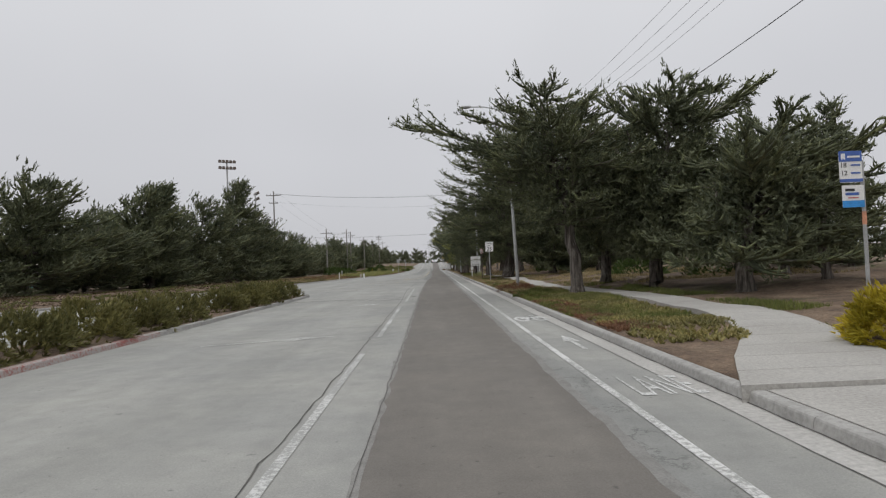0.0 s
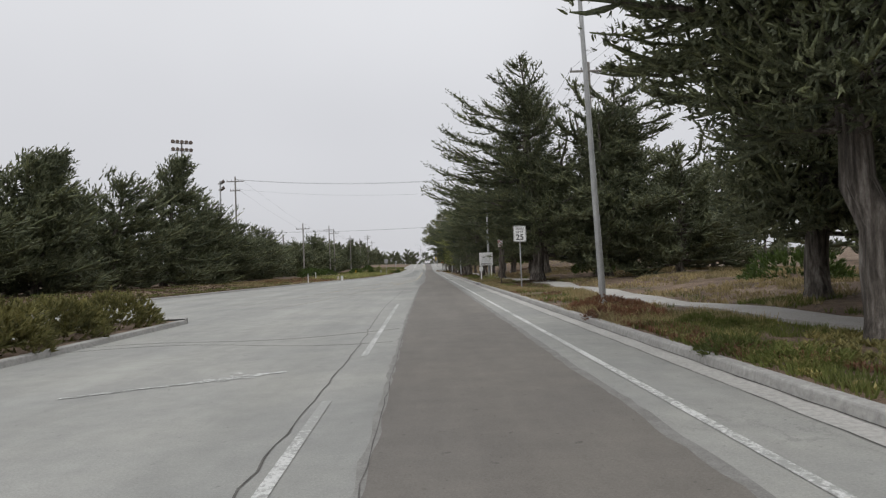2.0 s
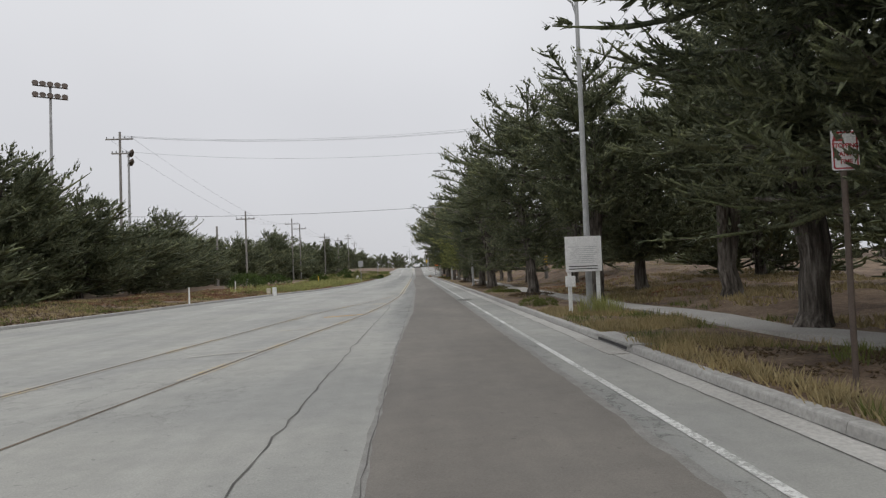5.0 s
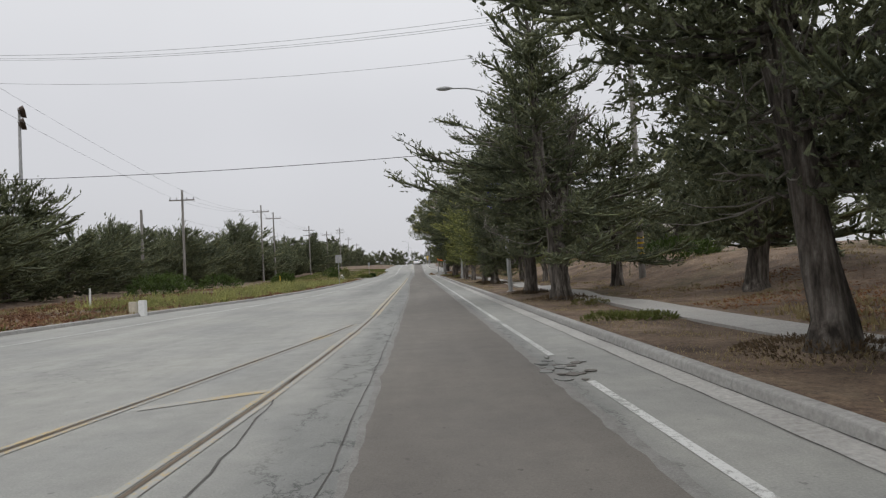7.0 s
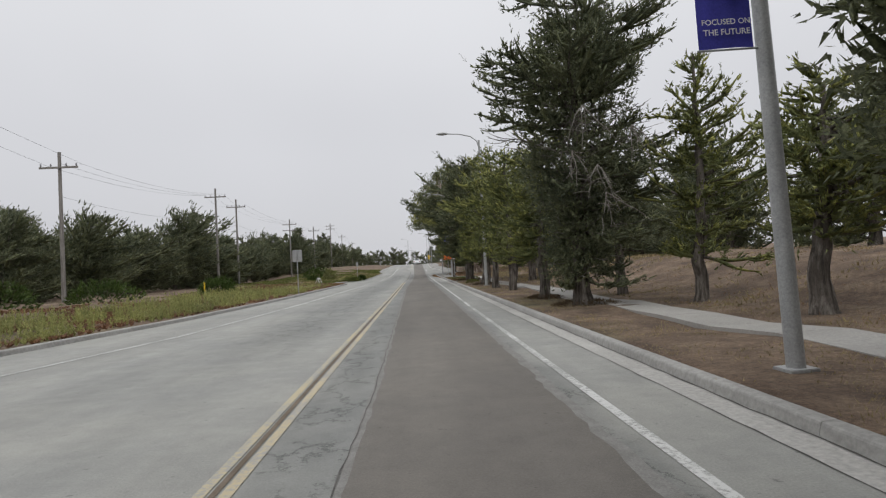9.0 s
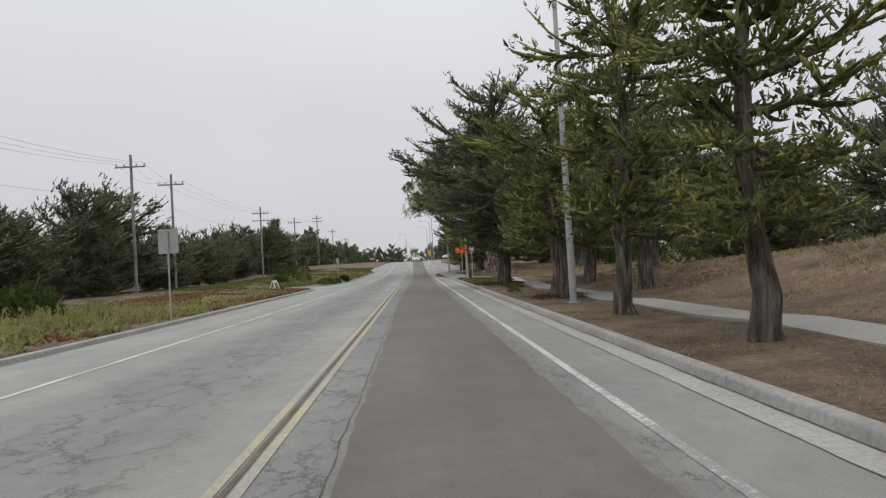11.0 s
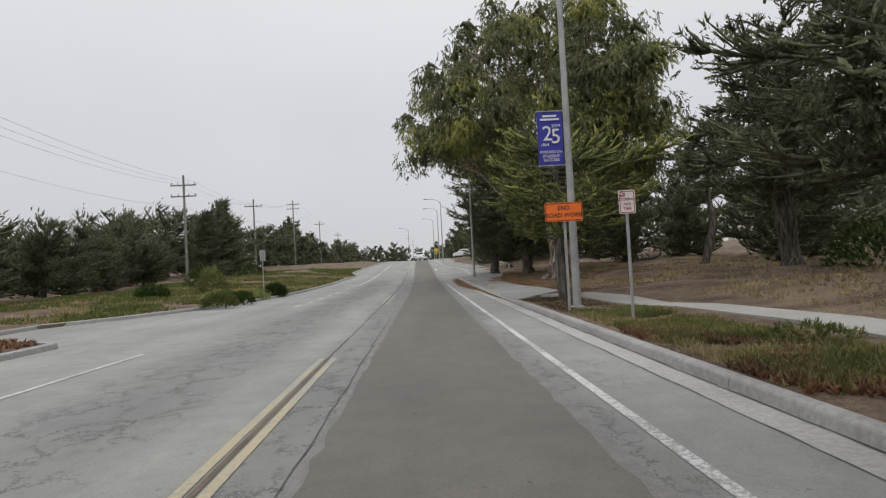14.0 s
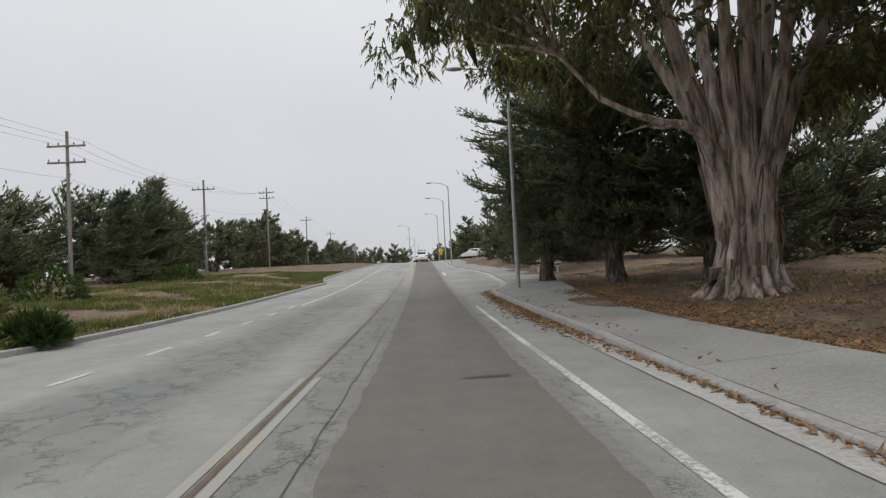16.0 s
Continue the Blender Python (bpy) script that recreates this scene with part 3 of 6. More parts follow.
for o, mt, w in ((-0.09, "yellow_line", 0.085), (0.09, "yellow_line", 0.085), (0.0, "seam", 0.05)):
    strip("centre_line", M[mt], [86, 120, 146.4], [-1.07 + o, -0.94 + o, -0.92 + o], w, 0.0065 if o else 0.005, parent=lines)
    strip("centre_line", M["faint_yellow" if o else mt], [158.4, 161, 164.4 if o else 200], [-0.84 + o, -0.83 + o, -0.82 + o], w, 0.0065 if o else 0.005, parent=lines)
strip("centre_seam", M["crack"], [146.4, 158.4], [-0.92, -0.85], 0.02, 0.005, jitter=0.01, parent=lines, seed=7)
for o in (0, 0.22):
    strip("centre_line", M["yellow_line"], [212, 262], [-0.8 + o, -0.8 + o], 0.1, 0.0065, parent=lines)
strip("edge_line", M["white_line"], [78, 90, 97, 103, 115, 125, 148.2], [-10.2, -8.0, -6.6, -5.6, -5.0, -4.8, -4.42], 0.1, 0.0065, parent=lines)
for k in range(8):
    strip("edge_dash", M["white_line"], [159.6 + 2.65 * k, 160.6 + 2.65 * k], [-4.2, -4.2], 0.11, 0.0065, parent=lines)
strip("edge_line", M["white_line"], [179.5, 190, 225, 262], [-4.0, -3.8, -3.8, -3.6], 0.1, 0.0065, parent=lines)
for y0, mt in ((59.5, "faint_yellow"), (64.0, "faint_yellow"), (68.2, "hatch"), (71.4, "faint_yellow"), (74.6, "faint_yellow")):
    a, b = np.interp(y0, *YB), np.interp(y0 + 0.6, *YA)
    a = max(a, b - 1.4)
    flat_shape("median_hatch", M[mt], [(a + 0.1, y0), (b - 0.1, y0 + 0.6), (b - 0.1, y0 + 0.79), (a + 0.1, y0 + 0.19)], 0.0075, lines, "diagonal yellow bar")


# bike lane symbol, arrow and word
flat_shape("bike_lane_arrow", M["white_line"], [(2.47, 14.0), (2.63, 14.95), (2.79, 14.0), (2.67, 14.0), (2.67, 13.0), (2.59, 13.0), (2.59, 14.0)], 0.0065, lines, "painted white arrow")
for cx in (2.38, 2.84):
    ang = np.linspace(0, 2 * math.pi, 25)[:-1]
    v = [(cx + r * math.cos(a), 18.6 + 3.3 * r * math.sin(a), 0.0065) for r in (0.19, 0.11) for a in ang]
    f = [(k, (k + 1) % 24, 24 + (k + 1) % 24, 24 + k) for k in range(24)]
    part("bike_wheel_mark", mesh_of("bike_wheel_mark", v, f, M["white_line"]), lines, "painted white ring of the bicycle symbol")
for a, b in (((2.38, 18.6), (2.56, 19.3)), ((2.56, 19.3), (2.8, 19.25)), ((2.38, 18.6), (2.62, 18.6)), ((2.62, 18.6), (2.8, 19.25)), ((2.84, 18.6), (2.76, 19.5)), ((2.56, 19.3), (2.62, 18.6)), ((2.7, 19.5), (2.82, 19.55))):
    d = Vector((b[0] - a[0], b[1] - a[1])).normalized()
    p = Vector((-d.y, d.x)) * 0.045
    flat_shape("bike_frame_mark", M["white_line"], [(a[0] - p.x, a[1] - p.y), (b[0] - p.x, b[1] - p.y), (b[0] + p.x, b[1] + p.y), (a[0] + p.x, a[1] + p.y)], 0.0068, lines)
cu_word = lettering("lane_word", "LANE", 1.0, M["white_line"], lines, 0, 0)
cu_word.matrix_basis = Matrix.Translation((2.72, 9.95, 0.0065)) @ Matrix.Diagonal((0.32, 1.5, 1, 1))
tagged(cu_word, "word painted on the bike lane")
# faded turn arrows in the middle lane: scraps of old paint
rng_a = np.random.default_rng(31)
for x0, x1, y0, y1 in ((-4.9, -2.3, 15.55, 16.4), (-4.4, -2.1, 26.2, 27.4)):
    for k in range(150):
        q = rng_a.uniform(0, 1) ** 0.8
        head = 0.32 * max(0.0, 1 - abs(q - 0.74) / 0.16) + 0.035
        x, y = x0 + (x1 - x0) * q, y0 + (y1 - y0) * q + rng_a.normal(0, head * 0.5)
        w, d = rng_a.uniform(0.02, 0.11), rng_a.uniform(0.012, 0.045)
        flat_shape("arrow_scrap", M["white_line"], [(x + w * math.cos(a) * rng_a.uniform(0.5, 1.1), y + d * math.sin(a) * rng_a.uniform(0.5, 1.1)) for a in np.linspace(0, 5.4, 7)], 0.0062 + k * 1e-5, lines)
for x0, y0, w, d in ((1.35, 170.2, 0.34, 0.5), (0.95, 163.8, 0.55, 0.12)):
    flat_shape("iron_cover", M["crack"], [(x0, y0), (x0 + w, y0), (x0 + w, y0 + d), (x0, y0 + d)], 0.01, lines, "dark iron cover in the lane")
for k, (y0, s) in enumerate(((30.5, 0), (32.5, 1))):
    xs = np.linspace(-7, -0.8, 9)
    v, f = tube_arrays([(x, y0 + 0.5 * math.sin(x * 0.9 + s) + 0.25 * x * (k % 2), 0.004) for x in xs], np.full(9, 0.006), 4)
    v[:, 2] = np.clip(v[:, 2], 0.002, 0.006)
    part("cross_crack", mesh_of("cross_crack", v, f, M["crack"]), lines, "thin crack across the asphalt")


# ---- kerbs, pavements ----
def kerb_piece(name, length, mat):
    """Kerb with a sloped face and a rounded top edge; the face looks to -x."""
    prof = [(0.0, -0.12), (0.0, 0.0), (0.018, 0.09), (0.028, 0.108), (0.048, 0.118), (0.16, 0.121), (0.16, -0.12)]
    bm = bmesh.new()
    ends = [[bm.verts.new((x, y, z)) for x, z in prof] for y in (0.004, length - 0.004)]
    k = len(prof)
    for i in range(k):
        bm.faces.new((ends[0][i], ends[0][(i + 1) % k], ends[1][(i + 1) % k], ends[1][i]))
    bm.faces.new(ends[0])
    bm.faces.new(ends[1][::-1])
    return bm_mesh(name, bm, mat)


def build_kerbs():
    kerb = thing("kerb", pose(0, 0, 0), "grey concrete kerb along the road with joints", "kerb", kind="structure")
    me = kerb_piece("kerb_stone", 3.0, M["concrete"])
    y = -16.0
    while y < 150:
        part("kerb_stone", me, kerb, "", Matrix.Translation((float(right_kerb(y)), y, float(grade(y)))))
        y += 3.0
    while y < 300:
        step = 1.5 if 178 < y < 206 or 152 < y < 169 else 3.0
        a = Vector((float(right_kerb(y)), y, float(grade(y) - kerb_drop(y))))
        b = Vector((float(right_kerb(y + step)), y + step, float(grade(y + step) - kerb_drop(y + step))))
        part("kerb_stone", me, kerb, "", Matrix.Translation(a) @ Vector((0, 1, 0)).rotation_difference(b - a).to_matrix().to_4x4() @ Matrix.Diagonal((1, (b - a).length / 3.0, 1, 1)))
        y += step
    left = thing("kerb", pose(0, 0, 0), "grey concrete kerb along the far side of the road", "kerb", kind="structure")
    y = -20.0
    while y < 300:
        step = 1.0 if 148 < y < 160 or 194 < y < 206 else 2.0 if y < 220 else 6.0
        a = Vector((float(left_kerb(y)), y, float(grade(y))))
        b = Vector((float(left_kerb(y + step)), y + step, float(grade(y + step))))
        m = Matrix.Translation(a) @ Vector((0, 1, 0)).rotation_difference(b - a).to_matrix().to_4x4() @ Matrix.Diagonal((-1, (b - a).length / 3.0, 1, 1))
        part("kerb_stone", me, left, "", m)
        y += step
    return kerb


build_kerbs()


def sidewalk():
    ys = np.concatenate([np.arange(9.0, 24, 1.0), np.arange(24, 160, 2.0)])
    cx = np.interp(ys, [9, 11, 13, 15, 19, 24, 30, 40, 50, 60, 72, 85, 97, 112, 130, 138, 146, 151, 153.5, 157, 161], [4.4, 5.2, 6.2, 6.9, 7.3, 7.2, 6.9, 6.6, 6.8, 6.8, 6.3, 5.9, 6.05, 6.0, 5.95, 6.2, 6.4, 6.3, 5.85, 4.9, 4.6])
    hw = np.interp(ys, [9, 13, 20, 28, 110, 126, 152, 161], [1.2, 0.9, 0.65, 0.58, 0.56, 0.46, 0.48, 1.1])
    walk_root = thing("pavement", pose(0, 0, 0), "pale concrete footpath winding beside the road", "pavement", kind="structure")
    for k in range(len(ys) - 1):
        zz = [max(ground_at(cx[i] + s * hw[i], ys[i]) for s in (-1, 0, 1)) + 0.018 for i in (k, k + 1)]
        g = 0.012
        bm = bmesh.new()
        top = [(cx[k] - hw[k], ys[k] + g, zz[0]), (cx[k] + hw[k], ys[k] + g, zz[0]), (cx[k + 1] + hw[k + 1], ys[k + 1], zz[1]), (cx[k + 1] - hw[k + 1], ys[k + 1], zz[1])]
        vt = [bm.verts.new(p) for p in top]
        vb = [bm.verts.new((p[0], p[1], p[2] - 0.3)) for p in top]
        bm.faces.new(vt)
        for i in range(4):
            bm.faces.new((vt[i], vb[i], vb[(i + 1) % 4], vt[(i + 1) % 4]))
        part("slab", bm_mesh("slab", bm, M["walkway"]), walk_root)
    # wide paved area at the stop further on
    y0 = 155.8
    while y0 < 240:
        xr = np.interp([y0, y0 + 2.6], [155.8, 157.5, 161, 164, 168, 175, 187, 200, 214, 240], [3.9, 5.4, 5.4, 5.1, 5.0, 5.6, 7.4, 7.6, 5.8, 5.6])
        xk = [float(right_kerb(y0)) + 0.175, float(right_kerb(y0 + 2.6)) + 0.175]
        zk = [float(grade(y0)), float(grade(y0 + 2.6))]
        bm = bmesh.new()
        dk = [float(kerb_drop(y0)), float(kerb_drop(y0 + 2.6))]
        top = [(xk[0], y0 + 0.012, zk[0] + 0.124 - dk[0]), (xr[0], y0 + 0.012, zk[0] + 0.15), (xr[1], y0 + 2.6, zk[1] + 0.15), (xk[1], y0 + 2.6, zk[1] + 0.124 - dk[1])]
        vt = [bm.verts.new(p) for p in top]
        vb = [bm.verts.new((p[0], p[1], p[2] - 0.3)) for p in top]
        bm.faces.new(vt)
        for i in range(4):
            bm.faces.new((vt[i], vb[i], vb[(i + 1) % 4], vt[(i + 1) % 4]))
        part("slab", bm_mesh("slab", bm, M["paving"]), walk_root)
        y0 += 2.6
    # landing between kerb and path at the first stop
    for y0, y1 in ((2, 5.5), (5.52, 9.0)):
        part("slab", box_mesh("slab", M["walkway"], 5.6, (y0 + y1) / 2, -0.025, 4.3, y1 - y0, 0.3), walk_root)


sidewalk()


# ---- trees ----
def plumes(P, D, L, n, blade, rng, droop=0.0, fat=0.3, splay=0.62):
    """Sprays of small pointed leaves along short stems at P, heading D, of length L."""
    m = len(P)
    s = rng.uniform(0, 1, (m, n))
    base = P[:, None] + D[:, None] * (L[:, None] * s)[..., None]
    rnd = rng.normal(0, 1, (m, n, 3))
    rnd -= (rnd * D[:, None]).sum(-1, keepdims=True) * D[:, None]
    rnd /= np.linalg.norm(rnd, axis=-1, keepdims=True) + 1e-9
    d = D[:, None] + rnd * (splay * (1.15 - 0.7 * s))[..., None]
    d[..., 2] -= droop
    d /= np.linalg.norm(d, axis=-1, keepdims=True)
    side = np.cross(d, rng.normal(0, 0.75, (m, n, 3)) + np.array([0, 0, 0.8]))
    side /= np.linalg.norm(side, axis=-1, keepdims=True) + 1e-9
    ln = blade * rng.uniform(0.65, 1.3, (m, n)) * (1.15 - 0.5 * s)
    a = base - side * (ln * fat * 0.5)[..., None]
    b = base + side * (ln * fat * 0.5)[..., None]
    c = base + d * ln[..., None]
    v = np.stack([a, b, c], 2).reshape(-1, 3)
    return v, np.arange(len(v)).reshape(-1, 3)


TRI = np.array([0, 1, 2, 0, 2, 3])


def plume_rope(p, r, step, sides, rng):
    """A lumpy tapering rope of dense scale foliage along a branch."""
    seg = np.concatenate([[0], np.cumsum(np.linalg.norm(np.diff(p, axis=0), axis=1))])
    n = max(4, int(seg[-1] / step) + 2)
    q = np.linspace(0, 1, n)
    line = np.stack([np.interp(q * seg[-1], seg, p[:, i]) for i in range(3)], 1)
    rad = r * np.clip(1.04 - q, 0.05, 1) ** 0.55 * (0.6 + 0.4 * np.minimum(1, q * 5)) * rng.uniform(0.7, 1.3, n)
    v, f = tube_arrays(line, rad, sides)
    v = v + rng.normal(0, 0.32, v.shape) * np.repeat(rad, sides)[:, None] * np.array([1, 1, 0.8])
    return v, f[:, TRI].reshape(-1, 3)


def fingers(P, D, L, n, rad, rng, up=0.22, splay=0.4):
    """Plump tapering branchlets, lumpy and bent upwards, that start at points P along directions D."""
    k = len(P) * n
    P, D, L = np.repeat(P, n, 0), np.repeat(D, n, 0), np.repeat(L, n) * rng.uniform(0.6, 1.3, len(P) * n)
    d = D + rng.normal(0, splay, (k, 3)) * np.array([1, 1, 0.6])
    d /= np.linalg.norm(d, axis=1)[:, None] + 1e-9
    base = P + rng.normal(0, 0.025, (k, 3)) + D * (L * rng.uniform(-0.3, 0.35, k))[:, None]
    u = np.cross(d, rng.normal(0, 1, (k, 3)))
    u /= np.linalg.norm(u, axis=1)[:, None] + 1e-9
    w = np.cross(d, u)
    lift = np.array([0, 0, 1.0]) * (L * up)[:, None]
    rings = []
    for s, r in ((0.0, 0.7), (0.5, 1.0)):
        c = base + d * (L * s)[:, None] + lift * s * s
        for a in (0.0, 2.094, 4.189):
            rr = (rad * r * rng.uniform(0.55, 1.5, k))[:, None]
            rings.append(c + rr * (math.cos(a) * u + math.sin(a) * w) + d * (L * rng.uniform(-0.1, 0.1, k))[:, None])
    rings.append(base + d * L[:, None] + lift)
    v = np.stack(rings, 1).reshape(-1, 3)
    one = np.array([(0, 1, 4), (0, 4, 3), (1, 2, 5), (1, 5, 4), (2, 0, 3), (2, 3, 5), (3, 4, 6), (4, 5, 6), (5, 3, 6)])
    return v, (np.arange(k)[:, None, None] * 7 + one).reshape(-1, 3)


def curve_line(a, b, lift, n, rng, wob=0.0):
    """A limb from a to b that bows upwards by lift."""
    s = np.linspace(0, 1, n)[:, None]
    p = a * (1 - s) + b * s
    p[:, 2:] += lift * (s * s - s)
    if wob:
        p[1:] += np.cumsum(rng.normal(0, wob, (n - 1, 3)), 0) * 0.5
    return p


def cypress(m, H, R, hb, tr, seed, lean=(0, 0), wind=(0, 0), limbs=34, dens=1.0, mat="cypress", label="", blade=0.13, shape="broad", bare=0.0, group="", reach=(), fill=1.0, bow=1.5, snags=()):
    """A wind-shaped cypress: trunk, rising limbs, flat sprays with upturned tips, dense inner foliage.
    reach: extra limbs (height share, azimuth in degrees, length); snags: bare branches that hang
    at the crown's surface (height, azimuth in degrees, distance from the trunk, length)."""
    rng = np.random.default_rng(seed)
    # rope thickness, length of its facets and number of sides; side twigs per metre, their length and thickness; leaves on each
    if blade > 0.4:
        rope_r, step, sides, per, twig_l, twig_r, fringe, fine_leaf = 0.17, 1.1, 3, 1.5, 0.5, 0.07, 2, 0.3
    elif blade > 0.2:
        rope_r, step, sides, per, twig_l, twig_r, fringe, fine_leaf = 0.1, 0.6, 3, 2.8, 0.34, 0.045, 3, 0.2
    elif m.translation.x > 8.2:
        rope_r, step, sides, per, twig_l, twig_r, fringe, fine_leaf = 0.08, 0.5, 3, 3.5, 0.34, 0.036, 3, 0.15
    else:
        rope_r, step, sides, per, twig_l, twig_r, fringe, fine_leaf = 0.052, 0.34, 3, 5.2, 0.23, 0.03, 4, 0.1
    limbs = int(limbs * (0.78 if blade < 0.4 else 1.0))
    tree = thing("tree", m, label or "dark green wind-shaped cypress with a grey trunk", "tree", group)
    wood, crown, kinds, leafP, leafD, leafL, leafY, dead = Pile(), Pile(), [], [], [], [], [], Pile()
    n_t = 16
    s = np.linspace(0, 1, n_t)
    line = np.stack([lean[0] * s ** bow, lean[1] * s ** bow, -0.2 + (H * (0.92 if shape == "cone" else 0.83) + 0.2) * s], 1)
    line[1:] += np.cumsum(rng.normal(0, 0.065 * H / 8, (n_t - 1, 3)), 0) * np.array([1, 1, 0.2])
    rr = 0.88 * tr * (1 - s) ** 0.95 + 0.02
    rr[0] *= 1.5
    rr[1] *= 1.04
    v, f = tube_arrays(line, rr, 14)
    a = np.tile(np.arange(14), n_t) * 6.283 / 14
    k = 1 + 0.13 * np.sin(a * 3 + v[:, 2] * 0.9 + seed) + 0.1 * np.sin(a * 5 - v[:, 2] * 1.3)
    c = np.repeat(line, 14, 0)
    wood.add(c + (v - c) * k[:, None], f)

    if tr >= 0.28:
        # co-dominant stems that fork low
        for k in range(2 if tr < 0.33 else 3):
            az = rng.uniform(0, 6.283)
            i = int(rng.integers(2, 5))
            sp = rng.uniform(0.22, 0.38) * R
            e = line[i] + np.array([math.cos(az) * sp, math.sin(az) * sp, (H - line[i][2]) * rng.uniform(0.45, 0.65)])
            v, f = tube_arrays(curve_line(line[i], e, 0.5, 9, rng, 0.05), tr * np.linspace(0.62, 0.12, 9), 10)
            wood.add(v, f)

    def profile(rel):
        rel = np.asarray(rel, float)
        if shape == "cone":
            return np.clip(1 - rel, 0, 1) ** 0.8 * 0.97 + 0.04
        if shape == "over":
            return np.interp(rel, [0, 0.22, 0.42, 0.7, 1], [0.4, 0.55, 1.0, 0.85, 0.15])
        if shape == "flat":
            return np.minimum(1.0, 0.6 + 1.1 * rel) * (1 - np.clip(rel - 0.7, 0, 1) * 2.4)
        return np.minimum(1.0, 0.7 + 1.2 * rel) * np.clip(1 - rel ** 2.4, 0, 1) ** 0.7 + 0.06

    def on_trunk(u):
        q = np.clip(u, 0, 0.999) * (n_t - 1)
        i = q.astype(int)
        w = (q - i)[:, None]
        return line[i] * (1 - w) + line[i + 1] * w

    az0 = rng.uniform(0, 6.28)
    todo = []
    for i in range(limbs):
        rel = (i + rng.uniform(0, 1)) / limbs
        todo.append((hb / H + (0.98 - hb / H) * rel, az0 + i * 2.39996 + rng.normal(0, 0.3), R * float(profile(rel)) * (rng.uniform(0.62, 1.22) if blade < 0.2 else rng.uniform(0.7, 1.18)), (-8 + 46 * rel ** 1.4 if blade > 0.2 or shape == "cone" else -12 + 36 * rel ** 1.5) + rng.normal(0, 9), 0.5 if blade > 0.2 else 0.36 if shape == "cone" else 0.18))
    if blade < 0.15:
        # limbs over the road are trimmed for traffic
        todo = [(u, az, ln * (0.55 if math.cos(az) < -0.2 and u * H < 4.6 and m.translation.x < 10 else 1.0), el, sag) for u, az, ln, el, sag in todo]
    for u, az, ln, el, *sag in reach:
        todo.append((u, radians(az), ln, el, sag[0] if sag else 0.42))
    # short inner limbs that close the crown
    for i in range(int(limbs * 0.75 * fill)):
        rel = rng.uniform(0.0, 0.85)
        todo.append((hb / H + (0.95 - hb / H) * rel, rng.uniform(0, 6.283), R * float(profile(rel)) * rng.uniform(0.3, 0.6), rng.uniform(-5, 40), 0.4))
    fine = blade < 0.22

    def rope(p, start, thick):
        """Foliage that hugs a limb from start to its upturned tip, with a fringe of fine twigs."""
        i0 = int(start * (len(p) - 1))
        v, f = plume_rope(p[i0:], rope_r * thick, step, sides, rng)
        crown.add(v, f)
        far_end = np.repeat(np.linspace(0, 1, len(f) // (2 * sides)), 2 * sides) > 0.6
        kinds.append(far_end.astype(int))
        seg = np.linalg.norm(np.diff(p, axis=0), axis=1)
        k = max(3, int(seg.sum() * (1 - start) * per * dens))
        q = start + (1 - start) * (np.arange(k) + rng.uniform(0, 1, k)) / k
        j = np.clip(q, 0, 0.999) * (len(p) - 1)
        i = j.astype(int)
        w = (j - i)[:, None]
        t = p[i + 1] - p[i]
        t /= np.linalg.norm(t, axis=1)[:, None] + 1e-9
        out = rng.normal(0, 1, (k, 3)) * np.array([1, 1, 0.38])
        d = t * 0.75 + out * 0.7 + np.array([wind[0] * 0.4, wind[1] * 0.4, 0.25])
        d /= np.linalg.norm(d, axis=1)[:, None]
        leafP.append(p[i] * (1 - w) + p[i + 1] * w)
        leafD.append(d)
        leafL.append(twig_l * thick * (1.2 - 0.55 * q) * rng.uniform(0.7, 1.4, k))
        leafY.append((q > 0.6) & (rng.uniform(0, 1, k) < 0.85))

    for u, az, ln, el, sag in todo:
        a = on_trunk(np.array([u]))[0]
        el = radians(max(el, -3))
        d = np.array([math.cos(az) * math.cos(el), math.sin(az) * math.cos(el), math.sin(el)])
        b = a + d * ln + np.array([wind[0], wind[1], 0.2]) * ln * 0.35
        n = 8 if fine else 5
        is_dead = u < 0.6 and ln < 4.4 and rng.uniform() < bare * 1.5
        if is_dead:
            b = a + (b - a) * 0.75
        p = curve_line(a, b, (0.15 if is_dead else sag) * ln, n, rng, (0.05 if is_dead else 0.022) * ln)
        r0 = 0.02 if is_dead else min(np.interp(u, s, rr) * 0.6, 0.02 + 0.014 * ln)
        (dead if is_dead else wood).add(*tube_arrays(p, np.linspace(r0, 0.008, n), 4 if fine else 3))
        if not is_dead:
            rope(p, 0.25, 1.15)
        subs = max(2, int(ln * (2.2 if is_dead else 2.7 if fine else 1.1)))
        for q_ in rng.uniform(0.22, 0.88, subs):
            j = q_ * (n - 1)
            j0 = int(j)
            q = p[j0] * (1 - j + j0) + p[j0 + 1] * (j - j0)
            t = p[j0 + 1] - p[j0]
            t /= np.linalg.norm(t) + 1e-9
            lat = np.array([-t[1], t[0], 0]) * rng.choice((-1, 1))
            sd = t + lat * rng.uniform(0.35, 0.95) + np.array([wind[0] * 0.5, wind[1] * 0.5, rng.normal(0.0, 0.08)])
            sd /= np.linalg.norm(sd)
            sl = (0.52 * ln * (1.05 - q_) + 0.3) * rng.uniform(0.65, 1.3)
            p2 = curve_line(q, q + sd * sl + np.array([0, 0, rng.uniform(-0.1, 0.28) * sl]), 0.3 * sl, 4, rng, 0.02 * sl)
            if is_dead:
                if rng.uniform() < 0.9:
                    dead.add(*tube_arrays(p2, np.array([0.016, 0.012, 0.008, 0.004]), 3))
                continue
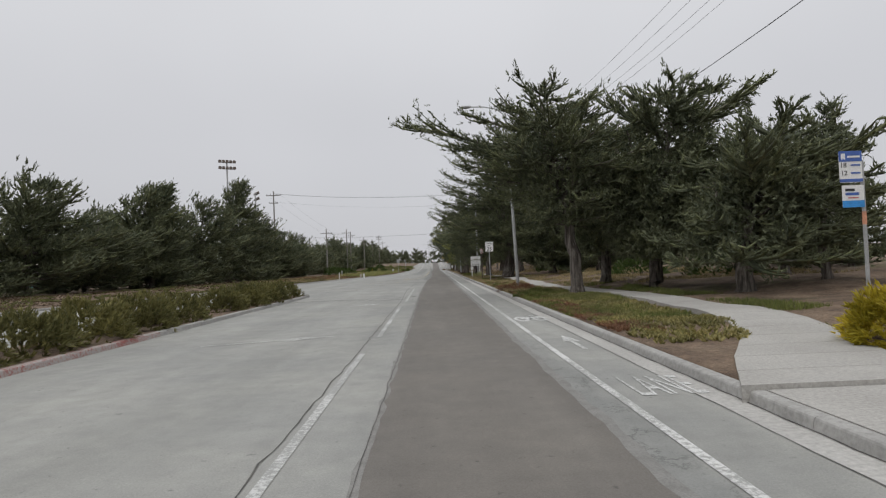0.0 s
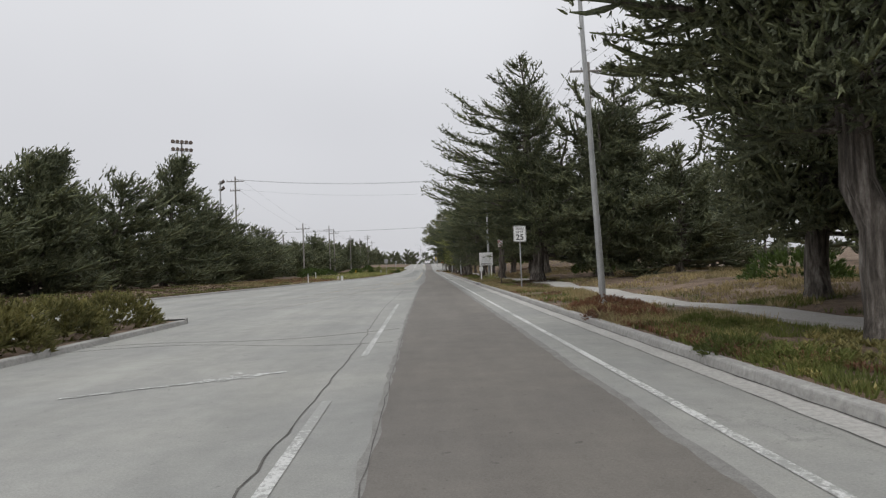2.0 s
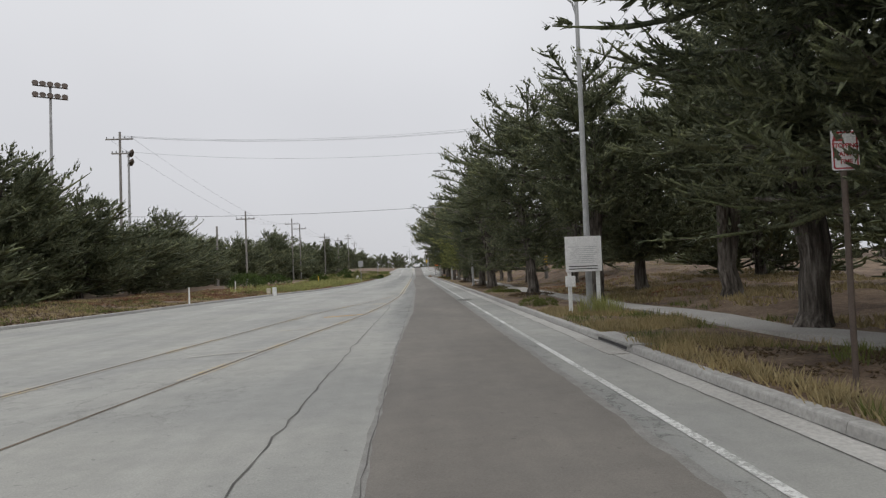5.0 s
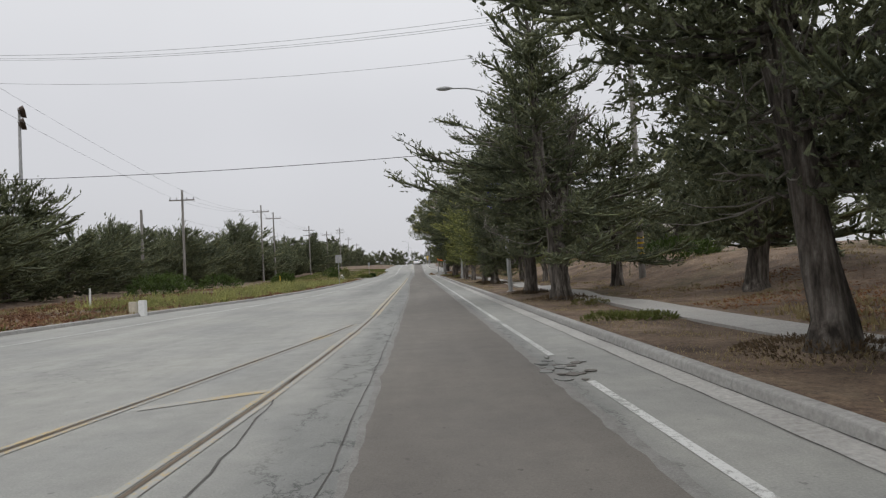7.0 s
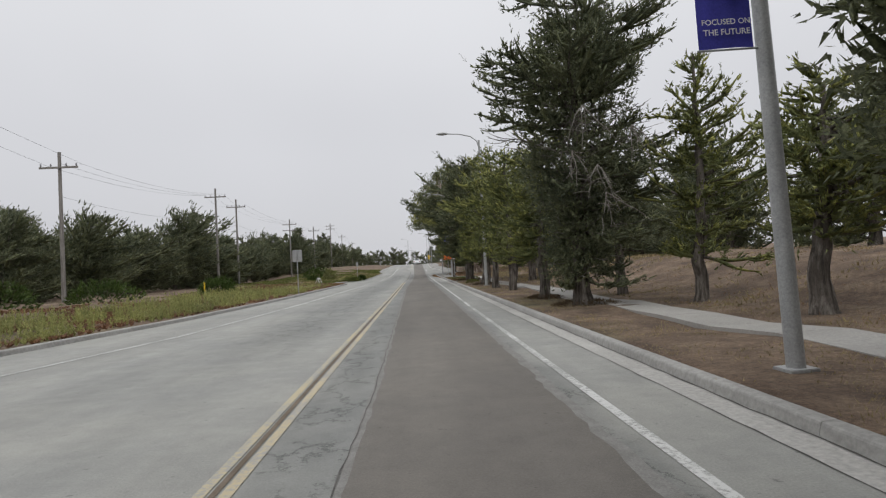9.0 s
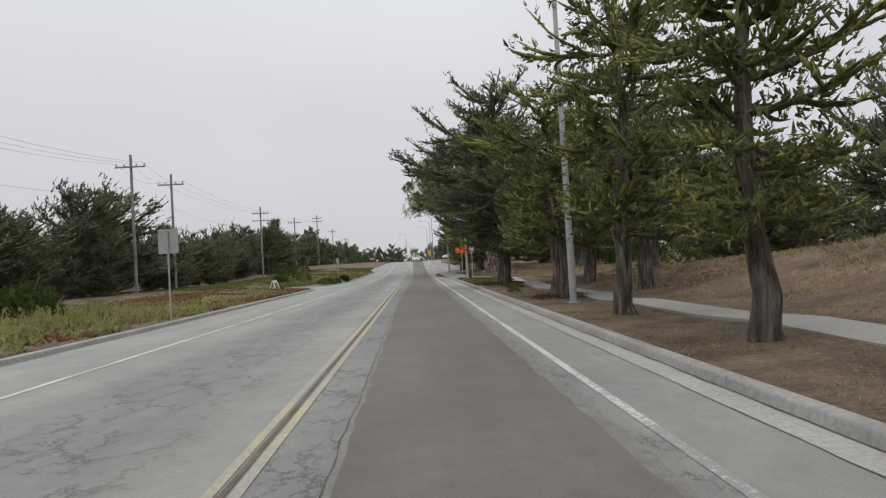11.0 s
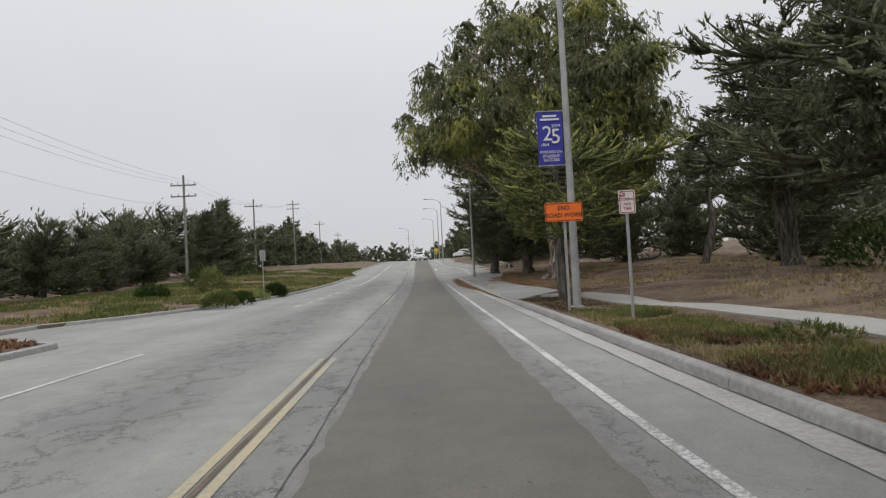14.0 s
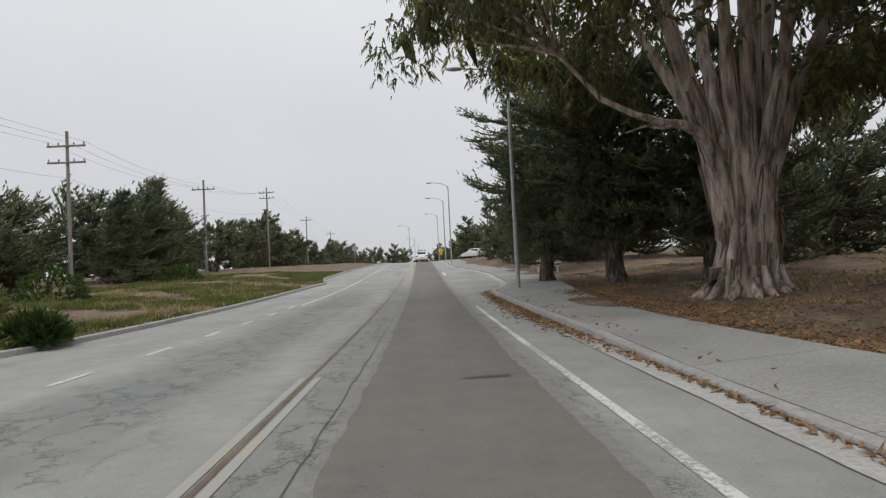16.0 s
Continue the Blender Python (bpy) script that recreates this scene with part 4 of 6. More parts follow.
            if blade < 0.15 and rng.uniform() < 0.35:
                wood.add(*tube_arrays(p2, np.array([0.016, 0.012, 0.009, 0.005]), 3))
            rope(p2, 0.05, 0.9)
    for z, az, dist, ln in snags:
        out = np.array([math.cos(radians(az)), math.sin(radians(az)), 0])
        side = np.array([-out[1], out[0], 0])
        a = out * dist + side * rng.normal(0, 0.3) + np.array([0, 0, z])
        for _ in range(4):
            b = a + out * ln * rng.uniform(0.05, 0.3) + side * ln * rng.normal(0, 0.4) + np.array([0, 0, -ln * rng.uniform(0.5, 1)])
            p = curve_line(a, b, -0.25 * ln, 7, rng, 0.05 * ln)
            dead.add(*tube_arrays(p, np.linspace(0.017, 0.006, 7), 4))
            for j in rng.integers(2, 6, 4):
                e = p[j] + (side * rng.normal(0, 0.3) + out * rng.uniform(0, 0.25) + np.array([0, 0, rng.uniform(-0.4, 0.1)])) * ln * 0.6
                dead.add(*tube_arrays(curve_line(p[j], e, -0.1 * ln, 4, rng, 0.02 * ln), np.linspace(0.009, 0.004, 4), 3))
    lP, lD, lL, young = np.concatenate(leafP), np.concatenate(leafD), np.concatenate(leafL), np.concatenate(leafY)
    for tip in (False, True):
        sel = young == tip
        if sel.any():
            for v, f in (fingers(lP[sel], lD[sel], lL[sel], 1, twig_r, rng, 0.1, 0.3), plumes(lP[sel], lD[sel], lL[sel], fringe, fine_leaf, rng, fat=0.26, splay=0.8)):
                crown.add(v, f)
                kinds.append(np.full(len(f), int(tip)))
    if fine:
        # old foliage close to the trunk
        n = int(40 * R * (H - hb) * fill)
        rel = rng.uniform(0.03, 0.88, n)
        az = rng.uniform(0, 6.283, n)
        rad = R * profile(rel) * np.sqrt(rng.uniform(0.01, 0.24, n))
        D = np.stack([np.cos(az), np.sin(az), np.zeros(n)], 1)
        P = on_trunk(hb / H + (0.95 - hb / H) * rel) + D * rad[:, None]
    else:
        # pads of old foliage round the limbs
        n = int((50 if blade < 0.4 else 22) * R * (H - hb) * fill)
        i = rng.integers(0, len(lP), n)
        P = lP[i] * np.array([0.82, 0.82, 0.98]) + rng.normal(0, 1, (n, 3)) * np.array([0.26, 0.26, 0.15])
        D = lD[i] + np.array([wind[0], wind[1], 0.6]) * 0.45
    D = D + rng.normal(0, 0.5 if fine else 0.2, (n, 3))
    D /= np.linalg.norm(D, axis=1)[:, None]
    crown.add(*plumes(P, D, rng.uniform(0.3, 0.6, n) * (1 if fine else 1.5), 5 if fine else 6, fine_leaf * (1.3 if fine else 1.55), rng, fat=0.4, splay=0.9 if fine else 0.5))
    if fine:
        # loose sprays that thicken the limbs
        n = int(72 * R * (H - hb) * min(fill, 1.8))
        i = rng.integers(0, len(lP), n)
        P = lP[i] + rng.normal(0, 1, (n, 3)) * np.array([0.14, 0.14, 0.08])
        D = lD[i] + rng.normal(0, 0.35, (n, 3))
        D /= np.linalg.norm(D, axis=1)[:, None]
        v, f = plumes(P, D, rng.uniform(0.15, 0.4, n), 6, fine_leaf * 1.25, rng, fat=0.36, splay=0.65)
        crown.add(v, f)
    # bring the whole tree to its stated height
    tip = np.percentile(np.concatenate(crown.v)[:, 2], 99.7)
    for pile in (wood, dead, crown):
        for a in pile.v:
            a[:, 2] *= np.where(a[:, 2] > 0, H / tip, 1)
    part("trunk", wood.mesh("trunk", M["bark"], True), tree, "grey furrowed trunk and limbs")
    if dead.n:
        tagged(part("dead_branch", dead.mesh("dead_branch", M["dead"], True), tree, "bare bleached branches"), kind="stuff")
    me = crown.mesh("crown", M[mat], True)
    me.materials.append(M[mat + "_tip"])
    kinds = np.concatenate(kinds)
    index = np.zeros(len(me.polygons), int)
    index[:len(kinds)] = kinds
    me.polygons.foreach_set("material_index", index)
    part("crown", me, tree, "ragged needle foliage with paler tips")
    return tree


def eucalyptus(m, H, R, seed, label):
    """A many-stemmed gum tree with peeling bark and leaves that hang in rounded clumps."""
    rng = np.random.default_rng(seed)
    tree = thing("tree", m, label, "tree")
    wood, strips, P, D, L = Pile(), Pile(), [], [], []
    base = curve_line(np.array([0, 0, -0.2]), np.array([0.12, 0, 2.9]), 0, 9, rng, 0.03)
    rb = np.array([1.1, 0.86, 0.77, 0.73, 0.7, 0.68, 0.62, 0.5, 0.3])
    v, f = tube_arrays(base, rb, 28)
    a = np.arctan2(v[:, 1], v[:, 0])
    r = 1 + 0.07 * np.sin(a * 5 + v[:, 2] * 0.6) + 0.06 * np.sin(a * 9 - v[:, 2] * 0.4) + 0.03 * np.sin(a * 17 + v[:, 2] * 2)
    v[:, 0] *= r
    v[:, 1] *= r
    wood.add(v, f)
    for k in range(16):
        ang = k * 0.393 + rng.normal(0, 0.1)
        q = np.array([[math.cos(ang) * d, math.sin(ang) * d, z] for d, z in ((0.72, 0.75), (0.9, 0.25), (1.2, 0.03), (1.55, -0.1))])
        wood.add(*tube_arrays(q, np.array([0.16, 0.15, 0.1, 0.03]), 6))

    def hang(p, rad, count, spread=0.05):
        """Strips of loose bark along a stem."""
        for _ in range(count):
            i = int(rng.integers(0, len(p) - 2))
            k = int(min(len(p) - 1, i + rng.integers(2, 4)))
            ang = rng.uniform(0, 6.283)
            off = np.array([math.cos(ang), math.sin(ang), 0])
            q = np.stack([p[j] + off * (rad[j] * 1.04 + spread * rng.uniform(0.1, 1)) for j in range(k, i - 1, -1)])
            q += rng.normal(0, 0.02, q.shape)
            strips.add(*tube_arrays(q, np.linspace(0.035, 0.012, len(q)) * rng.uniform(0.6, 1.3), 4))

    hang(base, rb, 110)
    stems = []
    # azimuth, spread, height, radius at the fork, height of the fork
    for az, sp, hh, r0, fork in ((-8, 0.3, 0.9, 0.42, 1.0), (350, 0.12, 0.8, 0.3, 1.6), (40, 0.5, 0.8, 0.3, 1.5), (85, 0.45, 0.85, 0.3, 1.6), (130, 0.55, 0.8, 0.26, 1.7), (176, 0.3, 0.92, 0.3, 1.5), (205, 0.5, 0.72, 0.24, 1.9), (232, 0.35, 0.85, 0.27, 1.4), (262, 0.22, 0.85, 0.25, 1.9), (285, 0.4, 0.75, 0.3, 1.3), (325, 0.5, 0.7, 0.29, 1.2)):
        az = radians(az)
        out = np.array([math.cos(az), math.sin(az), 0])
        q = np.linspace(0, 1, 16)[:, None]
        st = out * 0.4 + np.array([0, 0, fork])
        knee = out * (0.55 + 0.5 * sp) + np.array([rng.normal(0, 0.12), rng.normal(0, 0.12), 4.6 + rng.uniform(-0.5, 0.8)])
        tip = out * sp * R + np.array([0, 0, hh * H])
        p = st * (1 - q) ** 2 + knee * 2 * q * (1 - q) + tip * q * q
        p[2:] += np.cumsum(rng.normal(0, 0.055, (14, 3)), 0)
        rad = np.linspace(r0, 0.06, 16) * (1 + 0.1 * np.sin(q[:, 0] * 23 + az))
        wood.add(*tube_arrays(p, rad, 10))
        hang(p[:8], rad, 9, 0.03)
        stems.append(p[4:])
    # crooked low limb that reaches out of the stems
    p = np.array([(-0.55, -0.25, 3.0), (-0.85, -0.35, 3.7), (-1.15, -0.4, 4.2), (-1.6, -0.4, 4.45), (-2.1, -0.45, 4.5), (-2.8, -0.4, 4.75), (-3.6, -0.3, 5.2), (-4.6, -0.2, 6.4)])
    wood.add(*tube_arrays(p, np.linspace(0.17, 0.05, 8), 9))
    wood.add(*tube_arrays(np.array([(-1.7, -0.42, 4.45), (-2.2, -0.7, 4.3), (-2.7, -0.8, 4.35), (-3.2, -0.8, 4.2)]), np.linspace(0.06, 0.015, 4), 6))
    stems.append(p[4:])
    pts = np.concatenate(stems)
    n = 250
    az = rng.uniform(0, 6.283, n)
    up = rng.uniform(-0.75, 0.98, n)
    sh = np.where(rng.uniform(0, 1, n) < 0.72, rng.uniform(0.8, 1.0, n), rng.uniform(0.35, 0.8, n))
    flat = np.sqrt(1 - up ** 2)
    lump = 1 + 0.1 * np.sin(az * 5 + up * 3)
    C = np.stack([np.cos(az) * flat * R * 0.95 * sh * lump, np.sin(az) * flat * R * 0.95 * sh * lump, 0.52 * H + up * sh * H * 0.45], 1)
    C[:, 0] = np.where(C[:, 0] > 0, C[:, 0] * 0.62, C[:, 0])
    low = H * (np.interp(C[:, 0], [-4, -1.5, 0.5, 2.5], [0.44, 0.39, 0.38, 0.32]) + 0.08 * rng.uniform(0, 1, n))
    C[:, 2] = np.maximum(C[:, 2], low)
    # clumps picked at random to carry the painted lit colour
    lit_clumps = rng.uniform(0, 1, n) < 0.36
    kinds = []
    for c, bright in zip(C, lit_clumps):
        a = pts[np.argmin(((pts - c) ** 2).sum(1) + rng.uniform(0, 6, len(pts)))]
        w = curve_line(a, c + np.array([0, 0, 0.25]), -0.2 * np.linalg.norm(c - a), 6, rng, 0.08)
        wood.add(*tube_arrays(w, np.linspace(0.05, 0.012, 6), 4))
        k = int(rng.integers(75, 110))
        g = rng.normal(0, 1, (k, 3))
        g *= (rng.uniform(0.2, 1, k) ** 0.5 / np.linalg.norm(g, axis=1))[:, None]
        P.append(c + g * np.array([1.0, 1.0, 0.75]) * rng.uniform(0.75, 1.3))
        d = np.array([0, 0, -0.9]) + rng.normal(0, 0.5, (k, 3)) + g * np.array([0.25, 0.25, 0])
        D.append(d / np.linalg.norm(d, axis=1)[:, None])
        L.append(rng.uniform(0.3, 0.6, k))
        kinds.append(np.full(k * 9, int(bright)))
    cores = [fingers(C + np.array([0, 0, 0.35]), np.tile([[0, 0, -1.0]], (len(C), 1)), rng.uniform(0.6, 0.9, len(C)), 4, 0.15, rng, -0.2, 0.9)]
    trunk = part("trunk", wood.mesh("trunk", M["euc_bark"], True), tree, "massive trunk with several grey and reddish stems")
    tagged(part("bark_strip", strips.mesh("bark_strip", M["bark_strip"], True), trunk, "loose strips of peeling bark"), kind="stuff")
    v, f = plumes(np.concatenate(P), np.concatenate(D), np.concatenate(L), 9, 0.22, rng, 0.35, 0.27, 0.6)
    # shaded inner leaves
    n = 2000
    i = rng.integers(0, len(C), n)
    P = C[i] * np.array([0.75, 0.75, 0.98]) + rng.normal(0, 0.7, (n, 3))
    D = rng.normal(0, 0.6, (n, 3)) + np.array([0, 0, -1])
    D /= np.linalg.norm(D, axis=1)[:, None]
    v2, f2 = plumes(P, D, np.full(n, 0.6), 11, 0.28, rng, 0.2, 0.45, 0.8)
    v3, f3 = cores[0]
    v, f = np.concatenate([v, v2, v3]), np.concatenate([f, f2 + len(v), f3 + len(v) + len(v2)])
    me = mesh_of("crown", v, f, M["euc_leaf"])
    me.materials.append(M["euc_lit"])
    index = np.zeros(len(me.polygons), int)
    kinds = np.concatenate(kinds)
    index[:len(kinds)] = kinds
    me.polygons.foreach_set("material_index", index)
    part("crown", me, tree, "hanging olive green leaves")
    return tree


def at(x, y, turn=0.0, drop=0.05, s=1.0):
    return Matrix.Translation((x, y, ground_at(x, y) - drop)) @ Matrix.Rotation(radians(turn), 4, "Z") @ Matrix.Scale(s, 4)


ROW = "cypresses beside the footpath"
# x, y, height, radius, crown base, trunk radius, options
cypress(at(5.95, 26.9), 9.0, 4.4, 3.0, 0.27, 11, (-0.9, 0.3), (0.1, 0), 74, 1.0, group=ROW, bow=1.7, fill=2.0, reach=((0.62, 181, 7.2, 9, -0.12), (0.64, 176, 4.6, 5, -0.05), (0.58, 188, 4.4, 3, 0.05), (0.76, 178, 3.8, 10, 0.05), (0.54, 176, 3.8, 0, 0.1)), label="large dark cypress with a long limb over the road")
cypress(at(8.7, 32.4), 8.0, 4.0, 1.7, 0.28, 12, (0.5, 0), (0.35, 0), 51, 1.0, group=ROW, fill=2.2)
cypress(at(8.95, 27.0), 8.6, 4.6, 1.4, 0.3, 13, (0.8, 0), (0.45, 0), 57, 1.0, group=ROW, fill=2.2)
cypress(at(10.0, 21.8), 6.0, 3.8, 1.2, 0.3, 14, (2.2, 0.4), (0.55, 0), 51, 1.0, group=ROW, fill=1.8, label="dark cypress with a leaning trunk, swept by the wind")
cypress(at(14.6, 24.5), 6.6, 2.6, 1.0, 0.16, 15, (0.2, 0), (0.2, 0), 45, 0.9, shape="cone", group=ROW)
cypress(at(17.0, 31.0), 7.0, 3.2, 1.2, 0.2, 16, (0.2, 0), (0.4, 0), 45, 0.9, group=ROW)
cypress(at(16.5, 19.0), 5.2, 3.0, 0.8, 0.2, 17, (0.4, 0), (0.5, 0), 45, 0.9, group=ROW)
cypress(at(6.6, 54.8), 13.6, 6.0, 2.2, 0.4, 21, (-0.9, 0), (-0.45, 0), 100, 0.85, fill=2.2, shape="cone", group=ROW, reach=((0.72, 178, 4.3, 18), (0.66, 186, 4.5, 15), (0.6, 172, 4.7, 13), (0.54, 180, 5.1, 10), (0.5, 196, 5.0, 9), (0.46, 188, 5.5, 8), (0.4, 174, 5.7, 6), (0.36, 181, 5.9, 6)), label="tall dark cypress with forked grey trunk")
cypress(at(10.3, 53.0), 11.2, 4.7, 1.2, 0.34, 22, (0.8, 0), (0.3, 0), 64, 1.1, group=ROW, fill=2.6)
cypress(at(13.5, 50.5), 7.0, 4.2, 1.0, 0.25, 23, (0.6, 0), (0.5, 0), 52, 1.0, group=ROW, fill=1.4)
cypress(at(7.4, 59.3), 9.0, 4.0, 2.6, 0.3, 24, (-0.3, 0), (-0.25, 0), 54, 0.95, group=ROW)
cypress(at(9.5, 66.0), 9.0, 3.6, 3.0, 0.3, 25, (0, 0), (-0.15, 0), 57, 0.95, group=ROW, fill=2.0)
cypress(at(6.4, 69.5), 9.0, 3.8, 3.2, 0.3, 26, (-0.4, 0), (-0.3, 0), 57, 0.95, group=ROW, fill=2.0)
cypress(at(5.15, 75.2), 9.4, 3.8, 2.1, 0.25, 27, (0.4, 0), (-0.1, 0), 57, 1.0, group=ROW, bare=0.2, fill=2.2, label="old cypress with gnarled trunk and bare lower branches")
cypress(at(9.7, 73.5), 7.6, 3.4, 1.6, 0.28, 28, (0, 0), (0.2, 0), 48, 0.9, group=ROW, fill=2.0)
cypress(at(4.9, 87.3), 10.4, 4.6, 1.7, 0.33, 31, (-0.2, 0), (-0.1, 0), 80, 1.0, shape="cone", group=ROW, bare=0.2, reach=((0.36, 180, 5.0, 4), (0.44, 172, 4.6, 8)), label="dense dark cypress with a heap of litter round its foot")
cypress(at(9.4, 83.9), 8.6, 4.1, 1.6, 0.3, 32, (0, 0), (0.15, 0), 48, 0.95, group=ROW)
cypress(at(4.7, 91.5), 9.2, 2.9, 1.9, 0.26, 33, (0, 0), (0.1, 0), 84, 1.1, group=ROW, fill=1.8)
cypress(at(8.1, 91.2), 6.6, 2.8, 2.3, 0.24, 34, (0, 0), (0, 0), 45, 0.9, group=ROW)
cypress(at(7.95, 98.4), 4.8, 2.2, 1.8, 0.24, 35, (0.2, 0), (0.3, 0), 45, 0.95, group=ROW, mat="cypress_light", shape="flat")
cypress(at(5.1, 104.3), 10.4, 3.5, 0.8, 0.26, 36, (0.5, 0), (0.05, 0), 104, 1.0, group=ROW, bare=0.3, shape="over", fill=2.6, reach=((0.97, 178, 3.4, 12, 0.05), (0.9, 172, 2.8, 10, 0.1), (0.93, 8, 2.8, 12, 0.05), (0.82, 0, 2.8, 8, 0.1)), snags=((4.6, 262, 2.2, 1.1), (4.1, 285, 2.4, 1.0), (3.2, 270, 2.6, 1.1), (2.6, 282, 2.5, 0.9), (3.6, 250, 2.3, 0.9)), label="ragged brownish cypress with bleached dead twigs")
cypress(at(7.8, 103.0), 6.6, 1.55, 1.3, 0.18, 37, (0, 0), (0.3, 0), 36, 0.8, group=ROW, mat="cypress_light", shape="cone", reach=((0.36, 8, 2.5, 22, 0.3), (0.44, -14, 2.7, 26, 0.3), (0.52, 6, 2.5, 30, 0.3), (0.6, -5, 2.2, 32, 0.3), (0.68, 10, 1.7, 36, 0.3), (0.76, 0, 1.3, 38, 0.3), (0.74, 180, 1.4, 0, 0.2), (0.56, 176, 1.6, 14, 0.3), (0.42, 186, 1.9, 22, 0.3)), label="young thin cypress with sparse feathery limbs")
cypress(at(4.85, 108.9), 6.4, 2.8, 1.6, 0.2, 38, (0, 0), (-0.1, 0), 45, 0.95, group=ROW, mat="cypress_light")
cypress(at(7.3, 107.5), 5.6, 2.4, 1.8, 0.18, 39, (0, 0), (0, 0), 42, 0.9, group=ROW)
cypress(at(4.8, 114.8), 6.6, 2.2, 1.6, 0.18, 40, (0, 0), (-0.2, 0), 45, 0.95, group=ROW, mat="cypress_light")
cypress(at(4.65, 119.4), 7.6, 2.5, 1.9, 0.19, 41, (0, 0), (0.1, 0), 48, 1.0, group=ROW, mat="cypress_light")
cypress(at(4.8, 125.8), 7.2, 3.4, 1.9, 0.32, 42, (-0.2, 0), (-0.3, 0), 57, 1.05, group=ROW, mat="cypress_light", label="cypress with flared grey trunk and bright green sprays")
cypress(at(8.1, 127.0), 7.4, 3.4, 2.0, 0.28, 43, (0, 0), (0.2, 0), 48, 0.95, group=ROW)
cypress(at(7.6, 132.2), 7.6, 3.6, 2.1, 0.3, 44, (0, 0), (0.1, 0), 51, 1.0, group=ROW, mat="cypress_light")
cypress(at(4.85, 137.4), 10.4, 4.8, 1.9, 0.34, 45, (-0.2, 0), (-0.1, 0), 92, 0.9, fill=1.8, group=ROW, reach=((0.56, 180, 5.0, 10), (0.62, 172, 4.6, 15), (0.7, 184, 4.2, 22)), label="broad dark cypress leaning over the road")
cypress(at(12.5, 137.0), 8.5, 3.8, 2.4, 0.3, 46, (0, 0), (0.1, 0), 48, 0.9, group=ROW)
cypress(at(4.66, 154.4), 5.4, 3.4, 2.2, 0.19, 47, (0.3, 0.5), (-0.2, 0.15), 51, 1.0, mat="cypress_light", shape="flat", label="young cypress with flat bright green sprays")
cypress(at(13.7, 153.0), 11.5, 5.2, 3.0, 0.42, 48, (0, 0), (0, 0), 51, 0.9, group=ROW)
cypress(at(15.3, 160.5), 10.5, 4.4, 3.2, 0.4, 49, (0, 0), (0, 0), 51, 0.9, group=ROW)
eucalyptus(at(8.9, 172.2, 0, 0.1), 16.8, 9.4, 61, "huge eucalyptus with several pale stems and peeling bark")
cypress(at(6.6, 185.7), 10.8, 4.2, 1.2, 0.34, 51, (0, 0), (0, 0), 84, 1.0, group=ROW, fill=2.2)
cypress(at(8.6, 181.4), 10.2, 4.2, 1.8, 0.4, 52, (0, 0), (0, 0), 70, 1.0, group=ROW, fill=2.0)
cypress(at(11.2, 178.5), 8.5, 4.0, 1.9, 0.36, 53, (0, 0), (0, 0), 51, 0.95, group=ROW)
cypress(at(9.5, 196.5), 9.0, 4.2, 2.0, 0.34, 54, (0, 0), (0, 0), 51, 0.9, group=ROW)
cypress(at(17.6, 172.6), 9.5, 2.6, 5.6, 0.24, 55, (0.6, 0), (0.1, 0), 40, 0.8, group=ROW, label="slender dark cypress with a bare lower trunk")

# a few shapes each for the windbreak and for the far trees
LEFTROW = "windbreak of cypresses across the road"
WIND = "dense dark cypress of a windbreak, bent by the wind"
KINDS = ((10, 5.0, 0.8, "broad"), (10, 4.6, 0.7, "cone"), (8, 5.0, 0.9, "broad"), (7, 5.0, 1.0, "flat"), (9, 4.8, 0.8, "broad"))
mid_trees, far_trees = [], []
for k, (H, R, hb, shp) in enumerate(KINDS):
    mid_trees.append((H, cypress(at(-33.5 + 0.9 * k, 36 + 6.6 * k, 0, 0.1, (1.05, 1.0, 1.2, 1.0, 1.15)[k]), H, R, hb, 0.26, 80 + k, (1.2, 0.2), (0.75, 0.1), 62, 0.8, group=LEFTROW, shape=shp, label=WIND, blade=0.24, fill=1.2)))
for k, (H, R, hb, shp) in enumerate(KINDS[:4]):
    far_trees.append((H, cypress(at(-27 - 3 * (k % 2), 262 + 9 * k), H, R, hb, 0.26, 90 + k, (0.6, 0.2), (0.4, 0.1), 16, 0.8, group=LEFTROW, shape=shp, label=WIND, blade=0.5)))
rng_row = np.random.default_rng(77)


def grow(kind, x, y, h, turn, drop=0.1):
    pool = far_trees if y > 215 or x > 26 or x < -36 else mid_trees
    H, src = pool[abs(kind) % len(pool)]
    return copy_thing(src, at(x, y, turn, drop, h / H))


LEFT_TREES = [(-28, 62, 10.5, 1), (-27, 70.5, 9.5, 0), (-26, 78, 12.8, 1), (-25.5, 84.5, 9.0, 0), (-27, 89, 7.6, 4), (-24.5, 92, 6.4, 2), (-23.5, 98.5, 6.2, 3), (-24.5, 105, 7.2, 0), (-25, 112, 5.2, 3), (-26, 119, 4.9, 2), (-28, 129, 5.6, 4), (-27, 137, 6.0, 2), (-27, 145, 6.4, 3), (-26, 153, 8.2, 0), (-27.5, 160, 8.0, 2), (-26, 167, 5.8, 3), (-28, 173, 6.2, 4), (-26, 180, 4.8, 2)]
for x, y, h, k in LEFT_TREES:
    grow(k, x, y, h, float(rng_row.uniform(-30, 30)))
y = 187.0
while y < 420:
    for row in (0, 1):
        k, h = int(rng_row.integers(0, 4)), rng_row.uniform(6.0, 8.6)
        if y < 200:
            h *= 0.72
        elif y < 234:
            h *= 1.08
        x = -25.5 - row * 7 + rng_row.uniform(-1.5, 1.5) + float(bend(y))
        grow(k, x, y + rng_row.uniform(-2, 2), h, float(rng_row.uniform(-50, 50)))
    y += 9 if y < 270 else 20
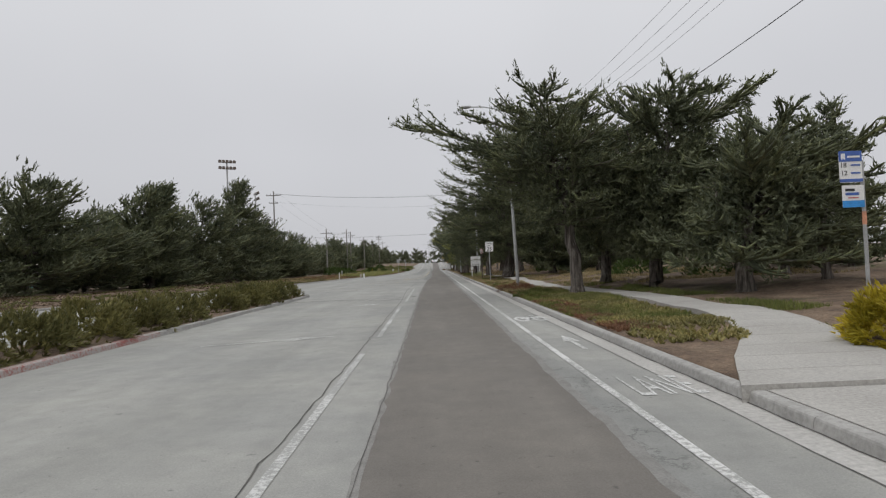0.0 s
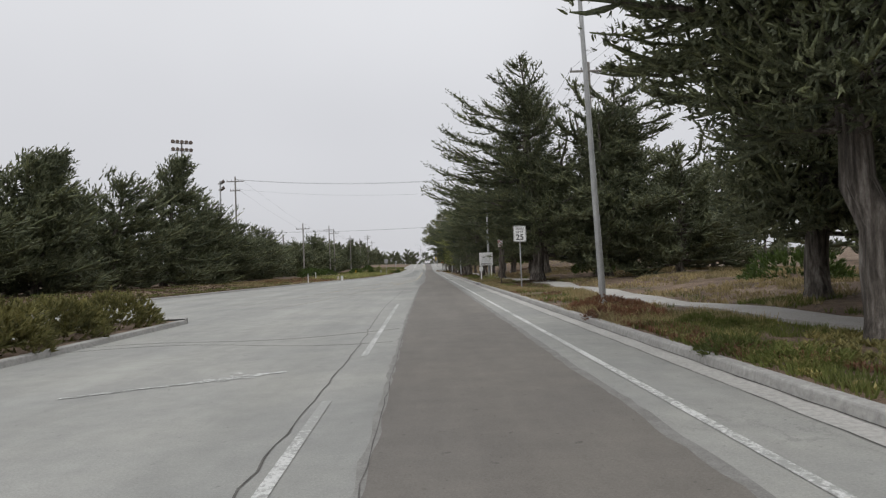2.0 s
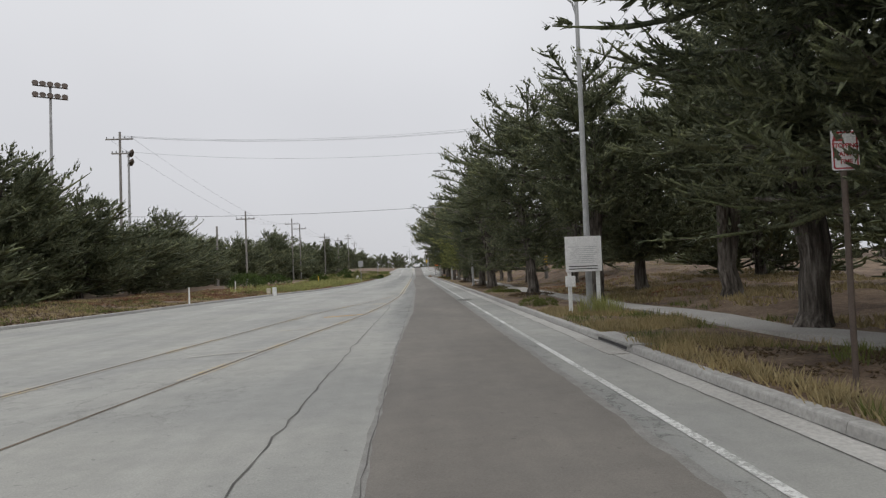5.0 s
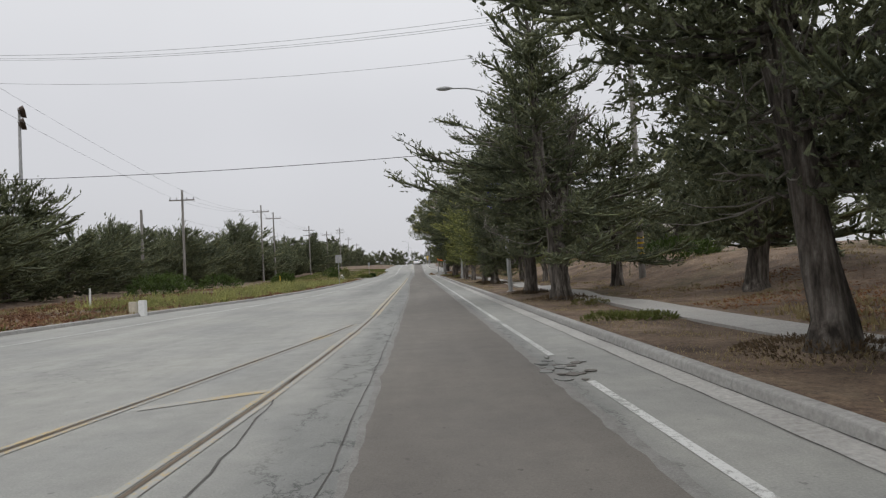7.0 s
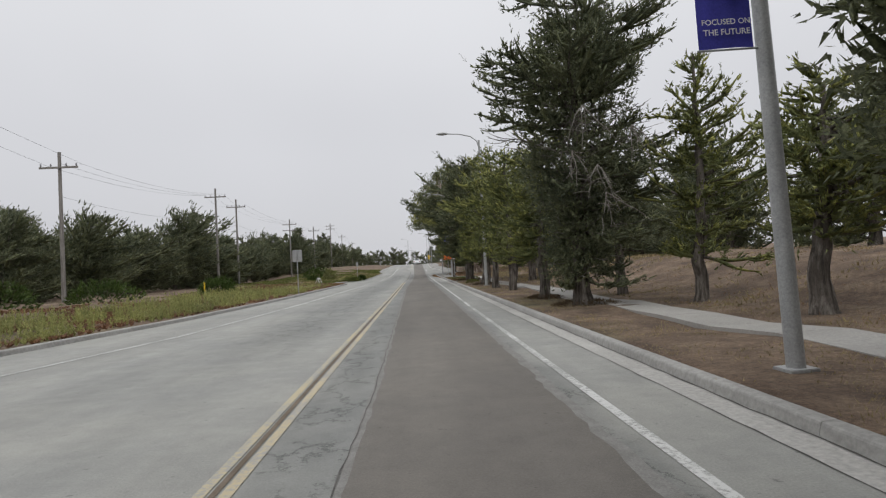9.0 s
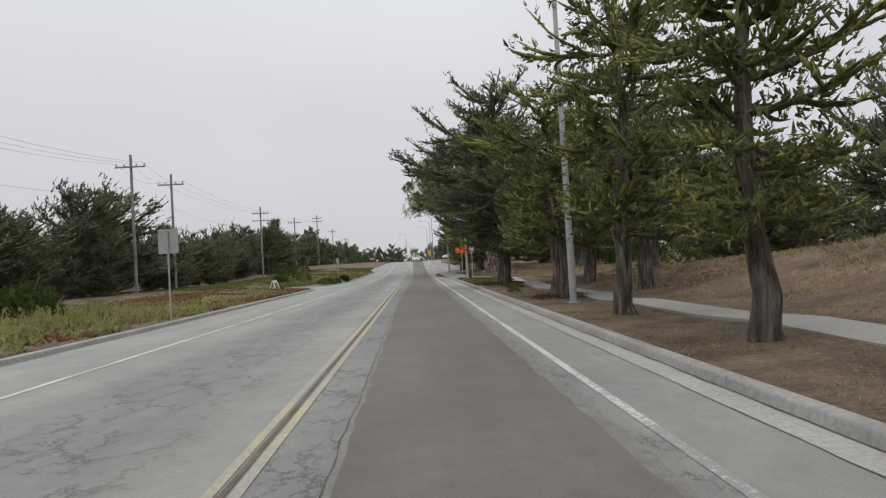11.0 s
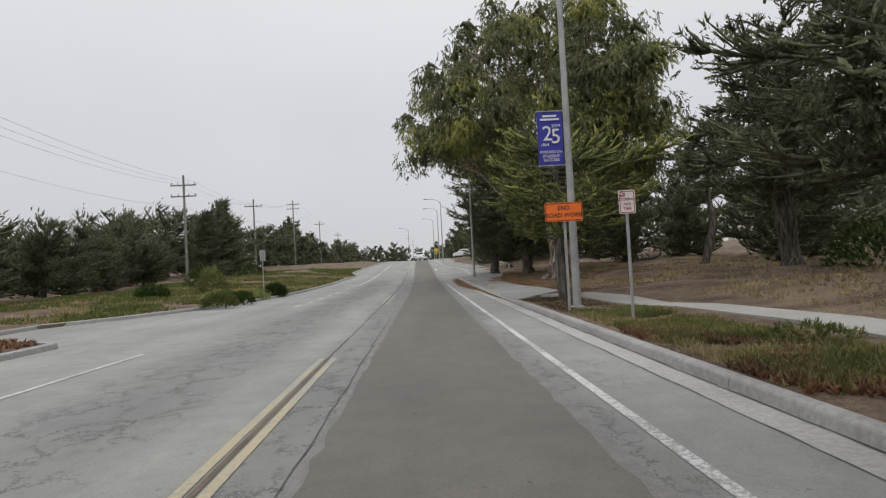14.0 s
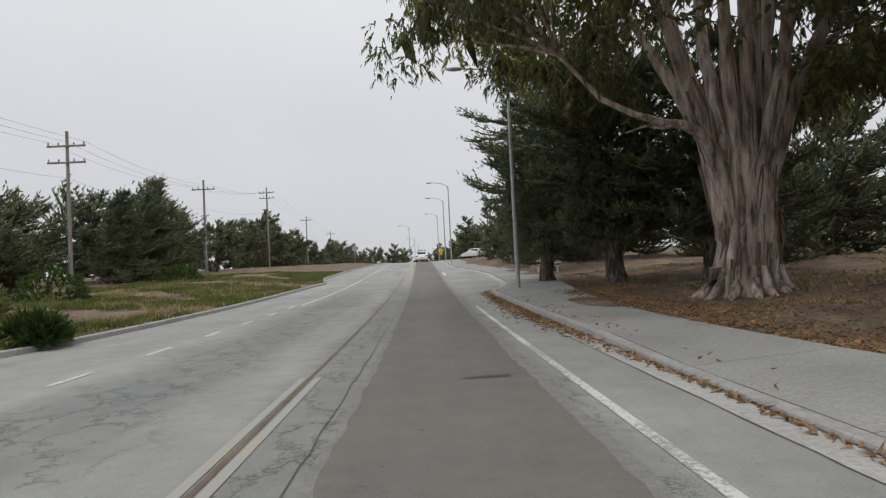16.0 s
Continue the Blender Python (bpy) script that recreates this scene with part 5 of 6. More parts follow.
grow(1, -25.5, 213, 9.6, 20.0)
grow(0, -27, 193, 6.4, 75.0)
# second rank behind the windbreak and trees behind the footpath
BEHIND = [(-42, 52, 8, 2), (-40, 66, 8, 0), (-36, 84, 8, 4), (-33, 98, 7, 2), (-34, 112, 7, 3), (-36, 126, 7, 0), (-36, 141, 7, 2), (-36, 156, 7.5, 4), (-37, 172, 7, 0), (-48, 42, 9, 0)]
BEHIND += [(21, 38, 7, 2), (19, 58, 7, 0), (23, 47, 6, 3), (18, 66, 7.5, 4), (27, 12, 6.5, 2), (24, 27, 6, 0), (17, 77, 7, 2), (19, 100, 6, 3), (20, 112, 6.5, 2), (18.5, 121, 7, 0)]
BEHIND += [(33, 186, 10, 4), (38, 176, 9, 2), (36, 164, 9, 0), (43, 171, 10, 4), (26.5, 197, 8, 2), (24, 190, 9, 0), (41, 190, 10, 2), (48, 183, 10, 0), (52, 196, 10, 0), (32, 208, 8, 2), (14.5, 203, 8, 0), (18, 209, 8, 2), (12.5, 212, 8, 4), (22, 203, 8, 0)]
BEHIND += [(20, 130, 7, 4), (24, 148, 7, 2), (27, 160, 7.5, 0), (22, 172, 7, 3), (27, 180, 8, 2), (18, 186, 8, 0), (30, 168, 7, 4), (34, 152, 7, 0), (33, 135, 7, 2), (20, 88, 7, 1)]
for k in range(17):
    BEHIND.append((-32.0 - 1.2 * (k % 3), 46 + 9.4 * k, 5.4 + 1.6 * ((k * 7) % 5) / 4, k % 4))
for x, y, h, k in BEHIND:
    grow(k, x, y, h, float(rng_row.uniform(0, 360)))
for y in range(22, 150, 9):
    grow(int(rng_row.integers(0, 4)), 29 + rng_row.uniform(-3, 5), y, rng_row.uniform(5, 7.5), float(rng_row.uniform(0, 360)))
for y in range(214, 420, 13):
    grow(int(rng_row.integers(0, 4)), 9.5 + float(bend(y)) + rng_row.uniform(-1.5, 5), y, rng_row.uniform(6, 9), float(rng_row.uniform(0, 360)))
FAR = [(-14, 470, 14, 0), (-9, 530, 14, 2), (-24, 480, 13, 3), (-40, 500, 15, 3), (-52, 540, 21, 3), (-60, 520, 13, 2), (-75, 540, 14, 0), (12, 540, 16, 1), (20, 500, 15, 2), (0, 680, 17, 2), (-16, 690, 15, 0), (-30, 680, 16, 2), (14, 690, 17, 0), (-46, 690, 15, 2)]
for x, y, h, k in FAR:
    grow(k, x, y, h, float(rng_row.uniform(0, 360)), 0.2)


# ---- street furniture ----
def street_lamp(m, label, banner=None, z_arm=9.0):
    lamp = thing("street_lamp", m, label, "street lamp", "street lamps")
    part("pole", tube_mesh("pole", M["steel"], [(0, 0, -0.1), (0, 0, 3), (0, 0, 6), (0, 0, z_arm)], np.array([0.095, 0.085, 0.07, 0.055]), 14), lamp)
    part("base_plate", box_mesh("base_plate", M["steel"], 0, 0, 0.01, 0.32, 0.32, 0.04, bevel=0.008), lamp)
    arm = [(0, 0, z_arm - 0.5), (-0.12, 0, z_arm - 0.05), (-0.5, 0, z_arm + 0.25), (-1.2, 0, z_arm + 0.42), (-1.9, 0, z_arm + 0.46)]
    part("arm", tube_mesh("arm", M["steel"], arm, 0.032, 8), lamp)
    bm = bmesh.new()
    bmesh.ops.create_uvsphere(bm, u_segments=12, v_segments=8, radius=1)
    bmesh.ops.transform(bm, matrix=Matrix.Translation((-2.2, 0, z_arm + 0.47)) @ Matrix.Diagonal((0.36, 0.15, 0.09, 1)), verts=bm.verts)
    part("lamp_head", bm_mesh("lamp_head", bm, M["steel"], True), lamp, "grey cobra-head luminaire")
    if banner:
        z0, w, h = banner["z"], 0.6, 1.27
        ban = part("banner", None, lamp, "royal blue fabric banner with white lettering", Matrix.Translation((-0.12 - w / 2, -0.02, z0)))
        bm = bmesh.new()
        bmesh.ops.create_grid(bm, x_segments=8, y_segments=14, size=0.5)
        for v in bm.verts:
            x, z = v.co.x * w, v.co.y * h
            v.co = (x, 0.012 * math.sin(x * 9 + z * 3), z)
        part("cloth", bm_mesh("cloth", bm, M["banner"], True), ban)
        for z in (h / 2 + 0.015, -h / 2 - 0.015):
            part("banner_rod", tube_mesh("banner_rod", M["steel"], [(-w / 2 - 0.02, 0, z), (0, 0, z), (w / 2 + 0.12, 0, z)], 0.012, 6), ban)
        for text, size, x, z in banner["text"]:
            lettering("letters", text, size, M["white"], ban, x, z, -0.03, bold=0.001)
        for x, z, bw, bh in banner.get("bars", ()):
            part("printed_bar", box_mesh("printed_bar", M["white"], x, -0.03, z, bw, 0.002, bh), ban)
    return lamp


LAMP = "grey steel street lamp with a curved arm over the road"
anniversary = {"z": 4.04, "text": [("2", 0.5, -0.07, 0.1), ("5", 0.5, 0.13, 0.03), ("2019", 0.1, 0.14, 0.29), ("1994", 0.1, -0.14, -0.16), ("FOCUSED ON", 0.085, 0, -0.33), ("STUDENT", 0.095, 0, -0.43), ("SUCCESS", 0.095, 0, -0.52)], "bars": [(0, 0.53, 0.34, 0.045), (0, 0.45, 0.46, 0.045)]}
future = {"z": 4.1, "text": [("2", 0.5, -0.07, 0.1), ("5", 0.5, 0.13, 0.03), ("FOCUSED ON", 0.085, 0, -0.36), ("THE FUTURE", 0.09, 0, -0.47)], "bars": [(0, 0.53, 0.34, 0.045), (0, 0.45, 0.46, 0.045)]}
for y, x, b, z in ((35.65, 4.75, None, 9.8), (64.9, 4.75, None, 9.0), (93.8, 4.3, future, 8.6), (123.03, 4.5, None, 8.8), (151.5, 4.17, anniversary, 8.7), (181.6, 4.5, None, 8.8), (226, 4.0, None, 9), (243, 4.0, None, 8.7), (278, 4.05, None, 9.4)):
    lean = -1.8 if y in (35.65, 93.8) else 0.0
    street_lamp(pose(x, y, ground_at(x, y), 0, lean, 0), ("grey steel street lamp with a blue banner" if b else LAMP), b, z)
for y, x in ((300, -2.3), (345, -1.6), (390, -0.6)):
    street_lamp(Matrix.Translation((x, y, ground_at(x, y))), LAMP, None, 9.0)


def post(parent, h, r=0.03, mat="steel", x=0.0, lean=0.0):
    return part("post", tube_mesh("post", M[mat], [(x, 0.02, -0.15), (x, 0.02, h / 2), (x + lean, 0.02, h)], r, 8), parent)


def framed_plate(parent, w, h, z, face, edge=None, r=0.03, name="sign_plate", x=0.0):
    pl = part(name, rounded_panel("plate", M[face], w, h, r), parent, "", Matrix.Translation((x, -0.02, z)))
    if edge:
        part("border", rounded_panel("border", M[edge], w - 0.03, h - 0.03, r * 0.9, 0.002, -0.003, 0.014), pl)
    return pl


def speed_sign():
    s = thing("speed_limit_sign", at(4.28, 46.66), "white speed limit sign on a steel post in dry grass", "road sign")
    post(s, 3.04)
    p = framed_plate(s, 0.6, 0.74, 2.65, "white", "black", 0.04)
    lettering("word", "SPEED", 0.145, M["black"], p, 0, 0.23)
    lettering("word", "LIMIT", 0.145, M["black"], p, 0, 0.08, space=1.08)
    lettering("number", "25", 0.37, M["black"], p, 0, -0.17, bold=0.004, space=1.05)
    for z in (0.32, -0.32):
        part("bolt", box_mesh("bolt", M["steel"], 0, -0.006, z, 0.018, 0.008, 0.018, bevel=0.003), p)


speed_sign()


def no_stopping(m, w, h, z, label, mat="steel"):
    s = thing("no_stopping_sign", m, label, "road sign")
    post(s, z + h / 2, 0.03, mat)
    p = framed_plate(s, w, h, z, "white", "red", 0.025)
    part("red_panel", box_mesh("red_panel", M["red"], -w * 0.27, -0.004, h * 0.34, w * 0.34, 0.003, h * 0.22), p)
    lettering("word", "NO", h * 0.2, M["white"], p, -w * 0.27, h * 0.34, -0.008, bold=0.002)
    lettering("word", "STOPPING", h * 0.165, M["red"], p, 0, h * 0.11, bold=0.001, space=0.86)
    lettering("word", "ANY", h * 0.165, M["red"], p, 0, -h * 0.1, bold=0.001)
    lettering("word", "TIME", h * 0.165, M["red"], p, 0, -h * 0.29, bold=0.001)


no_stopping(at(4.32, 54.2), 0.3, 0.42, 2.5, "small white no stopping sign on a rusty brown post", "dark_steel")
no_stopping(at(4.24, 148.0), 0.3, 0.42, 2.16, "white and red no stopping sign on a grey post")


def road_work_sign():
    s = thing("road_work_sign", at(3.72, 150.5), "orange end of road work sign on a square post", "road sign")
    part("post", box_mesh("post", M["steel"], 0.02, 0.04, 1.05, 0.05, 0.05, 2.7, bevel=0.005), s)
    p = framed_plate(s, 0.84, 0.42, 2.24, "orange", "black", 0.035)
    lettering("word", "END", 0.135, M["black"], p, 0, 0.085, bold=0.0005)
    lettering("word", "ROAD WORK", 0.135, M["black"], p, 0, -0.075, bold=0.0005)


road_work_sign()


def notice_board():
    s = thing("notice_board", at(4.5, 64.5), "white notice board on two white posts beside the kerb", "notice board")
    for x in (-0.4, 0.4):
        part("post", box_mesh("post", M["white"], x, 0.03, 1.0, 0.09, 0.09, 2.3, bevel=0.006), s)
    p = part("board", box_mesh("board", M["white"], 0, 0, 0, 1.02, 0.04, 0.98, bevel=0.008), s, "white board with grey printed lines", Matrix.Translation((0, -0.03, 1.7)))
    for k in range(9):
        part("printed_line", box_mesh("printed_line", M["grey_print"], -0.02, -0.022, 0.2 - 0.055 * k, 0.8 - 0.1 * (k % 3), 0.004, 0.009), p)
    for k in range(2):
        part("printed_line", box_mesh("printed_line", M["black"], -0.02, -0.022, -0.34 - 0.07 * k, 0.8, 0.004, 0.025), p)
    part("small_plate", box_mesh("small_plate", M["white"], -0.4, -0.04, 0.95, 0.28, 0.02, 0.3, bevel=0.004), s)


notice_board()


def bus_stop():
    s = thing("bus_stop_sign", at(8.3, 14.0), "blue and white bus stop sign on a grey post", "bus stop sign")
    post(s, 3.1, 0.035)
    part("reflector", tube_mesh("reflector", M["faded_orange"], [(0, 0.02, 1.88), (0, 0.02, 2.0), (0, 0.02, 2.13)], 0.038, 8), s, "faded orange band")
    a = part("route_plate", rounded_panel("plate", M["white"], 0.44, 0.6, 0.02), s, "blue and white route plate", Matrix.Translation((-0.24, -0.02, 2.98)))
    part("blue_panel", box_mesh("blue_panel", M["blue"], 0, -0.004, 0.2, 0.44, 0.004, 0.2), a)
    part("blue_panel", box_mesh("blue_panel", M["blue"], 0, -0.004, -0.26, 0.44, 0.004, 0.06), a)
    bm = bmesh.new()
    box(bm, -0.14, -0.008, 0.205, 0.08, 0.003, 0.1, 0.01)
    box(bm, -0.165, -0.008, 0.145, 0.02, 0.003, 0.02)
    box(bm, -0.115, -0.008, 0.145, 0.02, 0.003, 0.02)
    part("bus_symbol", bm_mesh("bus_symbol", bm, M["white"]), a)
    part("printed_bar", box_mesh("printed_bar", M["white"], 0.06, -0.008, 0.19, 0.24, 0.003, 0.035), a)
    lettering("route_number", "18", 0.13, M["black"], a, -0.14, 0.03, bold=0.001)
    lettering("route_number", "12", 0.13, M["black"], a, -0.13, -0.12, bold=0.001)
    for z in (0.03, -0.12):
        part("printed_bar", box_mesh("printed_bar", M["blue"], 0.09, -0.006, z, 0.18, 0.004, 0.03), a)
    b = part("service_plate", rounded_panel("plate", M["white"], 0.42, 0.42, 0.02), s, "white plate with a light blue foot", Matrix.Translation((-0.22, -0.02, 2.42)))
    part("blue_foot", box_mesh("blue_foot", M["sky_blue"], 0, -0.004, -0.145, 0.42, 0.004, 0.13), b)
    for x, z, w, h, c in ((-0.06, 0.12, 0.18, 0.05, "black"), (-0.02, 0.045, 0.26, 0.05, "blue"), (0, -0.03, 0.2, 0.018, "red")):
        part("printed_bar", box_mesh("printed_bar", M[c], x, -0.006, z, w, 0.004, h), b)


bus_stop()


def sign_back(m, w, h, z, label):
    s = thing("road_sign", m, label, "road sign")
    post(s, z + h / 2 - 0.05, 0.03)
    part("sign_plate", rounded_panel("plate", M["steel"], w, h, 0.035), s, "bare grey metal back of the sign", Matrix.Translation((0, 0.06, z)))


sign_back(at(-7.25, 125.8), 0.61, 0.76, 2.5, "road sign seen from its bare metal back")
sign_back(at(-7.75, 168.9), 0.3, 0.6, 2.2, "narrow road sign seen from its metal back")
sign_back(at(-8.6, 238), 0.6, 0.6, 2.3, "road sign far along the verge")


def warning_sign(x, y):
    s = thing("warning_sign", at(x, y), "yellow diamond warning sign on a post", "road sign")
    post(s, 2.9)
    part("sign_plate", rounded_panel("plate", M["yellow"], 0.9, 0.9, 0.05), s, "", pose(0, -0.02, 2.5, 0, 45, 0))
    part("sub_plate", rounded_panel("plate", M["yellow"], 0.6, 0.4, 0.03), s, "", Matrix.Translation((0, -0.02, 1.75)))


warning_sign(4.7, 285)
sign_back(at(8.0, 196.0), 0.5, 0.5, 1.6, "white sign beside the paved bus bay")


# ---- utility poles and wires ----
def utility_pole(x, y, h, arms, label, r=0.14, turn=0, bands=False):
    p = thing("utility_pole", at(x, y, turn), label, "utility pole", "utility poles")
    part("pole", tube_mesh("pole", M["wood_pole"], [(0, 0, -0.3), (0, 0, h / 2), (0, 0, h)], np.array([r, r * 0.85, r * 0.7]), 10), p)
    for z, w in arms:
        arm = part("crossarm", box_mesh("crossarm", M["wood_pole"], 0, -0.12, z, w, 0.1, 0.12, bevel=0.008), p)
        for s in (-0.46, -0.2, 0.2, 0.46):
            part("insulator", tube_mesh("insulator", M["insulator"], [(s * w, -0.12, z + 0.05), (s * w, -0.12, z + 0.16), (s * w, -0.12, z + 0.26)], np.array([0.03, 0.055, 0.03]), 6), arm)
    if bands:
        for k in range(4):
            part("band", tube_mesh("band", M["yellow"], [(0, 0, 1.05 + 0.22 * k), (0, 0, 1.1 + 0.22 * k), (0, 0, 1.13 + 0.22 * k)], r * 1.02, 10), p, "yellow reflective band")
    return p


UP = "weathered wooden utility pole with crossarms"
LP = [(-26.4, 102.5, 14.6, [(13.9, 2.4), (12.6, 1.4)]), (-22.0, 126.1, 9.6, [(8.6, 2.4)]), (-22.1, 155.7, 11.2, [(10.2, 2.4)]), (-22.3, 164.0, 10.9, [(9.9, 2.4)]), (-22.5, 196.8, 10.6, [(9.6, 2.5), (8.5, 2.5)]), (-22.2, 220.3, 10.1, [(9.1, 2.4)]), (-22.0, 245.2, 11.8, [(11.0, 2.2), (10.2, 2.2)]), (-24, 285, 11, [(10.2, 2.4)]), (-25, 325, 11, [(10.2, 2.4)])]
for x, y, h, arms in LP:
    utility_pole(x, y, h, arms, UP)
utility_pole(-25.2, 124.5, 7.6, [], "short dark wooden pole among the cypresses", 0.16)
utility_pole(10.9, 57.0, 13.9, [(13.3, 2.5), (11.6, 0.7)], UP)
utility_pole(9.85, 93.0, 12.4, [(11.8, 2.4)], "wooden utility pole with yellow bands near its foot", bands=True)
utility_pole(12.5, 12.0, 13.0, [(12.4, 2.5)], UP)


def wire(a, b, sag=0.5, r=0.008, name="power_line", label="thin black overhead cable between poles"):
    s = np.linspace(0, 1, 13)[:, None]
    p = np.array(a) * (1 - s) + np.array(b) * s
    p[:, 2:] -= sag * 4 * s * (1 - s)
    v, f = tube_arrays(p, np.full(13, r), 5)
    single(name, mesh_of(name, v, f, M["wire"], True), label, "cable", "overhead cables")


def top(x, y, z):
    return (x, y, z + ground_at(x, y))


for k in range(1, len(LP) - 1):
    (x0, y0, h0, a0), (x1, y1, h1, a1) = LP[k], LP[k + 1]
    for o in (-1.1, 0, 1.1):
        wire(top(x0 + o, y0, a0[0][0] + 0.25), top(x1 + o, y1, a1[0][0] + 0.25), 0.6)
    wire(top(x0, y0, h0 * 0.7), top(x1, y1, h1 * 0.7), 0.6)
for o in (-1.1, 1.1):
    wire(top(-26.4 + o, 102.5, 14.0), top(-22.0 + o, 126.1, 8.9), 0.3)
for o in (-1.1, 0.4, 1.1):
    wire(top(-26.4, 102.5 + 0.4 * o, 14.15), top(9.85, 93 + 0.4 * o, 12.0), 0.8)
wire(top(-26.4, 102.5, 12.8), top(9.85, 93, 10.4), 0.9)
wire(top(-26.4, 99, 6.6), top(9.85, 93, 6.15), 0.45, 0.016)
for o in (-1.15, -0.3, 0.5, 1.15):
    wire(top(12.5 + o, 12, 12.65), top(10.9 + o, 57, 13.5), 0.9)
    wire(top(10.9 + o, 57, 13.5), top(9.85 + o, 93, 12.05), 0.9)
wire(top(12.5, 12, 9.5), top(10.9, 57, 10.2), 0.8, 0.016)


def flood_tower(x, y, h, rows, turn):
    p = thing("floodlight_mast", at(x, y, turn), "tall grey floodlight mast of a sports field", "floodlight", "floodlight masts")
    part("mast", tube_mesh("mast", M["steel"], [(0, 0, -0.2), (0, 0, h / 2), (0, 0, h)], np.array([0.2, 0.16, 0.11]), 10), p)
    for k in range(rows):
        z = h - 0.3 - 1.15 * k
        part("crossarm", box_mesh("crossarm", M["steel"], 0, 0, z, 3.0, 0.12, 0.12), p)
        for s in range(5):
            m = pose(-1.25 + 0.62 * s, -0.25, z + 0.1, 70, 0, 0)
            bm = bmesh.new()
            bmesh.ops.create_cone(bm, cap_ends=True, segments=10, radius1=0.16, radius2=0.3, depth=0.4, matrix=m)
            part("floodlight", bm_mesh("floodlight", bm, M["dark_steel"]), p, "dark floodlight housing")


flood_tower(-36.3, 109, 21.4, 2, 30)
flood_tower(-36.0, 124.5, 17.6, 2, 120)


# ---- vehicles ----
def car(m, label):
    c = thing("car", m, label, "car")
    bm = bmesh.new()
    prof = [(-2.2, 0.35), (-2.25, 0.7), (-2.1, 0.98), (-1.7, 1.05), (-1.25, 1.48), (-0.2, 1.56), (0.55, 1.5), (1.15, 1.02), (2.05, 0.86), (2.22, 0.6), (2.15, 0.32)]
    rings = []
    for w in (-0.88, -0.8, 0.8, 0.88):
        s = 0.93 if abs(w) > 0.85 else 1.0
        rings.append([bm.verts.new((w * (0.82 if z > 1.2 else 1.0), yy, 0.35 + (z - 0.35) * s)) for yy, z in prof])
    for a, b in zip(rings, rings[1:]):
        for i in range(len(prof) - 1):
            bm.faces.new((a[i], a[i + 1], b[i + 1], b[i]))
    bm.faces.new(rings[0])
    bm.faces.new(rings[-1][::-1])
    bmesh.ops.holes_fill(bm, edges=bm.edges[:])
    part("body", bm_mesh("body", bm, M["car_white"]), c)
    part("rear_window", box_mesh("rear_window", M["glass"], 0, 0, 0, 1.2, 0.02, 0.44, bevel=0.005), c, "dark glass", pose(0, -1.5, 1.28, -46, 0, 0))
    for s in (-1, 1):
        part("side_window", box_mesh("side_window", M["glass"], s * 0.775, -0.3, 1.26, 0.03, 1.5, 0.3, bevel=0.005), c, "dark glass")
        part("tail_light", box_mesh("tail_light", M["tail"], s * 0.68, -2.2, 0.84, 0.26, 0.08, 0.16, bevel=0.02), c, "red lens")
        for yy in (-1.35, 1.4):
            v, f = tube_arrays([(s * 0.66, yy, 0.33), (s * 0.68, yy, 0.33), (s * 0.86, yy, 0.33), (s * 0.88, yy, 0.33)], np.array([0.02, 0.33, 0.33, 0.2]), 16)
            part("wheel", mesh_of("wheel", v, f, M["rubber"], True), c, "black tyre")
    part("bumper", box_mesh("bumper", M["car_white"], 0, -2.22, 0.52, 1.7, 0.14, 0.26, bevel=0.04), c)
    part("plate_bar", box_mesh("plate_bar", M["grey_print"], 0, -2.3, 0.62, 0.34, 0.02, 0.14), c)


car(pose(9.4, 255, ground_at(9.4, 255), 0, 0, 52), "white estate car parked beside the road")
car(Matrix.Translation((0.5 + float(bend(243)), 243, float(grade(243)))), "white hatchback on the lane ahead")


# ---- loose things on the verges ----
def bench(m):
    b = thing("bench", m, "cream painted bench beside the footpath", "bench")
    for z, yy in ((0.45, 0), (0.45, 0.16), (0.45, 0.32), (0.65, 0.42), (0.8, 0.44)):
        part("slat", box_mesh("slat", M["cream"], 0, yy, z, 1.5, 0.13 if z < 0.5 else 0.04, 0.04 if z < 0.5 else 0.11, bevel=0.006), b)
    for x in (-0.6, 0.6):
        part("leg", box_mesh("leg", M["cream"], x, 0.16, 0.2, 0.08, 0.4, 0.5, bevel=0.01), b)


bench(at(8.4, 194.0, 180))


def barricade():
    b = thing("barricade", at(-10.2, 151.6, 75, 0.02, 0.8), "white folding barricade standing in the weeds", "barricade")
    for s in (-0.35, 0.35):
        for d in (-1, 1):
            part("leg", box_mesh("leg", M["white"], 0, 0, 0, 0.09, 0.035, 1.0, bevel=0.006), b, "", pose(s, d * 0.2, 0.47, d * 22, 0, 0))
    part("rail", box_mesh("rail", M["white"], 0, 0, 0.85, 0.85, 0.06, 0.2, bevel=0.008), b)


barricade()
for x, y, h, mat, lab in ((-10.4, 91.6, 0.55, "white", "white utility marker box on the verge"), (-10.9, 91.9, 0.5, "cream", "cream utility marker box on the verge")):
    single("marker_box", box_mesh("marker_box", M[mat], 0, 0, h / 2 - 0.05, 0.26, 0.22, h + 0.1, bevel=0.02), lab, "marker box", m=at(x, y))
for x, y, mat, lab in ((-12.5, 124, "yellow", "yellow marker post among the weeds"), (-12.3, 80.5, "white", "white marker post on the verge"), (-14.2, 95, "white", "white marker post on the verge")):
    single("marker_post", tube_mesh("marker_post", M[mat], [(0, 0, -0.1), (0, 0, 0.5), (0, 0, 0.95)], 0.045, 8), lab, "marker post", m=at(x, y))


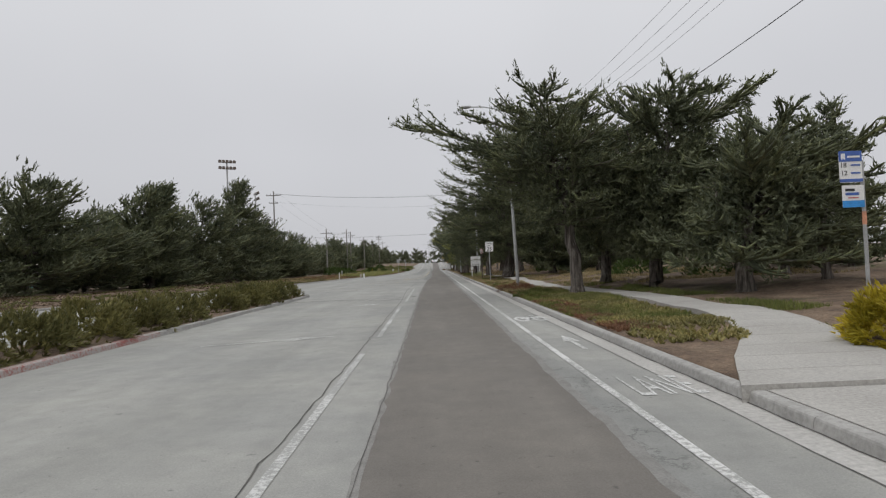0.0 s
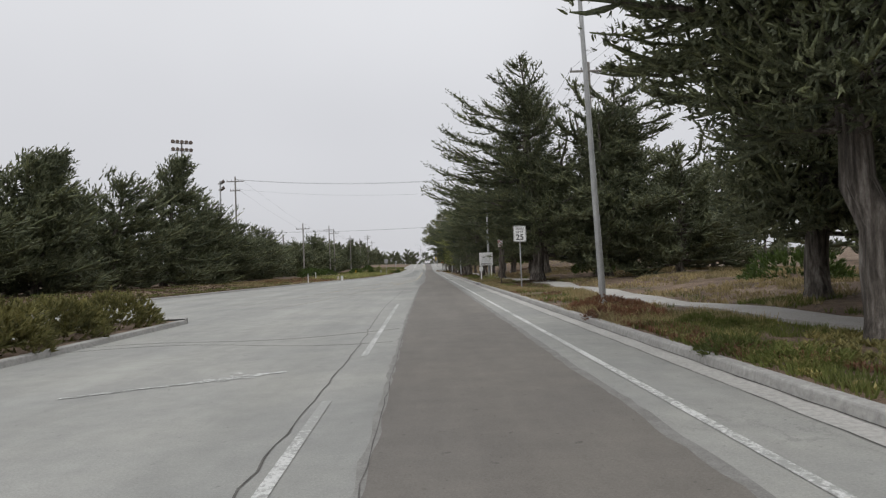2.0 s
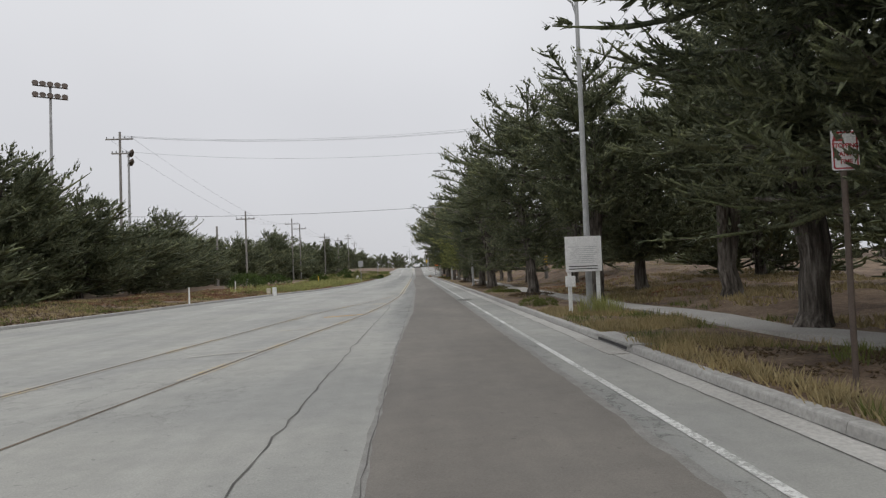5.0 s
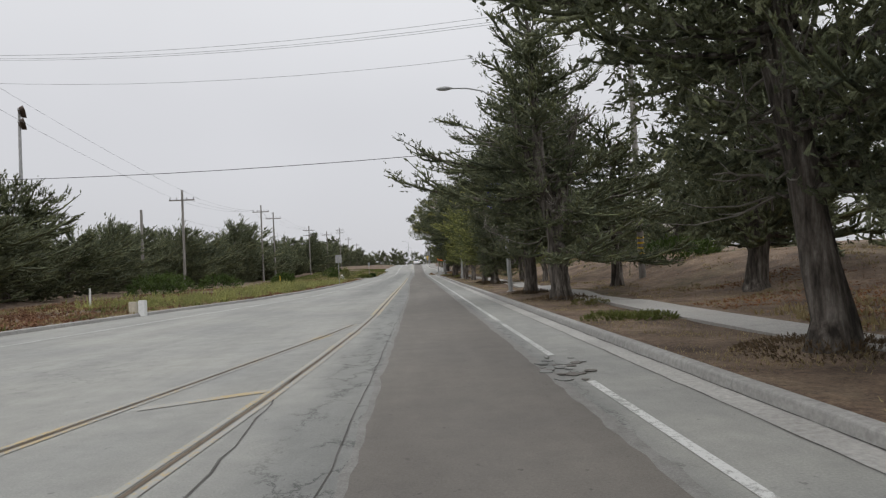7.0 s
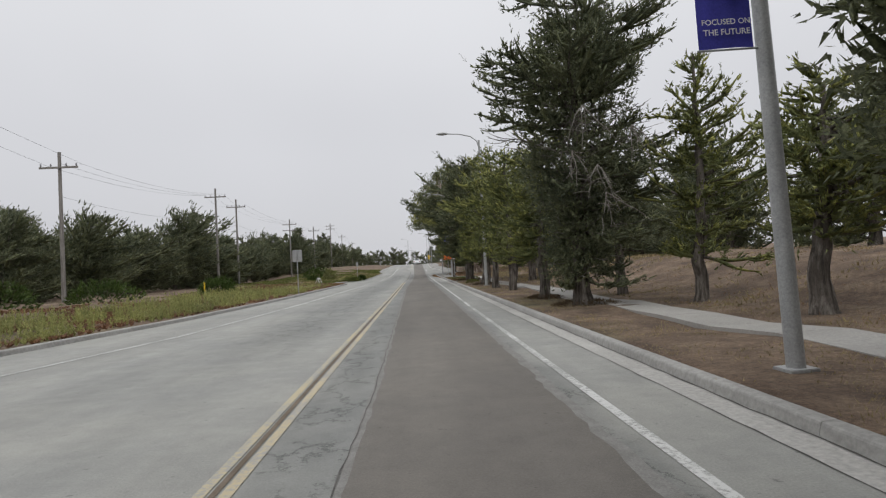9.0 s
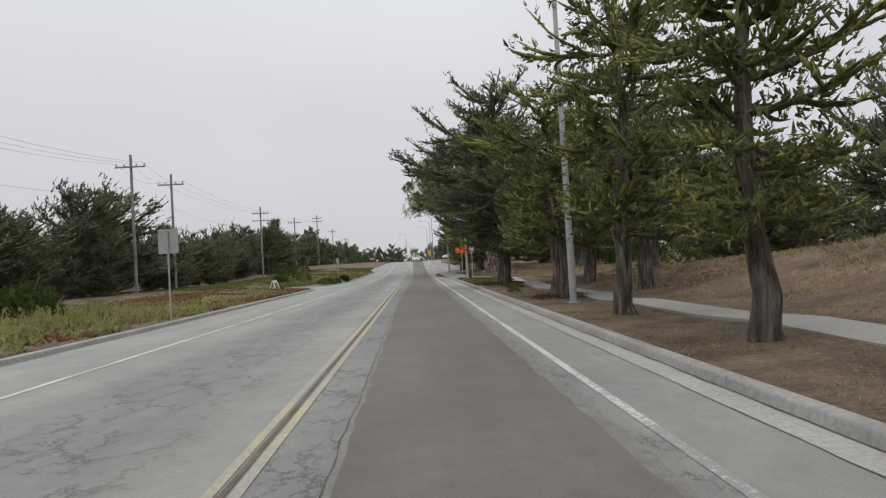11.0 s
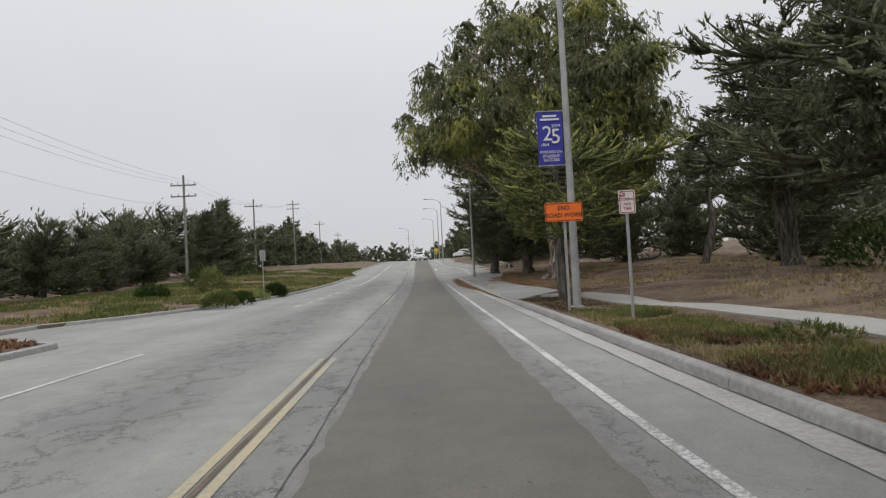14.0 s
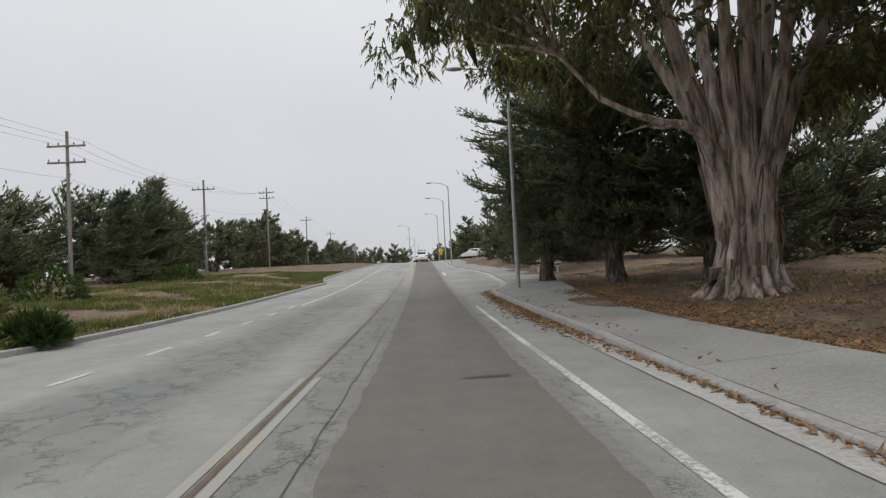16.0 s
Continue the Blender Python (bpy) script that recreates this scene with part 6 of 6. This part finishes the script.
def screen_fence():
    f = thing("screen_fence", at(-47, 62), "low teal screened fence of a sports court", "fence")
    for k in range(8):
        part("screen_panel", box_mesh("screen_panel", M["teal"], -0.9 + 2.4 * 0, 1.2 + 2.4 * k, 0.65, 0.03, 2.3, 1.3, bevel=0.005), f)
        part("post", tube_mesh("post", M["steel"], [(-0.9, 2.4 * k, -0.1), (-0.9, 2.4 * k, 0.7), (-0.9, 2.4 * k, 1.5)], 0.03, 6), f)


screen_fence()


# ---- planting: hedge in the island, shrubs, grasses, leaf litter ----
def tufts(rng, pts, n, h, spread, lean=0.5, width=0.02):
    """Blades of grass fanning out from each point."""
    P = np.repeat(pts, n, 0)
    a = rng.uniform(0, 6.283, len(P))
    P = P + np.stack([np.cos(a), np.sin(a), np.zeros_like(a)], 1) * (rng.uniform(0, spread, len(P)))[:, None]
    ln = h * rng.uniform(0.45, 1.25, len(P))
    d = np.stack([np.cos(a) * lean * rng.uniform(0.1, 1, len(P)), np.sin(a) * lean * rng.uniform(0.1, 1, len(P)), np.ones(len(P))], 1)
    d /= np.linalg.norm(d, axis=1)[:, None]
    b = rng.uniform(0, 6.283, len(P))
    s = np.stack([np.cos(b), np.sin(b), np.zeros_like(b)], 1) * (width * rng.uniform(0.6, 1.4, len(P)))[:, None]
    v = np.stack([P - s, P + s, P + d * ln[:, None]], 1).reshape(-1, 3)
    return v, np.arange(len(v)).reshape(-1, 3)


def spots(rng, count, x0, x1, y0, y1, clump=0.3, cut=-0.05, seed=0.0, edge=None):
    """Points on the ground in a stretch of the plan, gathered in uneven patches."""
    x, y = rng.uniform(x0, x1, count), rng.uniform(y0, y1, count)
    if edge == "left":
        x = left_kerb(y) - rng.uniform(x0, x1, count)
    keep = np.array([noise.noise((a * clump, b * clump, seed)) for a, b in zip(x, y)]) > cut
    x, y = x[keep], y[keep]
    ok = np.ones(len(x), bool)
    cx = np.interp(y, [9, 11, 13, 15, 19, 24, 30, 40, 50, 60, 72, 85, 97, 112, 130, 138, 146, 151, 153.5, 157, 161], [4.4, 5.2, 6.2, 6.9, 7.3, 7.2, 6.9, 6.6, 6.8, 6.8, 6.3, 5.9, 6.05, 6.0, 5.95, 6.2, 6.4, 6.3, 5.85, 4.9, 4.6])
    ok &= ~((np.abs(x - cx) < 0.75) & (y > 8) & (y < 162))
    x, y = x[ok], y[ok]
    z = 0.1 + verge(x, y) + grade(y)
    return np.stack([x, y, z], 1)


def stuff(name, v, f, mat, label, category):
    return single(name, mesh_of(name, v, f, M[mat]), label, category, kind="stuff")


def mound(rng, cx, cy, rx, ry, h, n, blade, mat, name, label, category, kind="", z=None, per=10, leafy=0.35):
    """A leafy shrub: sprays that cover a lumpy dome."""
    a = rng.uniform(0, 6.283, n)
    e = np.arcsin(rng.uniform(0.0, 1, n))
    q = rng.uniform(0.72, 1.0, n)
    lump = 1 + 0.22 * np.array([noise.noise((math.cos(t) * 1.7 + cx, math.sin(t) * 1.7 + cy, u * 1.5)) for t, u in zip(a, e)])
    P = np.stack([np.cos(a) * np.cos(e) * rx * q * lump, np.sin(a) * np.cos(e) * ry * q * lump, np.sin(e) * h * q * lump], 1)
    D = P / np.array([rx, ry, h]) + rng.normal(0, 0.35, P.shape) + np.array([0, 0, 0.35])
    D /= np.linalg.norm(D, axis=1)[:, None]
    v, f = plumes(P, D, np.full(n, blade * 1.2), per, blade, rng, 0, leafy)
    gz = ground_at(cx, cy) if z is None else z
    return single(name, mesh_of(name, v, f, M[mat]), label, category, kind=kind, m=Matrix.Translation((cx, cy, gz - 0.03)))


rng = np.random.default_rng(9)
mound(rng, 7.25, 11.6, 1.0, 0.9, 0.85, 900, 0.13, "yellow_bush", "shrub", "golden yellow shrub at the edge of the footpath", "shrub")


stuff("dry_grass", *tufts(rng, spots(rng, 2000, 3.6, 5.2, 141, 150, 0.8, -0.1, 32.0), 8, 0.12, 0.14, 0.9, 0.01), "grass_dry", "dry straw between ice plant and path", "grass")


def house(m, w, d, h, label):
    b = thing("building", m, label, "building")
    wall = part("wall", box_mesh("wall", M["stucco"], 0, 0, h / 2 - 0.5, w, d, h + 1.0), b, "pale stucco wall")
    bm = bmesh.new()
    box(bm, 0, 0, h + 0.18, w + 0.9, d + 0.9, 0.3, 0.05)
    part("roof", bm_mesh("roof", bm, M["roof"]), b, "low reddish roof")
    for fl in range(2):
        for k in range(6):
            win = part("window", box_mesh("window", M["glass"], -w / 2 + w * (k + 0.5) / 6, -d / 2 - 0.02, 1.6 + 3.2 * fl, 1.3, 0.06, 1.4), b, "dark glazed window")
            part("sill", box_mesh("sill", M["white"], -w / 2 + w * (k + 0.5) / 6, -d / 2 - 0.06, 0.86 + 3.2 * fl, 1.5, 0.14, 0.08), win)
        part("window", box_mesh("window", M["glass"], -w / 2 - 0.02, 0, 1.6 + 3.2 * fl, 0.06, 1.6, 1.4), b, "dark glazed window")


house(at(87, 272, -18, 0.3), 24, 12, 11.0, "pale two-storey building far behind the trees")

# planted island between the carriageways
def island():
    isl = thing("traffic_island", pose(0, 0, 0), "kerbed planting island with worn red kerb paint", "traffic island", kind="structure")
    part("soil", box_mesh("soil", M["ground"], -8.05, 9.1, 0.04, 2.0, 53.4, 0.16), isl, "bare earth")
    me, red = kerb_piece("kerb_stone", 3.0, M["concrete"]), kerb_piece("kerb_stone", 3.0, M["red_kerb"])
    for k in range(17):
        y = -14.9 + 3 * k
        part("kerb_stone", red if y < 17 else me, isl, "", Matrix.Translation((-6.88, y, 0)) @ Matrix.Diagonal((-1, 1, 1, 1)))
        part("kerb_stone", me, isl, "", Matrix.Translation((-9.2, y, 0)))
    nose = [(-6.9 - 1.15 + 1.15 * math.cos(a), 36.0 + 1.1 * math.sin(a)) for a in np.linspace(0, math.pi, 9)]
    bm = bmesh.new()
    lo = [bm.verts.new((x, y, -0.05)) for x, y in nose]
    hi = [bm.verts.new((x, y, 0.15)) for x, y in nose]
    for k in range(8):
        bm.faces.new((lo[k], lo[k + 1], hi[k + 1], hi[k]))
    bm.faces.new(hi)
    part("kerb_nose", bm_mesh("kerb_nose", bm, M["concrete"]), isl, "rounded concrete end")


island()
for k in range(24):
    y = -14 + 2.2 * k
    if 22.6 < y < 24.0 or y > 36.2:
        continue
    hh = 0.86 + 0.2 * noise.noise((0, y * 0.4, 2))
    mound(rng, -8.0 + rng.uniform(-0.1, 0.1), y, 1.0, 1.35, hh, 640, 0.14, "hedge", "hedge_shrub", "rough clipped green hedge shrub on the island", "shrub", z=0.1, per=9)

# right verge
v, f = plumes(*(lambda p: (p, np.tile([[0, 0, 1.0]], (len(p), 1)), np.full(len(p), 0.05)))(spots(rng, 5200, 3.6, 7.5, 12.5, 30, 0.5, -0.25, 1.0)), 8, 0.1, rng, 0, 0.4, 1.4)
stuff("ice_plant", v, f, "iceplant", "low mat of yellow-green ice plant", "ground cover")
v, f = plumes(*(lambda p: (p, np.tile([[0, 0, 1.0]], (len(p), 1)), np.full(len(p), 0.05)))(spots(rng, 2600, 3.55, 4.4, 14, 31, 0.7, -0.1, 3.0)), 8, 0.09, rng, 0, 0.4, 1.4)
stuff("ice_plant", v, f, "iceplant_red", "reddish ice plant along the kerb", "ground cover")
stuff("grass", *tufts(rng, spots(rng, 6500, 3.5, 9.0, 16, 34, 0.5, -0.1, 5.0), 9, 0.13, 0.12, 0.6, 0.011), "grass_green", "short green grass on the verge", "grass")
stuff("dry_grass", *tufts(rng, (lambda p: p[(p[:, 1] < 48) | (p[:, 1] > 57) | (p[:, 0] < 4.0)])(spots(rng, 8000, 3.46, 6.2, 30, 66, 0.6, -0.1, 6.0)), 8, 0.18, 0.14, 0.9, 0.011), "grass_dry", "dry straw-coloured grass on the verge", "grass")
stuff("grass", *tufts(rng, spots(rng, 2200, 3.5, 8.0, 36, 66, 0.6, 0.1, 7.0), 9, 0.17, 0.14, 0.8, 0.011), "grass_green", "patches of green weeds on the verge", "grass")
v, f = plumes(*(lambda p: (p, np.tile([[0, 0, 1.0]], (len(p), 1)), np.full(len(p), 0.05)))(spots(rng, 2600, 3.5, 6.0, 36, 52, 0.8, 0.1, 8.0)), 8, 0.06, rng, 0, 0.4, 1.4)
stuff("ice_plant", v, f, "iceplant_red", "reddish ground cover among dry grass", "ground cover")
stuff("dry_grass", *tufts(rng, spots(rng, 7000, 7.0, 20, 30, 80, 0.25, -0.1, 9.0), 8, 0.16, 0.2, 0.8, 0.03), "grass_dry", "dry grass behind the footpath", "grass")
stuff("dry_grass", *tufts(rng, spots(rng, 13000, 3.5, 9.5, 66, 154.5, 0.7, -0.1, 10.0), 6, 0.06, 0.2, 1.4, 0.007), "grass_dry", "thin dry grass on brown earth", "grass")
stuff("dry_grass", *tufts(rng, spots(rng, 9000, 8.0, 30, 120, 190, 0.2, -0.15, 11.0), 7, 0.12, 0.2, 1.0, 0.03), "grass_dry", "dry straw-coloured grass under the trees", "grass")
stuff("grass", *tufts(rng, spots(rng, 2600, 3.7, 5.1, 142, 150.5, 0.8, -0.05, 12.0), 9, 0.13, 0.14, 0.8, 0.012), "grass_green", "dark green weeds along the kerb", "grass")
v, f = plumes(*(lambda p: (p, np.tile([[0, 0, 1.0]], (len(p), 1)), np.full(len(p), 0.06)))(spots(rng, 2400, 3.7, 5.3, 141, 149.5, 0.8, -0.1, 13.0)), 8, 0.1, rng, 0, 0.4, 1.4)
stuff("ice_plant", v, f, "iceplant", "green and brown mat of ice plant", "ground cover")
v, f = plumes(*(lambda p: (p, np.tile([[0, 0, 1.0]], (len(p), 1)), np.full(len(p), 0.06)))(spots(rng, 1800, 3.5, 4.6, 139, 147, 0.9, 0.0, 14.0)), 8, 0.1, rng, 0, 0.4, 1.4)
stuff("ice_plant", v, f, "iceplant_red", "dark red ground cover by the kerb", "ground cover")
stuff("dry_grass", *tufts(rng, spots(rng, 3400, 7.0, 19, 66, 135, 0.35, 0.05, 25.0), 7, 0.11, 0.22, 1.0, 0.016), "grass_dry", "thin dry grass on the bank behind the footpath", "grass")
p = spots(rng, 7000, 7.0, 18, 66, 135, 0.5, -0.2, 26.0)
v, f = plumes(p, np.tile([[0, 0, 1.0]], (len(p), 1)), np.full(len(p), 0.06), 7, 0.05, rng, 0, 0.2, 2.2)
stuff("needle_litter", v, f, "litter", "brown needle litter on the bank", "litter")
p = spots(rng, 5200, 6.9, 11.5, 68, 86, 0.35, -0.05, 33.0)
v, f = plumes(p, np.tile([[0, 0, 1.0]], (len(p), 1)), np.full(len(p), 0.02), 6, 0.06, rng, 0, 0.3, 1.8)
stuff("needle_litter", v, f, "rust", "rust-coloured needles on the earth behind the path", "litter")
for y0, y1, cnt, s_ in ((149.5, 156, 2600, 34.0), (48, 58, 2600, 35.0)):
    p = spots(rng, cnt, 3.55, 5.6 if y0 > 100 else 6.2, y0, y1, 0.8, -0.3, s_)
    v, f = plumes(p, np.tile([[0, 0, 1.0]], (len(p), 1)), np.full(len(p), 0.015), 6, 0.06, rng, 0, 0.35, 2.0)
    stuff("needle_litter", v, f, "mulch", "dark brown needles and earth near the kerb", "litter")
# litter heaps round trunks
for cx, cy, r in ((5.15, 75.2, 1.1), (4.9, 87.3, 1.2), (4.8, 91.6, 0.9), (5.1, 104.3, 1.0), (4.8, 125.8, 1.0), (4.85, 137.4, 1.1), (6.6, 54.8, 1.3), (4.85, 108.9, 0.7)):
    mound(rng, cx, cy, r, r * 0.95, 0.16, 900, 0.045, "mulch", "litter_heap", "heap of dark needle litter round a trunk", "litter", "stuff", per=7, leafy=0.3)
# fallen leaves under the gum tree
def leaf_fall(p, lift, label):
    p = p.copy()
    p[:, 2] += lift
    d = rng.normal(0, 1, p.shape)
    d[:, 2] *= 0.08
    d /= np.linalg.norm(d, axis=1)[:, None]
    v, f = plumes(p, d, np.full(len(p), 0.02), 2, 0.085, rng, 0, 0.3, 0.5)
    stuff("fallen_leaves", v, f, "litter", label, "leaf litter")


leaf_fall(spots(rng, 9000, 5.0, 13, 158, 184, 0.9, -0.3, 15.0), 0.03, "brown fallen gum leaves on the ground")
# a drift along the edge of the paving
yy = rng.uniform(158, 183, 11000)
xx = np.interp(yy, [158, 161, 164, 168, 175, 187], [5.45, 5.45, 5.15, 5.05, 5.65, 7.4]) + np.abs(rng.normal(0, 0.75, len(yy))) - 0.06
leaf_fall(np.stack([xx, yy, [ground_at(a, b) + 0.02 for a, b in zip(xx, yy)]], 1), 0.02, "drift of brown gum leaves along the paving")
# a line of leaves in the gutter and at the foot of the kerb
yy = rng.uniform(158, 184, 6500)
wide = np.interp(yy, [158, 164, 168, 174, 181, 184], [0.02, 0.06, 0.22, 0.28, 0.16, 0.05])
xx = right_kerb(yy) - 0.03 - np.abs(rng.normal(0, 1, len(yy))) * wide
keep = rng.uniform(0, 1, len(yy)) < np.interp(yy, [158, 166, 170, 180, 184], [0.12, 0.35, 1, 0.8, 0.2])
leaf_fall(np.stack([xx, yy, grade(yy)], 1)[keep], 0.012, "brown gum leaves gathered in the gutter")
yy = 160 + 16 * rng.uniform(0, 1, 80) ** 0.7
xx = right_kerb(yy) + 0.2 + np.abs(rng.normal(0, 0.3, len(yy)))
leaf_fall(np.stack([xx, yy, grade(yy) + 0.135 - kerb_drop(yy) * 0.75], 1), 0.012, "scattered gum leaves on the paving")
# left verge
stuff("dry_grass", *tufts(rng, spots(rng, 2600, 0.3, 9, 72, 100, 0.4, -0.1, 16.0, "left"), 7, 0.14, 0.2, 0.7, 0.02), "grass_dry", "dry grass under the windbreak", "grass")
p = spots(rng, 9000, 0.2, 12, 24, 84, 0.4, -0.35, 36.0, "left")
v, f = plumes(p, np.tile([[0, 0, 1.0]], (len(p), 1)), np.full(len(p), 0.02), 6, 0.13, rng, 0, 0.4, 2.2)
stuff("needle_litter", v, f, "mulch", "dark needle litter under the windbreak", "litter")
stuff("grass", *tufts(rng, spots(rng, 3400, 0.3, 9, 20, 100, 0.4, 0.06, 17.0, "left"), 7, 0.16, 0.2, 0.7, 0.03), "grass_green", "green grass under the windbreak", "grass")
for cnt, d1, y0, y1, cut, seed_, hgt in ((4200, 5.4, 94, 130, -0.08, 18.0, 0.45), (700, 4.0, 124, 147, 0.05, 19.0, 0.3)):
    p = spots(rng, cnt, 0.4, d1, y0, y1, 1.1, cut, seed_, "left")
    d = rng.normal(0, 0.14, p.shape) + np.array([0, 0, 1.0])
    v, f = plumes(p, d / np.linalg.norm(d, axis=1)[:, None], hgt * rng.uniform(0.4, 1.3, len(p)), 26, 0.1, rng, 0, 0.3, 1.1)
    stuff("weeds", v, f, "weeds", "tall yellow-green weeds with upright stalks on the verge", "weeds")
for s_, y0, y1, d0, d1, cnt in ((20.0, 80, 118, 3, 10, 3600), (31.0, 84, 128, 0.3, 6, 5200), (21.0, 126, 152, 0.3, 8, 5200)):
    p = spots(rng, cnt, d0, d1, y0, y1, 0.35, -0.1, s_, "left")
    v, f = plumes(p, np.tile([[0, 0, 1.0]], (len(p), 1)), np.full(len(p), 0.05), 8, 0.13, rng, 0, 0.4, 1.4)
    stuff("ice_plant", v, f, "iceplant_red", "rust red ice plant on the verge", "ground cover")
p = spots(rng, 3000, 0.3, 10, 126, 152, 0.35, 0.05, 22.0, "left")
v, f = plumes(p, np.tile([[0, 0, 1.0]], (len(p), 1)), np.full(len(p), 0.05), 8, 0.13, rng, 0, 0.4, 1.4)
stuff("ice_plant", v, f, "iceplant", "green ice plant on the verge", "ground cover")
stuff("grass", *tufts(rng, spots(rng, 14000, 0.3, 16, 157, 215, 0.25, -0.16, 23.0, "left"), 8, 0.17, 0.22, 0.8, 0.035), "grass_green", "rough green grass on the verge", "grass")
stuff("dry_grass", *tufts(rng, spots(rng, 3000, 0.3, 12, 157, 200, 0.35, 0.05, 24.0, "left"), 8, 0.2, 0.2, 0.8, 0.03), "grass_dry", "dry grass on the far verge", "grass")
for x, y, r, h in ((-16.5, 185, 1.6, 1.7), (-7.3, 169.5, 0.5, 0.55), (-17, 108, 1.8, 1.3), (-19, 115, 2.0, 1.5), (-17.5, 122, 2.0, 1.2), (-14, 170, 0.8, 0.6), (-13, 128, 1.2, 1.0), (-18, 203, 1.5, 1.3), (12.5, 95, 1.6, 1.0), (11.5, 60, 1.4, 1.0), (16, 143, 2.0, 1.4), (19, 155, 2.2, 1.5), (13, 40, 1.8, 1.0), (15, 33, 2.0, 1.2), (17, 158, 2.0, 1.6), (21, 163, 2.0, 1.8)):
    mound(rng, x, y, r, r, h, 420, 0.18, "shrub", "shrub", "low green shrub on the verge", "shrub", per=9)


mound(rng, -12.4, 174.6, 0.85, 0.85, 1.55, 620, 0.13, "bush", "shrub", "upright pale green bush on the grass verge", "shrub", per=9)
for x, y, r, h, mt, blade, label in ((-7.9, 167.0, 0.9, 0.5, "weeds", 0.07, "loose yellow-green weeds beside the kerb"), (-8.7, 168.2, 0.9, 0.55, "yellow_bush", 0.05, "weeds with small yellow flowers on the verge"), (-8.1, 168.8, 0.7, 0.45, "weeds", 0.07, "loose yellow-green weeds beside the kerb"), (-9.2, 166.4, 0.9, 0.5, "weeds", 0.07, "loose yellow-green weeds beside the kerb"), (-7.4, 163.8, 0.6, 0.45, "shrub", 0.09, "low dark green shrub beside the kerb"), (-8.4, 164.6, 0.9, 0.55, "grass_green", 0.09, "rank green weeds on the verge"), (-7.6, 161.6, 0.7, 0.5, "grass_green", 0.09, "rank green weeds on the verge")):
    mound(rng, x, y, r, r * 0.9, h, 520, blade, mt, "shrub", label, "shrub", per=9)


# ---- small things along the kerb ----
def clump(x, y, r, h, n, blade, mat, label, name="ground_plant"):
    mound(rng, x, y, r, r * 0.8, h, n, blade, mat, name, label, "plant", per=7, leafy=0.3)


for x, y, r, h in ((3.75, 32.0, 0.55, 0.22), (4.3, 31.4, 0.6, 0.25), (4.75, 33.4, 0.5, 0.24), (4.6, 35.3, 0.6, 0.3), (3.9, 34.2, 0.5, 0.2), (5.2, 36.0, 0.5, 0.25)):
    clump(x, y, r, h, 260, 0.07, "iceplant_red", "rust-coloured low plant in dry grass near the kerb")
for x, y, r, h in ((4.8, 30.0, 0.4, 0.2), (5.15, 29.5, 0.35, 0.16), (3.75, 26.8, 0.55, 0.2), (4.0, 25.8, 0.6, 0.2), (4.1, 80.3, 0.5, 0.14), (4.6, 80.2, 0.55, 0.13), (5.05, 80.1, 0.45, 0.14), (3.8, 68.4, 0.45, 0.3), (4.2, 68.0, 0.4, 0.26), (5.1, 144.6, 0.6, 0.22), (5.6, 142.9, 0.6, 0.2), (4.85, 135.5, 0.45, 0.14), (4.9, 134.6, 0.4, 0.12)):
    clump(x, y, r, h, 240, 0.065, "grass_green", "low dark green plant on bare earth")
for x, y, r, h in ((4.85, 84.6, 0.4, 0.16), (5.1, 84.1, 0.35, 0.18), (4.05, 130.0, 0.25, 0.16), (4.5, 133.0, 0.25, 0.1), (4.2, 138.8, 0.5, 0.12)):
    clump(x, y, r, h, 160, 0.05, "hedge", "small brownish plant on bare earth")
for x, y in ((4.45, 64.0), (4.75, 64.2), (4.95, 63.8)):
    stuff("weeds", *tufts(rng, np.array([[x, y, ground_at(x, y)]] * 6) + rng.normal(0, 0.12, (6, 3)) * np.array([1, 1, 0]), 24, 0.55, 0.12, 0.45, 0.012), "weeds", "yellow-green weeds at the foot of the notice board", "weeds")


def drain_inlet(y0, length):
    d = thing("drain_inlet", Matrix.Translation((KERB, y0, 0)), "dark storm drain opening in the kerb", "drain")
    # solid black block; its colour stands in for the shade inside the slot
    part("opening", box_mesh("opening", M["black"], 0.03, length / 2, 0.045, 0.06, length, 0.05, bevel=0.004), d, "black block painted as the shaded slot under the kerb")
    part("lid", box_mesh("lid", M["concrete"], 0.2, length / 2, 0.112, 0.42, length + 0.4, 0.05, bevel=0.01), d, "concrete slab over the drain")
    part("apron", box_mesh("apron", M["walkway"], -0.22, length / 2, 0.0, 0.36, length + 0.6, 0.02, bevel=0.004), d)


drain_inlet(58.0, 1.5)
drain_inlet(135.9, 0.9)
# broken asphalt across the bike lane line
hole = thing("pothole", Matrix.Translation((2.05, 75.7, 0.0)), "broken asphalt across the bike lane line", "pothole")
for k in range(26):
    a, q = rng.uniform(0, 6.283), rng.uniform(0.05, 0.5)
    w = rng.uniform(0.04, 0.11)
    pts = [(math.cos(t) * w * rng.uniform(0.7, 1.2), math.sin(t) * w * rng.uniform(0.7, 1.2)) for t in np.linspace(0, 6.283, 8)[:-1]]
    bm = bmesh.new()
    bm.faces.new([bm.verts.new((x, y, 0)) for x, y in pts])
    g = bmesh.ops.extrude_face_region(bm, geom=bm.faces[:])
    bmesh.ops.translate(bm, verts=[v for v in g["geom"] if isinstance(v, bmesh.types.BMVert)], vec=(0, 0, 0.006))
    part("asphalt_chunk", bm_mesh("asphalt_chunk", bm, M["patch"] if k % 3 == 0 else M["road"]), hole, "", Matrix.Translation((math.cos(a) * q * 0.8, math.sin(a) * q * 1.9, 0.004 + 0.0004 * k)))
